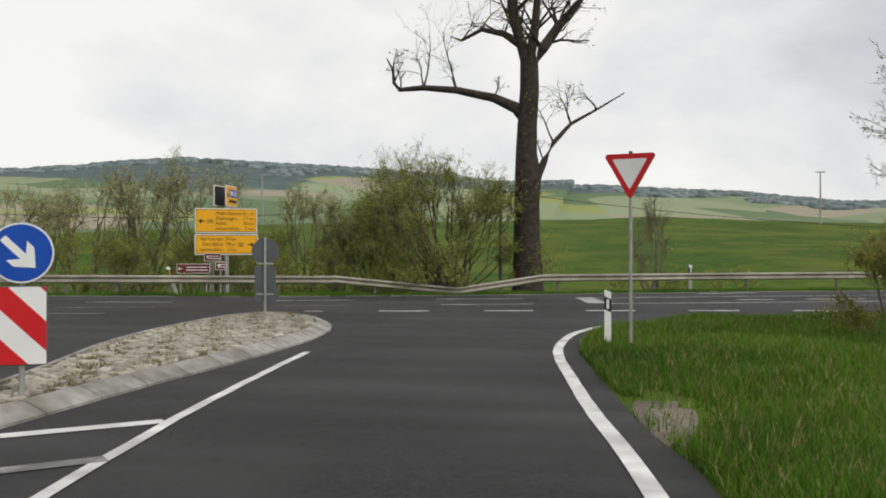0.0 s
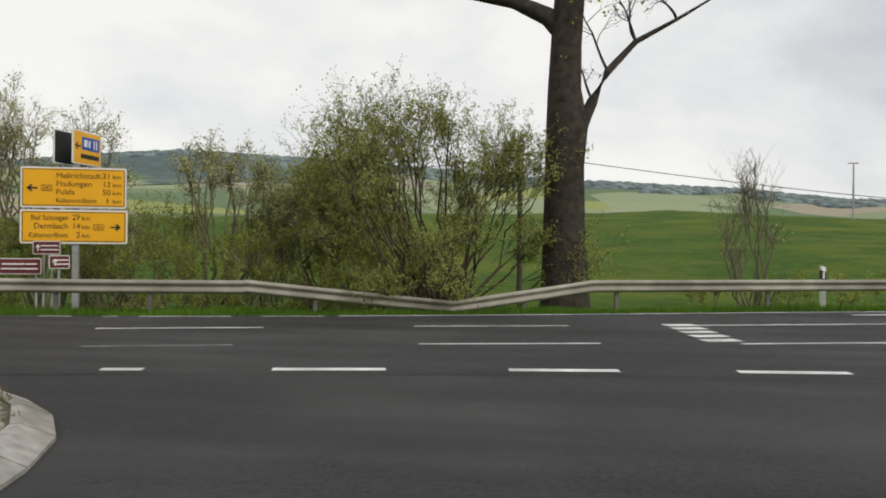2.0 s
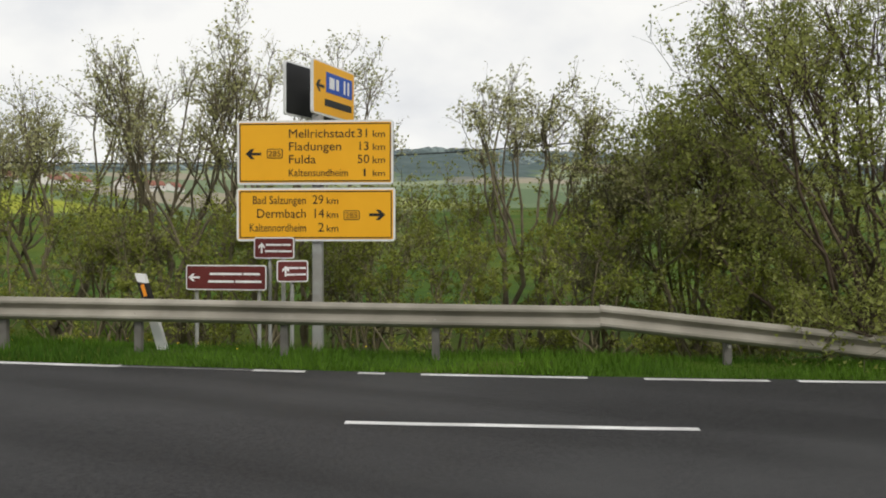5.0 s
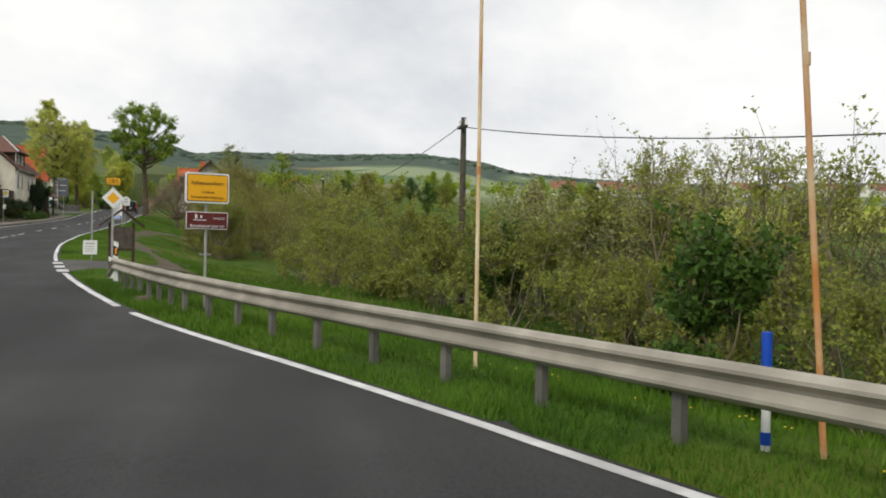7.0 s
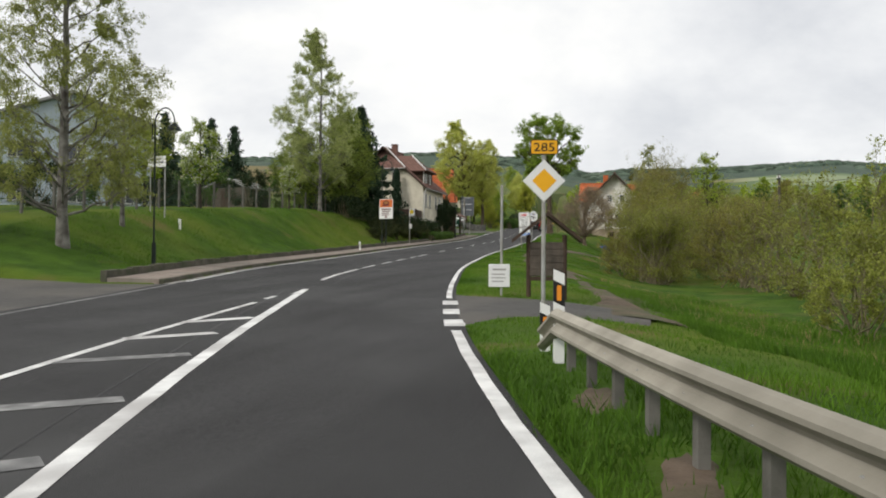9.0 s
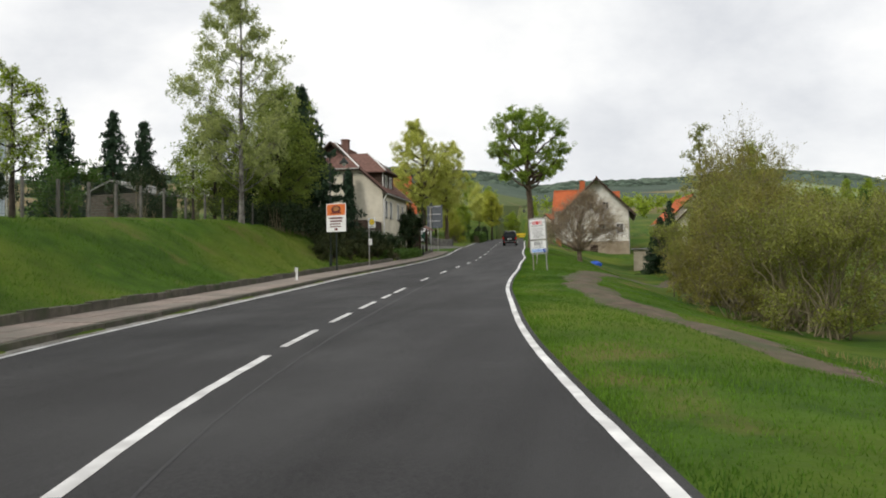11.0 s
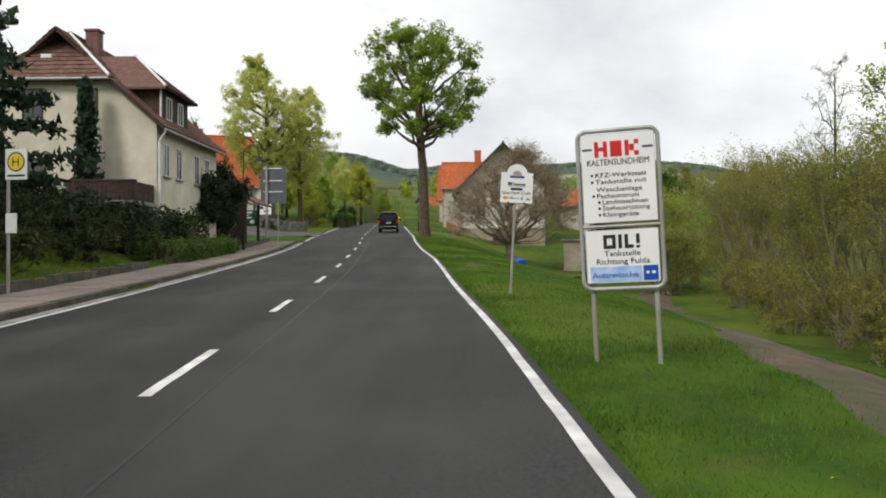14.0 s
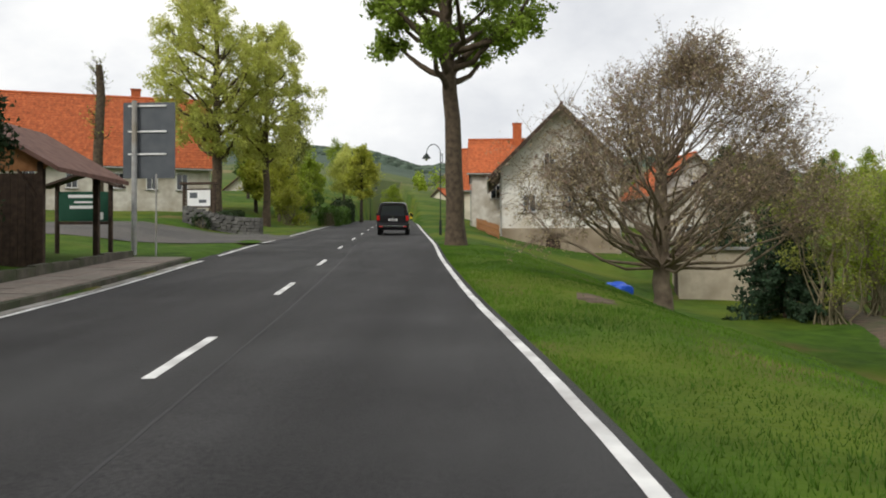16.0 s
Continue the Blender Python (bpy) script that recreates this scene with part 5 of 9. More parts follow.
def town_sign():
    x, y, yaw = -27.02, 20.72, 110
    g = h(x, y)
    t = empty("town_sign", pose(x, y, 0, 0, 0, yaw), "yellow town entry sign above a brown nature reserve sign", "road sign")
    t.scale = (0.935, 1, 1)
    pole(t, 0, 0.07, g - 0.4, 2.55, 0.028)
    bm = rounded(bmesh.new(), 0.9, 2.42, 3.0, 0.05, -0.012, 0.04)
    rim = part("white_frame", bm, "post_white", t)
    bm = rounded(bmesh.new(), 0.84, 2.45, 2.97, 0.03, -0.018, -0.0125)
    part("black_line", bm, "sign_black", rim)
    bm = rounded(bmesh.new(), 0.815, 2.463, 2.957, 0.025, -0.023, -0.0185)
    f = part("panel", bm, "sign_yellow", rim)
    lettering("lettering", "Kaltensundheim", 0.1, "sign_black", t, (0, -0.023, 2.77), align="CENTER", width=0.66)
    lettering("lettering", "Landkreis", 0.06, "sign_black", t, (0, -0.023, 2.61), align="CENTER", width=0.26)
    lettering("lettering", "Schmalkalden-Meiningen", 0.065, "sign_black", t, (0, -0.023, 2.51), align="CENTER", width=0.68)
    b = plate(t, "lower_panel", 0.86, 1.92, 2.25, "sign_brown", 0.014, "sign_white", r=0.02)
    lettering("lettering", "Biosphärenreservat", 0.085, "sign_white", b, (0, -0.008, 1.955), align="CENTER", width=0.7)
    bars("emblem_bar", "sign_white", b, [(-0.28, 2.085, -0.02, 2.10), (-0.25, 2.12, -0.2, 2.2), (-0.14, 2.13, -0.1, 2.18)], -0.008)
    lettering("lettering", "UNESCO", 0.06, "sign_white", b, (0.13, -0.008, 2.11), width=0.23)
    bm = bmesh.new()
    box(bm, -0.11, 0.04, 1.42, 0.11, 0.1, 1.45)
    part("clamp", bm, "galv", t)


town_sign()


def priority_sign():
    x, y, yaw = -36.0, 17.5, 103
    g = h(x, y)
    t = empty("priority_road_sign", pose(x, y, 0, 0, 0, yaw), "yellow and white priority diamond below a road number plate", "road sign")
    pole(t, 0, 0.05, g - 0.4, 3.45, 0.03)
    for k, (s, mat, y0) in enumerate(((0.3, "sign_white", 0.0), (0.285, "sign_white", -0.006), (0.17, "sign_yellow", -0.010))):
        part(("plate", "white_field", "yellow_field")[k], prism(bmesh.new(), [(s, 2.92), (0, 2.92 + s), (-s, 2.92), (0, 2.92 - s)], y0, y0 + (0.025 if k == 0 else 0.004)), mat, t)
    p = plate(t, "number_plate", 0.39, 3.29, 3.5, "sign_yellow", 0.012, "sign_black", r=0.03)
    lettering("lettering", "285", 0.17, "sign_black", p, (0, -0.008, 3.335), align="CENTER", width=0.29)


priority_sign()


# ---- traffic island ----
def outline(points, step):
    """Evenly spaced places and directions round a closed line."""
    p = np.array(points + points[:1], float)
    seg = np.r_[0, np.cumsum(np.hypot(*np.diff(p, axis=0).T))]
    n = int(seg[-1] / step)
    q = np.stack([np.interp(np.linspace(0, seg[-1], n, endpoint=False), seg, p[:, c]) for c in (0, 1)], -1)
    for _ in range(2):
        q = (np.roll(q, 1, 0) + 2 * q + np.roll(q, -1, 0)) / 4
    return q


ISLE = [(0.55, 0.6), (0.85, 3.0), (0.95, 6.5), (1.15, 9.0), (1.25, 12.5), (0.95, 15.0), (0.3, 16.8), (-0.7, 18.0), (-1.7, 18.6), (-2.4, 18.0), (-2.6, 16.0), (-2.5, 13.0), (-2.0, 10.0), (-1.1, 7.0), (-0.5, 4.5), (-0.1, 2.0), (0.2, 0.7)]


def traffic_island():
    top = empty("traffic_island", pose(0, 0, 0), "raised traffic island with sloped concrete kerb and pale cobbles", "traffic island", kind="structure")
    q = outline(ISLE, 0.5)
    n = len(q)
    d = np.roll(q, -1, 0) - np.roll(q, 1, 0)
    d /= np.hypot(*d.T)[:, None]
    inn = np.stack([-d[:, 1], d[:, 0]], -1)
    zr = np.array([float(road_z(x)) for x in q[:, 0]])
    for i in range(0, n, 2):
        verts = []
        for j, g in ((i, 0.012), ((i + 2) % n, -0.012)):
            o = q[j] + d[j] * g
            for off, z in ((0.0, -0.05), (0.0, 0.03), (0.26, 0.15), (0.34, 0.15), (0.34, -0.05)):
                x, y = o + inn[j] * off
                verts.append((x, y, zr[j] + z))
        m = (i + 1) % n
        faces = [(k, (k + 1) % 5, (k + 1) % 5 + 5, k + 5) for k in range(5)] + [(4, 3, 2, 1, 0), (5, 6, 7, 8, 9)]
        mesh_object("kerb_stone", verts, faces, "kerb", top)
    ins = q + inn * 0.3
    c = ins.mean(0)
    bm = bmesh.new()
    fan = [bm.verts.new((x, y, z + 0.125)) for (x, y), z in zip(ins, zr)]
    bm.faces.new(fan)
    part("bedding", bm, "joint", top)
    # cobbles, set in rough rows
    rng = random.Random(3)
    shapes = []
    for _ in range(6):
        bm = bmesh.new()
        box(bm, -0.075, -0.075, -0.06, 0.075, 0.075, 0.02, 0.022)
        for vv in bm.verts:
            vv.co += Vector((rng.uniform(-0.014, 0.014), rng.uniform(-0.014, 0.014), rng.uniform(-0.008, 0.012)))
        me = bpy.data.meshes.new("cobble")
        bm.to_mesh(me)
        bm.free()
        me.materials.append(M["cobble"])
        shapes.append(me)
    poly = [tuple(p) for p in q + inn * 0.42]

    def inside(x, y):
        hit = False
        for (x0, y0), (x1, y1) in zip(poly, poly[1:] + poly[:1]):
            if (y0 > y) != (y1 > y) and x < (x1 - x0) * (y - y0) / (y1 - y0) + x0:
                hit = not hit
        return hit

    rest_v, rest_f, singles = [], [], 0
    y = 0.8
    while y < 18.6:
        x = -2.7 + rng.uniform(0, 0.1)
        while x < 1.3:
            if inside(x, y) and rng.random() < 0.93:
                px, py, z = x + rng.uniform(-0.02, 0.02), y + rng.uniform(-0.02, 0.02), float(road_z(x)) + 0.135 + rng.uniform(-0.012, 0.016)
                me, turn = rng.choice(shapes), rng.uniform(-14, 14)
                if singles < 300 and py > 13.5:
                    ob = new("cobble", me)
                    ob.parent = top
                    ob.matrix_basis = pose(px, py, z, rng.uniform(-6, 6), rng.uniform(-6, 6), turn)
                    singles += 1
                else:
                    m = pose(px, py, z, rng.uniform(-6, 6), rng.uniform(-6, 6), turn)
                    o = len(rest_v)
                    rest_v.extend(tuple(m @ vv.co) for vv in me.vertices)
                    rest_f.extend(tuple(k + o for k in f.vertices) for f in me.polygons)
            x += 0.168
        y += 0.168
    ob = mesh_object("cobbles", rest_v, rest_f, "cobble", top)
    ob["kind"] = "stuff"


traffic_island()


# ---- pavement, kerb and edging along the village side ----
def village_pavement():
    xs = np.arange(-138, -45.5, 1.0)

    def at(x, s):
        return (x, float(along(SOUTH, x)) - s)

    kerb = empty("kerb", pose(0, 0, 0), "low concrete kerb along the pavement", "kerb", kind="structure")
    pave = empty("pavement", pose(0, 0, 0), "narrow pinkish paved footway with a dark stone edging", "pavement", kind="structure")
    edge = empty("edging", pose(0, 0, 0), "dark low stone edging at the foot of the grass bank", "edging", kind="structure")
    for i in range(len(xs) - 1):
        a, b = xs[i] + 0.008, xs[i + 1] - 0.008

        def slab(name, s0, s1, z0, z1, mat, parent):
            v = []
            for x in (a, b):
                zr = float(road_z(x))
                for s, z in ((s0, z0), (s0, z1), (s1, z1), (s1, z0)):
                    px, py = at(x, s)
                    v.append((px, py, zr + z))
            mesh_object(name, v, [(0, 1, 5, 4), (1, 2, 6, 5), (2, 3, 7, 6), (3, 0, 4, 7), (0, 3, 2, 1), (4, 5, 6, 7)], mat, parent)

        slab("kerb_stone", 0.36, 0.52, -0.1, 0.12, "edge_stone", kerb)
        slab("gutter", 0.12, 0.35, -0.1, 0.004, "kerb", kerb)
        slab("slab", 0.53, 1.35, -0.05, 0.13 + 0.004 * (i % 3), "pave", pave)
        slab("slab", 1.355, 2.2, -0.05, 0.132 + 0.004 * ((i + 1) % 3), "pave", pave)
        if not -112 < xs[i] < -108:
            slab("edging_stone", 2.22, 2.42, -0.1, 0.33 + 0.012 * ((i * 7) % 5), "edge_stone", edge)


village_pavement()


# ---- houses ----
def window(parent, m, w, tall, bars_n=1, sill=True, frame_mat="frame_white"):
    """A window set into a wall: frame, glass, glazing bar and sill. m: its middle on the wall, facing -y."""
    bm = bmesh.new()
    t = 0.07
    for x0, z0, x1, z1 in ((-w / 2, -tall / 2, -w / 2 + t, tall / 2), (w / 2 - t, -tall / 2, w / 2, tall / 2), (-w / 2, tall / 2 - t, w / 2, tall / 2), (-w / 2, -tall / 2, w / 2, -tall / 2 + t)):
        box(bm, x0, -0.03, z0, x1, 0.06, z1)
    win = part("window", bm, frame_mat, parent)
    win.matrix_basis = m
    bm = bmesh.new()
    box(bm, -w / 2 + t, 0.0, -tall / 2 + t, w / 2 - t, 0.02, tall / 2 - t)
    part("pane", bm, "glass", win)
    for k in range(bars_n):
        x = -w / 2 + w * (k + 1) / (bars_n + 1)
        bm = bmesh.new()
        box(bm, x - 0.025, -0.02, -tall / 2 + t, x + 0.025, -0.002, tall / 2 - t)
        part("glazing_bar", bm, frame_mat, win)
    if sill:
        bm = bmesh.new()
        box(bm, -w / 2 - 0.06, -0.12, -tall / 2 - 0.06, w / 2 + 0.06, 0.04, -tall / 2 - 0.005, 0.008)
        part("sill", bm, "concrete", win)
    return win


def tiles(parent, p0, along_v, up_v, mat, pitch=0.34, step=0.36, name="roof"):
    """A roof slope: a slab with rows of overlapping, slightly uneven tile courses."""
    p0, a, u = Vector(p0), Vector(along_v), Vector(up_v)
    n = a.cross(u).normalized()
    if n.z < 0:
        n = -n
    verts, faces = [], []
    rows, cols = max(2, int(u.length / step)), max(2, int(a.length / pitch))
    rng = random.Random(int(abs(p0.x * 7 + p0.y)))

    def quad(c):
        k = len(verts)
        verts.extend(tuple(v) for v in c)
        faces.append((k, k + 1, k + 2, k + 3))

    for r in range(rows):
        for c in range(cols):
            q = p0 + u * (r / rows) + a * (c / cols)
            du, da = u / rows * 1.12, a / cols * 0.985
            lift = n * (0.05 + rng.uniform(-0.006, 0.008))
            e0, e1 = q + lift, q + da + lift
            mid0 = q + da * 0.5 + lift + n * 0.03
            f0, f1, fm = q + du + n * 0.012, q + da + du + n * 0.012, q + da * 0.5 + du + n * 0.03
            quad((e0, mid0, fm, f0))
            quad((mid0, e1, f1, fm))
            quad((e0 - n * 0.03, e1 - n * 0.03, e1, e0))
    ob = mesh_object("roof_tiles", verts, faces, mat, parent)
    ob["kind"] = "stuff"
    bm = bmesh.new()
    c = [p0, p0 + a, p0 + a + u, p0 + u]
    lo = [bm.verts.new(v - n * 0.12) for v in c]
    hi = [bm.verts.new(v) for v in c]
    bm.faces.new(lo[::-1])
    bm.faces.new(hi)
    for i in range(4):
        j = (i + 1) % 4
        bm.faces.new((lo[i], lo[j], hi[j], hi[i]))
    bmesh.ops.recalc_face_normals(bm, faces=bm.faces[:])
    part(name, bm, "dark_wood", parent)


def hip_courses(parent, a, b, peak, mat, slab=False):
    """Tile courses over a triangular roof face between an eave a-b and a peak."""
    a, b, p = Vector(a), Vector(b), Vector(peak)
    n = (b - a).cross(p - a).normalized()
    if n.z < 0:
        n = -n
    rows = max(3, int((p - (a + b) / 2).length / 0.34))
    verts, faces = [], []
    for r in range(rows):
        f0, f1 = r / rows, min((r + 1.1) / rows, 1)
        l0, r0, l1, r1 = a.lerp(p, f0), b.lerp(p, f0), a.lerp(p, f1), b.lerp(p, f1)
        cols = max(1, int((r0 - l0).length / 0.32))
        for c in range(cols):
            g0, g1 = c / cols, (c + 0.97) / cols
            k = len(verts)
            lo = n * (0.05 + 0.01 * math.sin(c * 2.1 + r * 1.7))
            verts += [tuple(l0.lerp(r0, g0) + lo), tuple(l0.lerp(r0, g1) + lo), tuple(l1.lerp(r1, g1) + n * 0.012), tuple(l1.lerp(r1, g0) + n * 0.012)]
            faces.append((k, k + 1, k + 2, k + 3))
    mesh_object("roof_tiles", verts, faces, mat, parent)["kind"] = "stuff"
    if slab:
        bm = bmesh.new()
        hi = [bm.verts.new(v) for v in (a, b, p)]
        lo = [bm.verts.new(v - n * 0.1) for v in (a, b, p)]
        bm.faces.new(hi)
        bm.faces.new(lo[::-1])
        for i in range(3):
            bm.faces.new((hi[i], lo[i], lo[(i + 1) % 3], hi[(i + 1) % 3]))
        bmesh.ops.recalc_face_normals(bm, faces=bm.faces[:])
        part("roof", bm, "dark_wood", parent)


def chimney(parent, x, y, z0, z1, w=0.7, mat="roof_brown"):
    bm = bmesh.new()
    box(bm, x - w / 2, y - w / 2, z0, x + w / 2, y + w / 2, z1 - 0.12, 0.01)
    box(bm, x - w / 2 - 0.06, y - w / 2 - 0.06, z1 - 0.12, x + w / 2 + 0.06, y + w / 2 + 0.06, z1, 0.01)
    return part("chimney", bm, mat, parent)


def gable_house(name, m, length, width, base, eave, ridge, wall, roof, label, windows, plinth=0.0, over=0.45, chim=None, door=None):
    """A house with a pitched roof. Local: gable front in the plane y = 0 facing -y, x across, the ridge runs to +y.
    windows: (face, x or y, z, w, tall, bars) with face 'front', 'east' or 'west'."""
    t = empty(name, m, label, "house")
    bm = bmesh.new()
    hw = width / 2
    prism(bm, [(-hw, base), (hw, base), (hw, eave), (0, ridge), (-hw, eave)], 0, length)
    part("wall", bm, wall, t)
    if plinth:
        bm = bmesh.new()
        box(bm, -hw - 0.06, -0.06, base - 0.5, hw + 0.06, length + 0.06, plinth, 0.02)
        part("plinth", bm, "plinth", t)
    slope = (ridge - eave) / hw
    ov = over
    for sgn in (-1, 1):
        p0 = (sgn * (hw + ov), -ov, eave - ov * slope + 0.14)
        tiles(t, p0, (0, length + 2 * ov, 0), (-sgn * (hw + ov), 0, (hw + ov) * slope), roof)
        bm = bmesh.new()
        cyl(bm, (sgn * (hw + ov + 0.06), -ov, eave - ov * slope + 0.05), (sgn * (hw + ov + 0.06), length + ov, eave - ov * slope + 0.05), 0.07, n=8)
        part("gutter", bm, "galv", t)
        bm = bmesh.new()
        cyl(bm, (sgn * (hw + 0.08), -0.08, base), (sgn * (hw + 0.08), -0.08, eave - 0.1), 0.05, n=8)
        part("downpipe", bm, "galv", t)
        bm = prism(bmesh.new(), [(sgn * (hw + ov), eave - ov * slope), (0, ridge + 0.0), (0, ridge - 0.22), (sgn * (hw + ov), eave - ov * slope - 0.22)], -ov - 0.04, -ov + 0.01)
        part("barge_board", bm, "dark_wood", t)
    bm = bmesh.new()
    cyl(bm, (0, -ov, ridge + 0.2), (0, length + ov, ridge + 0.2), 0.14, n=8)
    part("ridge_cap", bm, roof, t)
    for face, u, z, w, tall, nb in windows:
        mm = pose(u, -0.005, z) if face == "front" else pose(hw + 0.005, u, z, 0, 0, 90) if face == "east" else pose(-hw - 0.005, u, z, 0, 0, -90)
        window(t, mm, w, tall, nb)
    if door:
        x, z, w, tall = door
        d = part("door", box(bmesh.new(), x - w / 2, -0.11, z, x + w / 2, -0.065, z + tall, 0.01), "dark_wood", t)
        part("handle", box(bmesh.new(), x + w / 2 - 0.2, -0.16, z + 1.0, x + w / 2 - 0.08, -0.112, z + 1.04), "iron", d)
    if chim:
        chimney(t, *chim)
    return t


def cream_house():
    """The cream house with a half-hipped brown roof, a street dormer and a balcony."""
    x0, yc, yaw = -117.9, -11.86, 90
    t = empty("house", pose(x0, yc, 0, 0, 0, yaw), "cream rendered house with half-hipped brown tiled roof and dormer", "house")
    # local: x = world y - yc (towards the road), y = away from the junction
    hw, ln, base, eave, hip, ridge = 5.0, 9.0, 3.6, 10.35, 12.2, 14.75
    k = (ridge - eave) / hw
    hx = (ridge - hip) / k
    bm = prism(bmesh.new(), [(-hw, base), (hw, base), (hw, eave), (hx, hip), (-hx, hip), (-hw, eave)], 0, ln)
    part("wall", bm, "render_cream", t)
    ov = 0.45
    inset = 2.3
    for s in (-1, 1):
        tiles(t, (s * (hw + ov), -0.3, eave - ov * k + 0.12), (0, ln + 0.6, 0), (-s * (hw + ov - hx), 0, (hw + ov - hx) * k), "roof_brown")
        tiles(t, (s * hx, inset * 0.35, hip + 0.12), (0, ln - 0.7 * inset, 0), (-s * hx, 0, hx * k), "roof_brown")
        bm = bmesh.new()
        cyl(bm, (s * (hx + 0.1), -0.35, hip + 0.18), (0, inset, ridge + 0.22), 0.07, n=8)
        part("hip_cap", bm, "frame_white" if s > 0 else "roof_brown", t)
        bm = bmesh.new()
        cyl(bm, (s * (hw + ov + 0.05), -0.3, eave - ov * k), (s * (hw + ov + 0.05), ln + 0.3, eave - ov * k), 0.07, n=8)
        part("gutter", bm, "galv", t)
    # hipped end: slab with tile courses that shorten upwards
    bm = bmesh.new()
    hv = [bm.verts.new(v) for v in ((-hx - 0.15, -0.4, hip + 0.05), (hx + 0.15, -0.4, hip + 0.05), (0, inset, ridge + 0.18))]
    lv = [bm.verts.new(v.co + Vector((0, 0.05, -0.16))) for v in hv]
    bm.faces.new(hv)
    bm.faces.new(lv[::-1])
    for i in range(3):
        bm.faces.new((hv[i], lv[i], lv[(i + 1) % 3], hv[(i + 1) % 3]))
    bmesh.ops.recalc_face_normals(bm, faces=bm.faces[:])
    part("hip_roof", bm, "roof_brown", t)
    hip_courses(t, (-hx - 0.15, -0.4, hip + 0.05), (hx + 0.15, -0.4, hip + 0.05), (0, inset, ridge + 0.18), "roof_brown")
    bm = bmesh.new()
    cyl(bm, (-hx - 0.1, -0.48, hip + 0.02), (hx + 0.1, -0.48, hip + 0.02), 0.06, n=8)
    part("gutter", bm, "galv", t)
    bm = bmesh.new()
    box(bm, -0.62, 0.72, 13.42, -0.12, 0.98, 13.6, 0.02)
    part("skylight", bm, "frame_white", t)
    bm = bmesh.new()
    cyl(bm, (0, inset, ridge + 0.2), (0, ln, ridge + 0.2), 0.11, n=8)
    part("ridge_cap", bm, "roof_brown", t)
    chimney(t, 0.55, 3.75, 13.2, 15.45, 0.62)
    # boarded dormer to the street under a hipped roof of its own
    d0, d1, fx, dz = 1.35, 5.2, hw - 0.35, 12.1
    bm = prism(bmesh.new(), [(fx, 10.4), (fx, dz), (1.6, dz), (1.6, 10.4)], d0, d1)
    dormer = part("dormer", bm, "dark_wood", t)
    for yy in np.arange(d0 + 0.1, d1, 0.19):
        part("board", box(bmesh.new(), fx + 0.004, yy, 10.42, fx + 0.024, min(yy + 0.17, d1), dz - 0.02), "dark_wood", dormer)
    e, mid, top = 0.42, (d0 + d1) / 2, dz + 1.95
    eaves = [(fx + e, d0 - e), (fx + e, d1 + e)]
    peak, back = (fx - 1.9, mid, top), (0.2, mid, top)
    hip_courses(t, (*eaves[0], dz), (*eaves[1], dz), peak, "roof_brown", slab=True)
    for yy in (d0 - e, d1 + e):
        bm = bmesh.new()
        q = [(fx + e, yy, dz), peak, back, (0.6, yy, dz)]
        hi = [bm.verts.new(v) for v in q]
        lo = [bm.verts.new((v[0], v[1], v[2] - 0.1)) for v in q]
        bm.faces.new(hi)
        bm.faces.new(lo[::-1])
        for i in range(4):
            bm.faces.new((hi[i], lo[i], lo[(i + 1) % 4], hi[(i + 1) % 4]))
        bmesh.ops.recalc_face_normals(bm, faces=bm.faces[:])
        part("roof", bm, "roof_brown", dormer)
    bm = bmesh.new()
    cyl(bm, (fx + e, d0 - e, dz + 0.06), (peak[0], mid, top + 0.06), 0.06, n=8)
    part("hip_cap", bm, "frame_white", t)
    bm = bmesh.new()
    cyl(bm, (fx + 0.06, d0 - 0.05, 10.5), (fx + 0.06, d0 - 0.05, dz - 0.1), 0.05, n=8)
    part("downpipe", bm, "frame_white", dormer)
    for y in (2.5, 4.1):
        window(t, pose(fx + 0.03, y, 11.3, 0, 0, 90), 0.75, 1.1, 1, False)
    # windows
    for y in (1.2, 2.9, 5.6, 7.3):
        window(t, pose(hw + 0.005, y, 8.75, 0, 0, 90), 0.8, 1.5, 1)
    for y in (2.9, 5.6, 7.4):
        window(t, pose(hw + 0.005, y, 5.9, 0, 0, 90), 0.8, 1.4, 1)
    for x, z, w in ((-0.6, 11.2, 0.95), (1.9, 11.2, 0.9), (-3.4, 8.2, 1.1), (-0.6, 8.1, 1.25)):
        window(t, pose(x, -0.005, z), w, 1.35, 1, frame_mat="dark_wood")
    # balcony on the gable side with a dark boarded front and white balusters
    bm = bmesh.new()
    box(bm, -1.0, -2.2, 6.55, 4.9, 0, 6.72, 0.02)
    slab = part("balcony", bm, "concrete", t)
    for x in np.arange(-0.9, 1.9, 0.22):
        bm = bmesh.new()
        cyl(bm, (x, -2.12, 6.72), (x, -2.12, 7.1), 0.05, 0.07, n=8)
        cyl(bm, (x, -2.12, 7.1), (x, -2.12, 7.5), 0.07, 0.04, n=8)
        part("baluster", bm, "frame_white", slab)
    bm = bmesh.new()
    box(bm, -1.0, -2.2, 7.5, 4.9, -2.04, 7.6, 0.01)
    part("handrail", bm, "dark_wood", slab)
    for x in np.arange(1.95, 4.85, 0.19):
        bm = bmesh.new()
        box(bm, x, -2.17, 6.6, x + 0.175, -2.12, 7.5)
        part("board", bm, "dark_wood", slab)
    for y in np.arange(-2.1, -0.05, 0.19):
        bm = bmesh.new()
        box(bm, 4.84, y, 6.6, 4.88, y + 0.175, 7.5)
        part("board", bm, "dark_wood", slab)
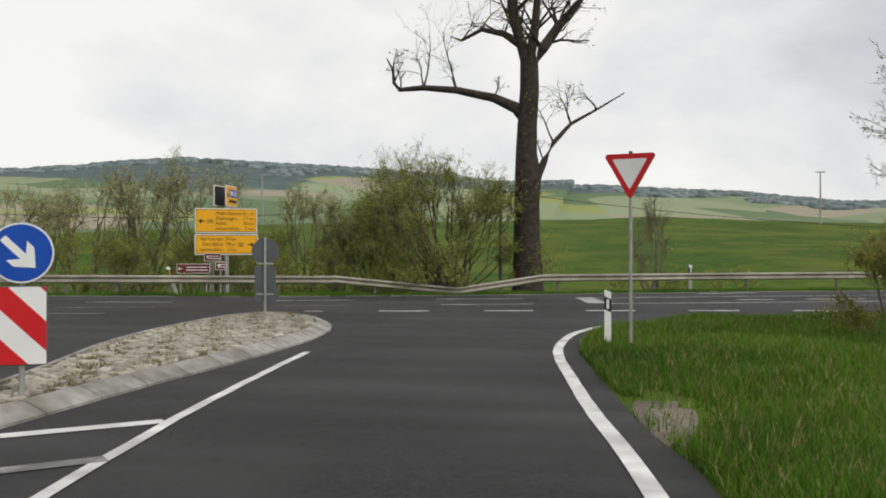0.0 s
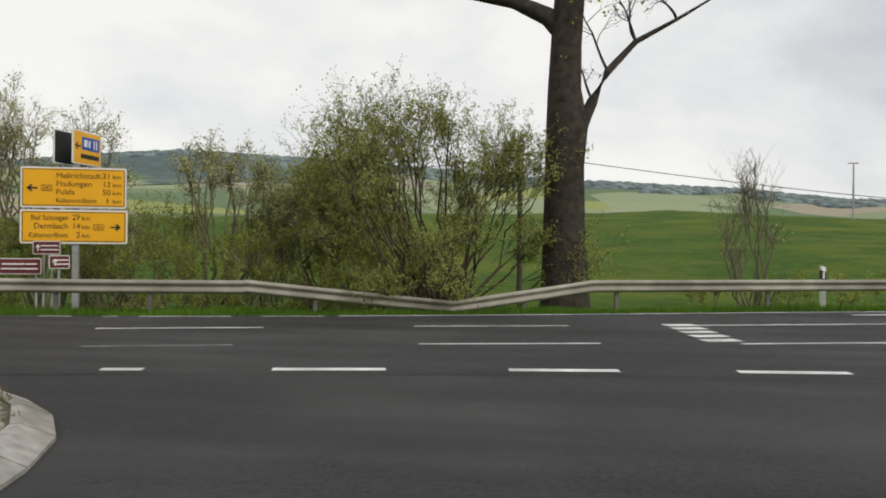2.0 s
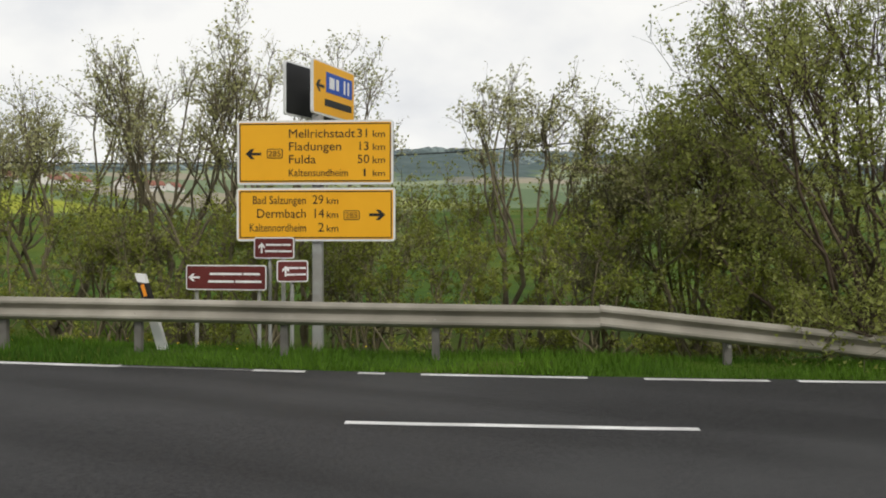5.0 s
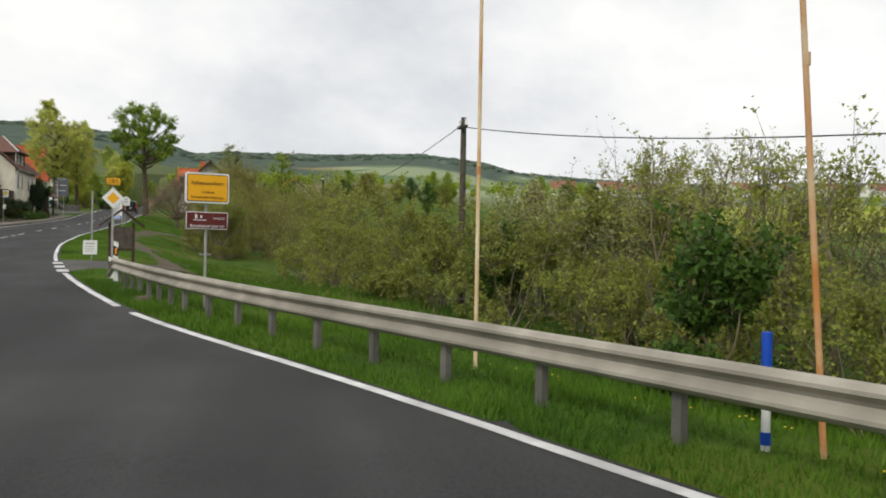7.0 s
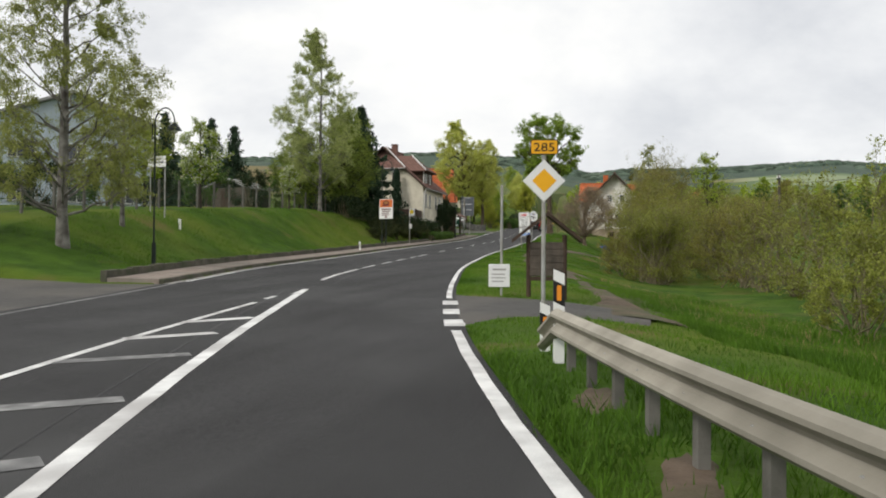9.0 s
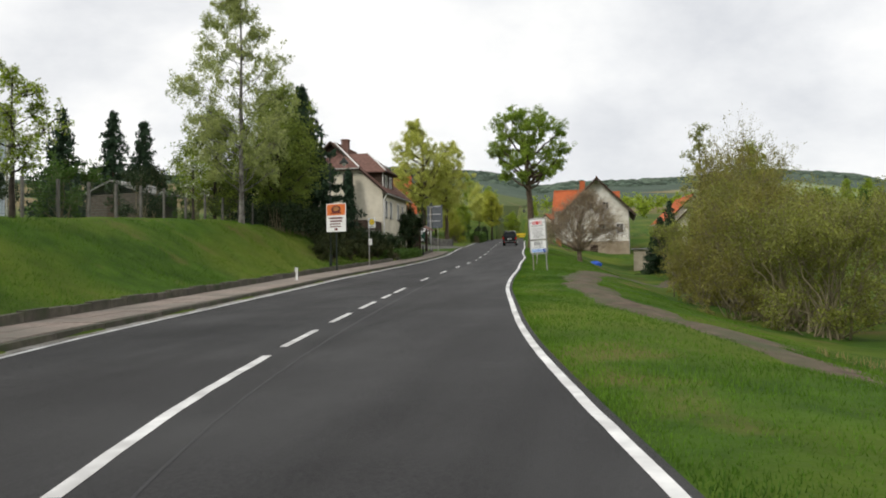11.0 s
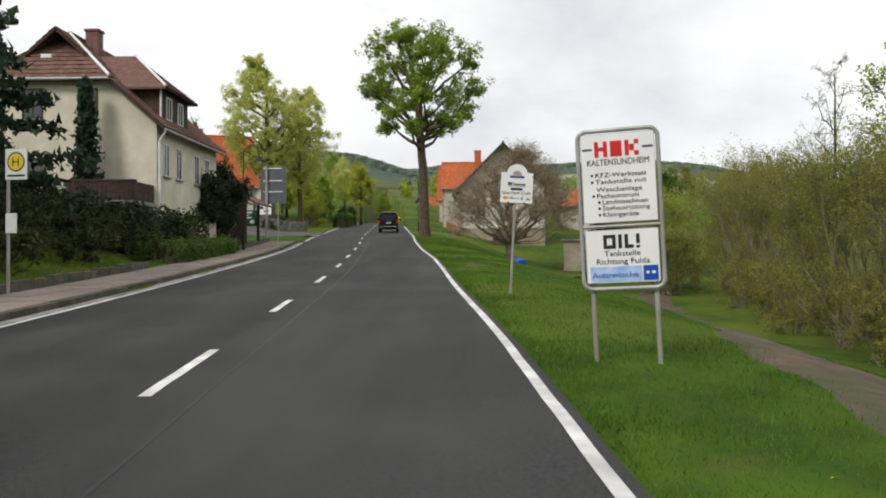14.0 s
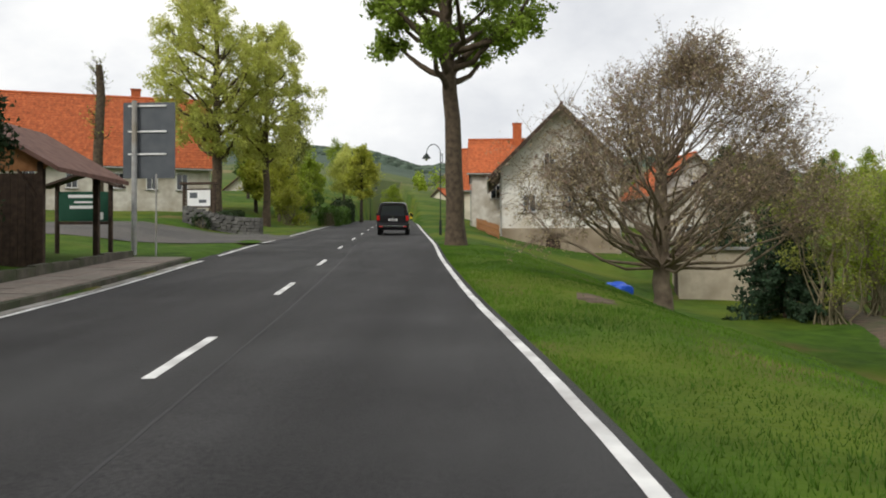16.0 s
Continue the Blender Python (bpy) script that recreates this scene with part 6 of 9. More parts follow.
    bm = prism(bmesh.new(), [(-1.3, 5.95), (5.6, 5.75), (5.6, 5.9), (-1.3, 6.1)], -2.9, 0)
    part("porch_roof", bm, "roof_brown", t)
    for x in (4.9, 2.2):
        bm = bmesh.new()
        box(bm, x, -2.7, base, x + 0.14, -2.56, 5.85)
        part("porch_post", bm, "frame_white", t)
    bm = bmesh.new()
    cyl(bm, (hw + 0.09, 0.1, base), (hw + 0.09, 0.1, 9.5), 0.05, n=8)
    cyl(bm, (hw + 0.09, 0.1, 9.5), (hw + 0.45, -0.1, 9.9), 0.05, n=8)
    part("downpipe", bm, "frame_white", t)


cream_house()

# the white house with its gable to the road, and those behind it
gable_house("house", pose(-182, 10.45, 0, 0, 0, 90), 14, 9.4, 3.5, 12.9, 17.6, "render_old", "roof_brown", "old white rendered gable house with a stone plinth",
            [("front", -2.5, 9.9, 1.05, 1.45, 1), ("front", 0.6, 9.9, 1.05, 1.45, 1), ("front", 3.4, 9.9, 1.05, 1.45, 1), ("front", -0.9, 13.4, 0.9, 1.15, 1), ("front", 1.3, 13.4, 0.9, 1.15, 1), ("west", 3, 9.9, 1.1, 1.4, 1), ("west", 8, 9.9, 1.1, 1.4, 1)], plinth=7.9, over=1.1, door=(-0.6, 5.3, 1.15, 2.1))
gable_house("house", pose(-202.5, 3.0, 0, 0, 0, 0), 7.6, 10, 6, 14.0, 17.6, "render_white", "roof_red", "white house with an orange-red tiled roof and red chimney",
            [("front", -2.5, 12, 1.1, 1.4, 1), ("front", 2.5, 12, 1.1, 1.4, 1), ("east", 2.4, 12, 1.1, 1.4, 1)], chim=(0.5, 4.6, 17, 19.4, 0.9, "roof_red"))
gable_house("house", pose(-220, 1.8, 0, 0, 0, 0), 12, 10, 8, 13.8, 18.8, "render_cream", "roof_red", "cream house with a steep orange-red roof beside the road",
            [("east", 3, 12, 1.1, 1.4, 1), ("east", 7, 12, 1.1, 1.4, 1), ("front", 0, 12, 1.1, 1.4, 1)])
gable_house("house", pose(-208, 27, 0, 0, 0, 100), 12, 9, 5, 12.5, 16.8, "render_white", "roof_red", "white house with an orange roof below the road",
            [("front", -2, 10, 1.1, 1.3, 1), ("front", 2, 10, 1.1, 1.3, 1), ("front", 0, 13.4, 0.9, 1.1, 1)])
gable_house("house", pose(-196, 25.5, 0, 0, 0, 75), 10, 8.5, 3.5, 9.6, 13.6, "render_white", "roof_brown", "white gabled house with dark balconies among trees",
            [("front", -2, 8, 1.1, 1.3, 1), ("front", 1.8, 8, 1.1, 1.3, 1), ("front", 0, 11, 0.9, 1.1, 1)])
# the long farmhouse with a red roof
gable_house("farmhouse", pose(-191.0, -21.4, 0, 0, 0, 200), 21, 14, 7.0, 13.3, 19.8, "render_white", "roof_red", "long white farmhouse with a large orange-red tiled roof",
            [("west", 2.2, 11.9, 0.95, 1.4, 1), ("west", 4.6, 11.9, 0.95, 1.4, 1), ("west", 7.4, 11.9, 1.2, 1.3, 2), ("west", 10.8, 11.9, 0.95, 1.4, 1), ("west", 14, 11.9, 0.95, 1.4, 1), ("west", 17, 11.9, 0.95, 1.4, 1), ("front", -3, 11.9, 0.9, 1.3, 1)],
            chim=(1.2, 6.2, 18.0, 21.0, 0.8, "roof_red"))
# far end of the street
for x, y, z, yaw, lab in ((-300, -6, 12, 60, "far house with a red roof at the end of the street"), (-330, 14, 13.5, 110, "far house with a red roof at the end of the street"), (-285, -38, 13, 150, "far cream house with a red roof behind gardens"), (-250, -34, 11, 100, "far house half hidden by garden trees")):
    gable_house("house", pose(x, y, 0, 0, 0, yaw), 11, 9, z - 2, z + 4.6, z + 8.4, "render_cream", "roof_red", lab, [("front", -2, z + 3, 1.1, 1.3, 1), ("front", 2, z + 3, 1.1, 1.3, 1), ("east", 4, z + 3, 1.1, 1.3, 1)])


def garage():
    t = empty("garage", pose(-160.3, 18.2, 0, 0, 0, 82), "small beige rendered flat-roofed garage", "garage")
    z0, z1 = 2.2, 5.9
    bm = bmesh.new()
    box(bm, -2.9, 0, z0, 2.6, 6, z1, 0.02)
    part("wall", bm, "render_beige", t)
    bm = bmesh.new()
    box(bm, -3.15, -0.25, z1 + 0.0, 2.85, 6.2, z1 + 0.18, 0.02)
    part("roof", bm, "concrete", t)
    bm = bmesh.new()
    box(bm, -2.95, -0.05, z0, 2.65, -0.002, z0 + 0.5)
    part("plinth", bm, "concrete", t)
    bm = bmesh.new()
    box(bm, -2.906, 1.0, z0, -2.95, 3.6, z0 + 2.6)
    part("gate", bm, "dark_wood", t)


garage()


def grey_hall():
    t = empty("hall", pose(-90.1, -30.7, 0, 0, 0, 128), "large pale blue-grey building with a shallow roof", "building")
    z0, z1 = 4.5, 13.8
    bm = prism(bmesh.new(), [(-6.4, z0), (6.4, z0), (6.4, z1), (0, z1 + 2.4), (-6.4, z1)], 0, 24)
    part("wall", bm, "facade_grey", t)
    for s in (-1, 1):
        bm = prism(bmesh.new(), [(s * 6.9, z1 - 0.15), (0, z1 + 2.45), (0, z1 + 2.7), (s * 6.9, z1 + 0.1)], -0.6, 24.6)
        part("roof", bm, "concrete", t)
        bm = bmesh.new()
        cyl(bm, (s * 6.95, -0.6, z1 - 0.1), (s * 6.95, 24.6, z1 - 0.1), 0.1, n=8)
        part("gutter", bm, "galv", t)
        bm = bmesh.new()
        cyl(bm, (s * 6.5, -0.1, z0), (s * 6.5, -0.1, z1 - 0.2), 0.07, n=8)
        part("downpipe", bm, "galv", t)
    for x in (-4, 0, 4):
        window(t, pose(x, -0.01, 7.6), 2.2, 1.6, 2)
        window(t, pose(x, -0.01, 11.2), 2.2, 1.4, 2)


grey_hall()


# ---- the van ahead ----
def van():
    x = -163.0
    y = float(along(MIDDLE, x)) + 2.0
    z = float(road_z(x))
    yaw = 90 + 4.5
    t = empty("van", pose(x, y, z, 3.3, 0, yaw), "black passenger van driving on the asphalt lane", "van")
    w = 0.95

    def loops(sections):
        bm = bmesh.new()
        rings = []
        for yy, pts in sections:
            rings.append([bm.verts.new((px, yy, pz)) for px, pz in pts])
        for a, b in zip(rings, rings[1:]):
            for i in range(len(a)):
                j = (i + 1) % len(a)
                bm.faces.new((a[i], a[j], b[j], b[i]))
        bm.faces.new(rings[0][::-1])
        bm.faces.new(rings[-1])
        bmesh.ops.recalc_face_normals(bm, faces=bm.faces[:])
        return bm

    def sect(half, top, bottom, shoulder, roof_half):
        return [(-half * 0.96, bottom), (half * 0.96, bottom), (half, bottom + 0.25), (half, shoulder), (roof_half, top - 0.12), (roof_half - 0.16, top), (-roof_half + 0.16, top), (-roof_half, top - 0.12), (-half, shoulder), (-half, bottom + 0.25)]

    body = loops([(0, sect(w * 0.97, 1.90, 0.42, 1.08, 0.74)), (0.06, sect(w, 1.95, 0.34, 1.1, 0.78)), (0.6, sect(w, 1.97, 0.3, 1.1, 0.8)), (2.9, sect(w, 1.97, 0.3, 1.1, 0.8)), (3.5, sect(w, 1.9, 0.3, 1.1, 0.78)), (4.2, sect(w, 1.22, 0.3, 1.06, 0.84)), (4.75, sect(w * 0.95, 0.98, 0.34, 0.85, 0.8)), (4.88, sect(w * 0.88, 0.85, 0.42, 0.78, 0.76))])
    part("body", body, "car_paint", t, smooth=False)
    part("rear_window", prism(bmesh.new(), [(-0.72, 1.16), (0.72, 1.16), (0.62, 1.74), (-0.62, 1.74)], -0.012, 0.1), "glass", t)
    for s in (-1, 1):
        for y0, y1 in ((0.35, 1.45), (1.55, 2.65), (2.75, 3.5)):
            bm = bmesh.new()
            vv = [bm.verts.new(c) for c in ((s * (w + 0.004), y0, 1.15), (s * (w + 0.004), y1, 1.15), (s * (0.81 + 0.012), y1, 1.72), (s * (0.81 + 0.012), y0, 1.72))]
            ww = [bm.verts.new(v.co - Vector((s * 0.05, 0, 0))) for v in vv]
            bm.faces.new(vv)
            bm.faces.new(ww[::-1])
            for i in range(4):
                bm.faces.new((vv[i], ww[i], ww[(i + 1) % 4], vv[(i + 1) % 4]))
            bmesh.ops.recalc_face_normals(bm, faces=bm.faces[:])
            part("side_window", bm, "glass", t)
        bm = bmesh.new()
        box(bm, s * 0.78, -0.02, 0.88, s * 0.945, 0.12, 1.18, 0.02)
        part("tail_lamp", bm, "lamp_red", t)
        bm = bmesh.new()
        box(bm, s * 0.6, -0.1, 0.5, s * 0.82, -0.06, 0.56, 0.01)
        part("reflector", bm, "lamp_red", t)
        bm = bmesh.new()
        box(bm, s * 0.97, 3.45, 1.08, s * 1.17, 3.58, 1.3, 0.03)
        part("mirror", bm, "car_paint", t)
        for yy in (0.95, 3.95):
            bm = bmesh.new()
            cyl(bm, (s * 0.72, yy, 0.33), (s * 0.95, yy, 0.33), 0.33, n=24)
            tyre = part("wheel", bm, "rubber", t)
            bm = bmesh.new()
            cyl(bm, (s * 0.94, yy, 0.33), (s * 0.957, yy, 0.33), 0.21, n=18)
            part("rim", bm, "alloy", tyre)
    bm = bmesh.new()
    box(bm, -0.93, -0.09, 0.38, 0.93, 0.1, 0.72, 0.05)
    part("bumper", bm, "car_paint", t)
    bm = bmesh.new()
    box(bm, -0.8, -0.1, 0.55, 0.8, -0.085, 0.59, 0.004)
    part("bumper_strip", bm, "chrome", t)
    bm = bmesh.new()
    box(bm, -0.26, -0.03, 0.86, 0.26, -0.01, 0.97, 0.005)
    plate_ob = part("number_plate", bm, "sign_white", t)
    bars("lettering_bar", "sign_black", plate_ob, [(-0.2, 0.89, 0.2, 0.94)], -0.03)
    bm = bmesh.new()
    cyl(bm, (0, -0.03, 1.06), (0, 0.0, 1.06), 0.065, n=16)
    part("badge", bm, "chrome", t)
    bm = bmesh.new()
    cyl(bm, (0.1, -0.02, 1.2), (-0.45, -0.025, 1.25), 0.012, n=6)
    part("rear_wiper", bm, "rubber", t)


van()


# ---- village signs, boards and lamps ----
def ad_board():
    x, y, yaw = -89.8, -2.1, 72
    t = empty("advert_board", pose(x, y, 0, 0, 0, yaw), "orange-red and white advertising board on a dark green post", "advertising sign")
    b = plate(t, "panel", 1.3, 5.2, 6.75, "sign_white", 0.03, "sign_white", r=0.03)
    bm = bmesh.new()
    box(bm, -0.61, -0.014, 6.1, 0.61, -0.0095, 6.71)
    part("orange_field", bm, "poster_red", b)
    bm = prism(bmesh.new(), [(0.32 * math.cos(a * math.pi / 10), 6.42 + 0.2 * math.sin(a * math.pi / 10)) for a in range(20)], -0.019, -0.0145)
    emblem = part("emblem", bm, "sign_brown", b)
    bm = prism(bmesh.new(), [(0.2 * math.cos(a * math.pi / 10), 6.45 + 0.12 * math.sin(a * math.pi / 10)) for a in range(20)], -0.024, -0.0195)
    part("medallion", bm, "warm_wood", emblem)
    bars("ribbon", "sign_brown", emblem, [(-0.36, 6.2, 0.36, 6.26), (-0.12, 6.6, 0.12, 6.64)], -0.0195)
    bars("lettering_bar", "sign_brown", b, [(-0.45, 5.9, 0.45, 5.99), (-0.4, 5.74, 0.4, 5.82), (-0.42, 5.6, 0.3, 5.66), (-0.4, 5.46, 0.32, 5.52), (-0.1, 5.27, 0.1, 5.4)], -0.0085)
    pole(t, -0.05, 0.08, 2.6, 5.3, 0.045, "iron")


ad_board()


def bus_stop():
    x, y = -96.7, -2.2
    g = h(x, y)
    t = empty("bus_stop_sign", pose(x, y, 0, 0, 0, 80), "yellow and green bus stop sign on a grey post", "bus stop sign")
    pole(t, 0, 0.05, g - 0.3, 6.4, 0.035)
    b = plate(t, "panel", 0.5, 5.78, 6.4, "sign_white", 0.01, "sign_white", r=0.02, x=0.22)
    ring = [(0.22 + 0.2 * math.cos(a * math.pi / 14), 6.14 + 0.2 * math.sin(a * math.pi / 14)) for a in range(28)]
    part("green_ring", prism(bmesh.new(), ring, -0.013, -0.009), "sign_green", b)
    part("yellow_disc", prism(bmesh.new(), [(0.22 + (u - 0.22) * 0.85, 6.14 + (w - 6.14) * 0.85) for u, w in ring], -0.017, -0.0135), "barrier", b)
    lettering("lettering", "H", 0.26, "sign_green", b, (0.22, -0.018, 6.045), align="CENTER")
    bars("lettering_bar", "sign_black", b, [(0.02, 5.84, 0.42, 5.88)], -0.0085)
    bm = bmesh.new()
    box(bm, -0.02, -0.02, 4.7, 0.22, 0.03, 5.1, 0.01)
    part("timetable_box", bm, "post_white", t)


bus_stop()


def hoarding():
    x, y, z0 = -89.4, 8.95, 3.78
    g = h(x, y)
    t = empty("business_sign", pose(x, y, z0, 0, -2.5, 77), "white business sign above a smaller one in a grey tube frame", "advertising sign")
    w, top, r = 0.455, 1.83, 0.1
    loop = []
    for cx, cz, a0 in ((w - r, top - r, 0), (r - w, top - r, 90), (r - w, r, 180), (w - r, r, 270)):
        loop += [(cx + r * math.cos(radians(a0 + 18 * i)), 0.03, cz + r * math.sin(radians(a0 + 18 * i))) for i in range(6)]
    bm = bmesh.new()
    for p, q in zip(loop, loop[1:] + loop[:1]):
        cyl(bm, p, q, 0.026, n=8)
    part("tube_frame", bm, "galv", t)
    bm = bmesh.new()
    cyl(bm, (-w, 0.03, 0.72), (w, 0.03, 0.72), 0.022, n=8)
    part("cross_bar", bm, "galv", t)
    up = plate(t, "upper_panel", 0.84, 0.76, 1.79, "sign_white", 0.008, "galv", r=0.02)
    bars("emblem", "sign_red", up, [(-0.26, 1.52, -0.215, 1.7), (-0.215, 1.59, -0.16, 1.635), (-0.16, 1.52, -0.115, 1.7), (-0.08, 1.52, 0.05, 1.7), (0.085, 1.52, 0.13, 1.7), (0.135, 1.575, 0.19, 1.65), (0.19, 1.52, 0.24, 1.57), (0.19, 1.65, 0.24, 1.7)], -0.008)
    bars("dash", "sign_back", up, [(-0.4, 1.6, -0.29, 1.625), (0.28, 1.6, 0.4, 1.625)], -0.008)
    lettering("lettering", "KALTENSUNDHEIM", 0.1, "sign_black", up, (0, -0.009, 1.425), align="CENTER", width=0.7)
    for words, lx, z, wide in (("KFZ-Werkstatt", -0.27, 1.287, 0.58), ("Tankstelle mit", -0.27, 1.21, 0.58), ("Waschanlage", -0.26, 1.12, 0.52), ("Fachzentrum", -0.26, 1.047, 0.47), ("Landmaschinen", -0.2, 0.975, 0.51), ("Stallausrüstung", -0.2, 0.905, 0.53), ("Kleingeräte", -0.2, 0.83, 0.4)):
        lettering("lettering", words, 0.075, "sign_black", up, (lx, -0.009, z), width=wide)
        if words != "Waschanlage":
            bars("bullet", "sign_black", up, [(lx - 0.045, z + 0.012, lx - 0.02, z + 0.037)], -0.008)
    low = plate(t, "lower_panel", 0.83, 0.065, 0.68, "sign_white", 0.008, "galv", r=0.02)
    bars("emblem", "sign_black", low, [(-0.21, 0.46, -0.17, 0.62), (-0.17, 0.58, -0.11, 0.62), (-0.17, 0.46, -0.11, 0.5), (-0.11, 0.46, -0.07, 0.62), (-0.04, 0.46, 0.0, 0.62), (0.03, 0.46, 0.07, 0.62), (0.07, 0.46, 0.13, 0.5), (0.16, 0.51, 0.2, 0.62), (0.16, 0.46, 0.2, 0.49)], -0.008)
    lettering("lettering", "Tankstelle", 0.09, "sign_black", low, (0, -0.009, 0.375), align="CENTER", width=0.41)
    lettering("lettering", "Richtung Fulda", 0.09, "sign_black", low, (0, -0.009, 0.285), align="CENTER", width=0.6)
    bars("pale_field", "sign_pale_blue", low, [(-0.37, 0.085, 0.21, 0.255)], -0.008)
    bars("dark_field", "sign_blue", low, [(0.225, 0.085, 0.39, 0.255)], -0.008)
    bars("symbol", "sign_white", low, [(0.26, 0.16, 0.29, 0.19), (0.32, 0.16, 0.36, 0.19)], -0.0135)
    lettering("lettering", "Autowäsche", 0.09, "sign_blue", low, (-0.09, -0.0145, 0.13), align="CENTER", width=0.52)
    for s in (-1, 1):
        pole(t, s * 0.36, 0.09, g - z0 - 0.3, 0.5, 0.03)


hoarding()


def inn_sign():
    x, y = -98.9, 8.15
    z0 = 5.38
    t = empty("inn_sign", pose(x, y, z0, 0, 3, 92), "white inn signboard with an arched top on a pole", "advertising sign")

    def arch(k):
        w = 0.37 * k
        dome = [(0.225 * k * math.cos(a * math.pi / 14), 0.69 + 0.185 * k * math.sin(a * math.pi / 14)) for a in range(1, 14)]
        return [(-w, 0.35 - 0.35 * k), (w, 0.35 - 0.35 * k), (w, 0.345 + 0.345 * k), (0.23 * k, 0.35 + 0.345 * k)] + dome + [(-0.23 * k, 0.35 + 0.345 * k), (-w, 0.345 + 0.345 * k)]

    rim = part("rim", prism(bmesh.new(), arch(1.0), 0, 0.03), "sign_black", t)
    b = part("panel", prism(bmesh.new(), arch(0.975), -0.006, -0.0005), "sign_white", t)
    bars("emblem_bar", "sign_back", b, [(-0.2, 0.37, 0.2, 0.378), (-0.2, 0.395, -0.1, 0.47), (-0.08, 0.395, -0.045, 0.46), (-0.03, 0.395, 0.03, 0.44), (0.045, 0.395, 0.1, 0.44), (0.115, 0.395, 0.19, 0.44)], -0.006)
    bars("lettering_bar", "sign_black", b, [(-0.13, 0.29, 0.13, 0.34)], -0.006)
    lettering("lettering", "Gasthof·Cafe", 0.1, "sign_black", b, (0, -0.006, 0.2), align="CENTER", width=0.64)
    lettering("lettering", "50 m", 0.085, "sign_black", b, (-0.045, -0.006, 0.09), align="CENTER", width=0.19)
    bm = prism(bmesh.new(), [(-0.31, 0.115), (-0.23, 0.165), (-0.23, 0.135), (-0.16, 0.135), (-0.16, 0.095), (-0.23, 0.095), (-0.23, 0.065)], -0.012, -0.0065)
    part("arrow", bm, "orange", b)
    bars("symbol", "sign_black", b, [(0.105, 0.075, 0.118, 0.145), (0.135, 0.075, 0.148, 0.145), (0.22, 0.08, 0.31, 0.095), (0.235, 0.1, 0.3, 0.115)], -0.006)
    oval = [(0.1 * math.cos(a * math.pi / 12), 0.64 + 0.085 * math.sin(a * math.pi / 12)) for a in range(24)]
    e = part("emblem", prism(bmesh.new(), oval, -0.011, -0.0065), "galv", b)
    bars("ribbon", "sign_blue", e, [(-0.16, 0.56, -0.07, 0.61), (0.07, 0.56, 0.16, 0.61)], -0.0065)
    bars("ribbon", "sign_brown", e, [(-0.07, 0.57, 0.07, 0.6)], -0.0112)
    for bx, bz in ((-0.36, 0.6), (0.36, 0.6), (-0.36, 0.14), (0.36, 0.14), (-0.18, 0.012), (0.18, 0.012)):
        bm = bmesh.new()
        box(bm, bx - 0.018, -0.014, bz - 0.01, bx + 0.018, -0.0065, bz + 0.01)
        part("clip", bm, "iron", b)
    pole(t, -0.02, 0.065, h(x, y) - z0 - 0.3, 0.5, 0.03)


inn_sign()


def grey_back_board():
    x, y = -139.3, -6.55
    g = h(x, y)
    t = empty("direction_board", pose(x, y, 0, 0, 0, 269), "back of a large grey direction board on a steel post", "road sign")
    plate(t, "panel", 1.76, 8.1, 10.62, "sign_white", 0.03, "sign_white", r=0.05)
    bm = bmesh.new()
    cyl(bm, (0.45, 0.14, g - 0.3), (0.45, 0.14, 10.66), 0.09, n=14)
    part("post", bm, "galv", t)
    for z in (8.9, 9.65, 10.5):
        bm = bmesh.new()
        box(bm, -0.6, 0.036, z - 0.03, 0.7, 0.08, z + 0.03, 0.005)
        part("cross_bar", bm, "frame_white", t)
    pole(t, -0.4, 0.4, g - 0.3, 8.2, 0.03)


grey_back_board()


def roofed_board(x, y, yaw, label, w=1.35, foot=None, z_board=(1.0, 2.0), apex=2.5, board="sign_green", drop=0.42, thick=0.075):
    """A notice board on two timber posts under a little pitched roof."""
    g = h(x, y) if foot is None else foot
    t = empty("notice_board", pose(x, y, g, 0, 0, yaw), label, "notice board")
    for s in (-1, 1):
        bm = bmesh.new()
        cyl(bm, (s * w / 2, 0, -0.3), (s * w / 2, 0, apex - drop * 0.83), thick, n=10)
        part("post", bm, "dark_wood", t)
        bm = prism(bmesh.new(), [(0, apex), (s * (w / 2 + 0.38), apex - drop), (s * (w / 2 + 0.38), apex - drop - 0.08), (0, apex - 0.09)], -0.28, 0.28)
        part("roof", bm, "dark_wood", t)
    bm = bmesh.new()
    box(bm, -w / 2, -0.03, z_board[0], w / 2, 0.03, z_board[1], 0.01)
    b = part("board", bm, board, t)
    bm = bmesh.new()
    box(bm, -w / 2, -0.05, z_board[0] - 0.1, w / 2, 0.05, z_board[0] - 0.01)
    part("cross_rail", bm, "dark_wood", t)
    return t, b


t, b = roofed_board(-43.6, 16.55, 101, "dark wooden notice board under a small pitched roof", 0.81, z_board=(0.5, 1.27), apex=1.95, board="grey_wood", drop=0.62, thick=0.055)
for k in range(5):
    bm = bmesh.new()
    box(bm, -0.4, -0.045, 0.51 + 0.152 * k, 0.4, -0.031, 0.65 + 0.152 * k)
    part("plank", bm, "grey_wood", b)
t, b = roofed_board(-138.2, -8.25, 90, "green village sign on timber posts under a small roof", 1.75, foot=h(-138.2, -8.25), z_board=(1.1, 2.05), apex=2.65)
bars("lettering_bar", "sign_white", b, [(-0.5, 1.85, 0.5, 1.95), (-0.3, 1.68, 0.3, 1.74), (-0.45, 1.5, 0.45, 1.6), (0.35, 1.15, 0.65, 1.38)], -0.032)


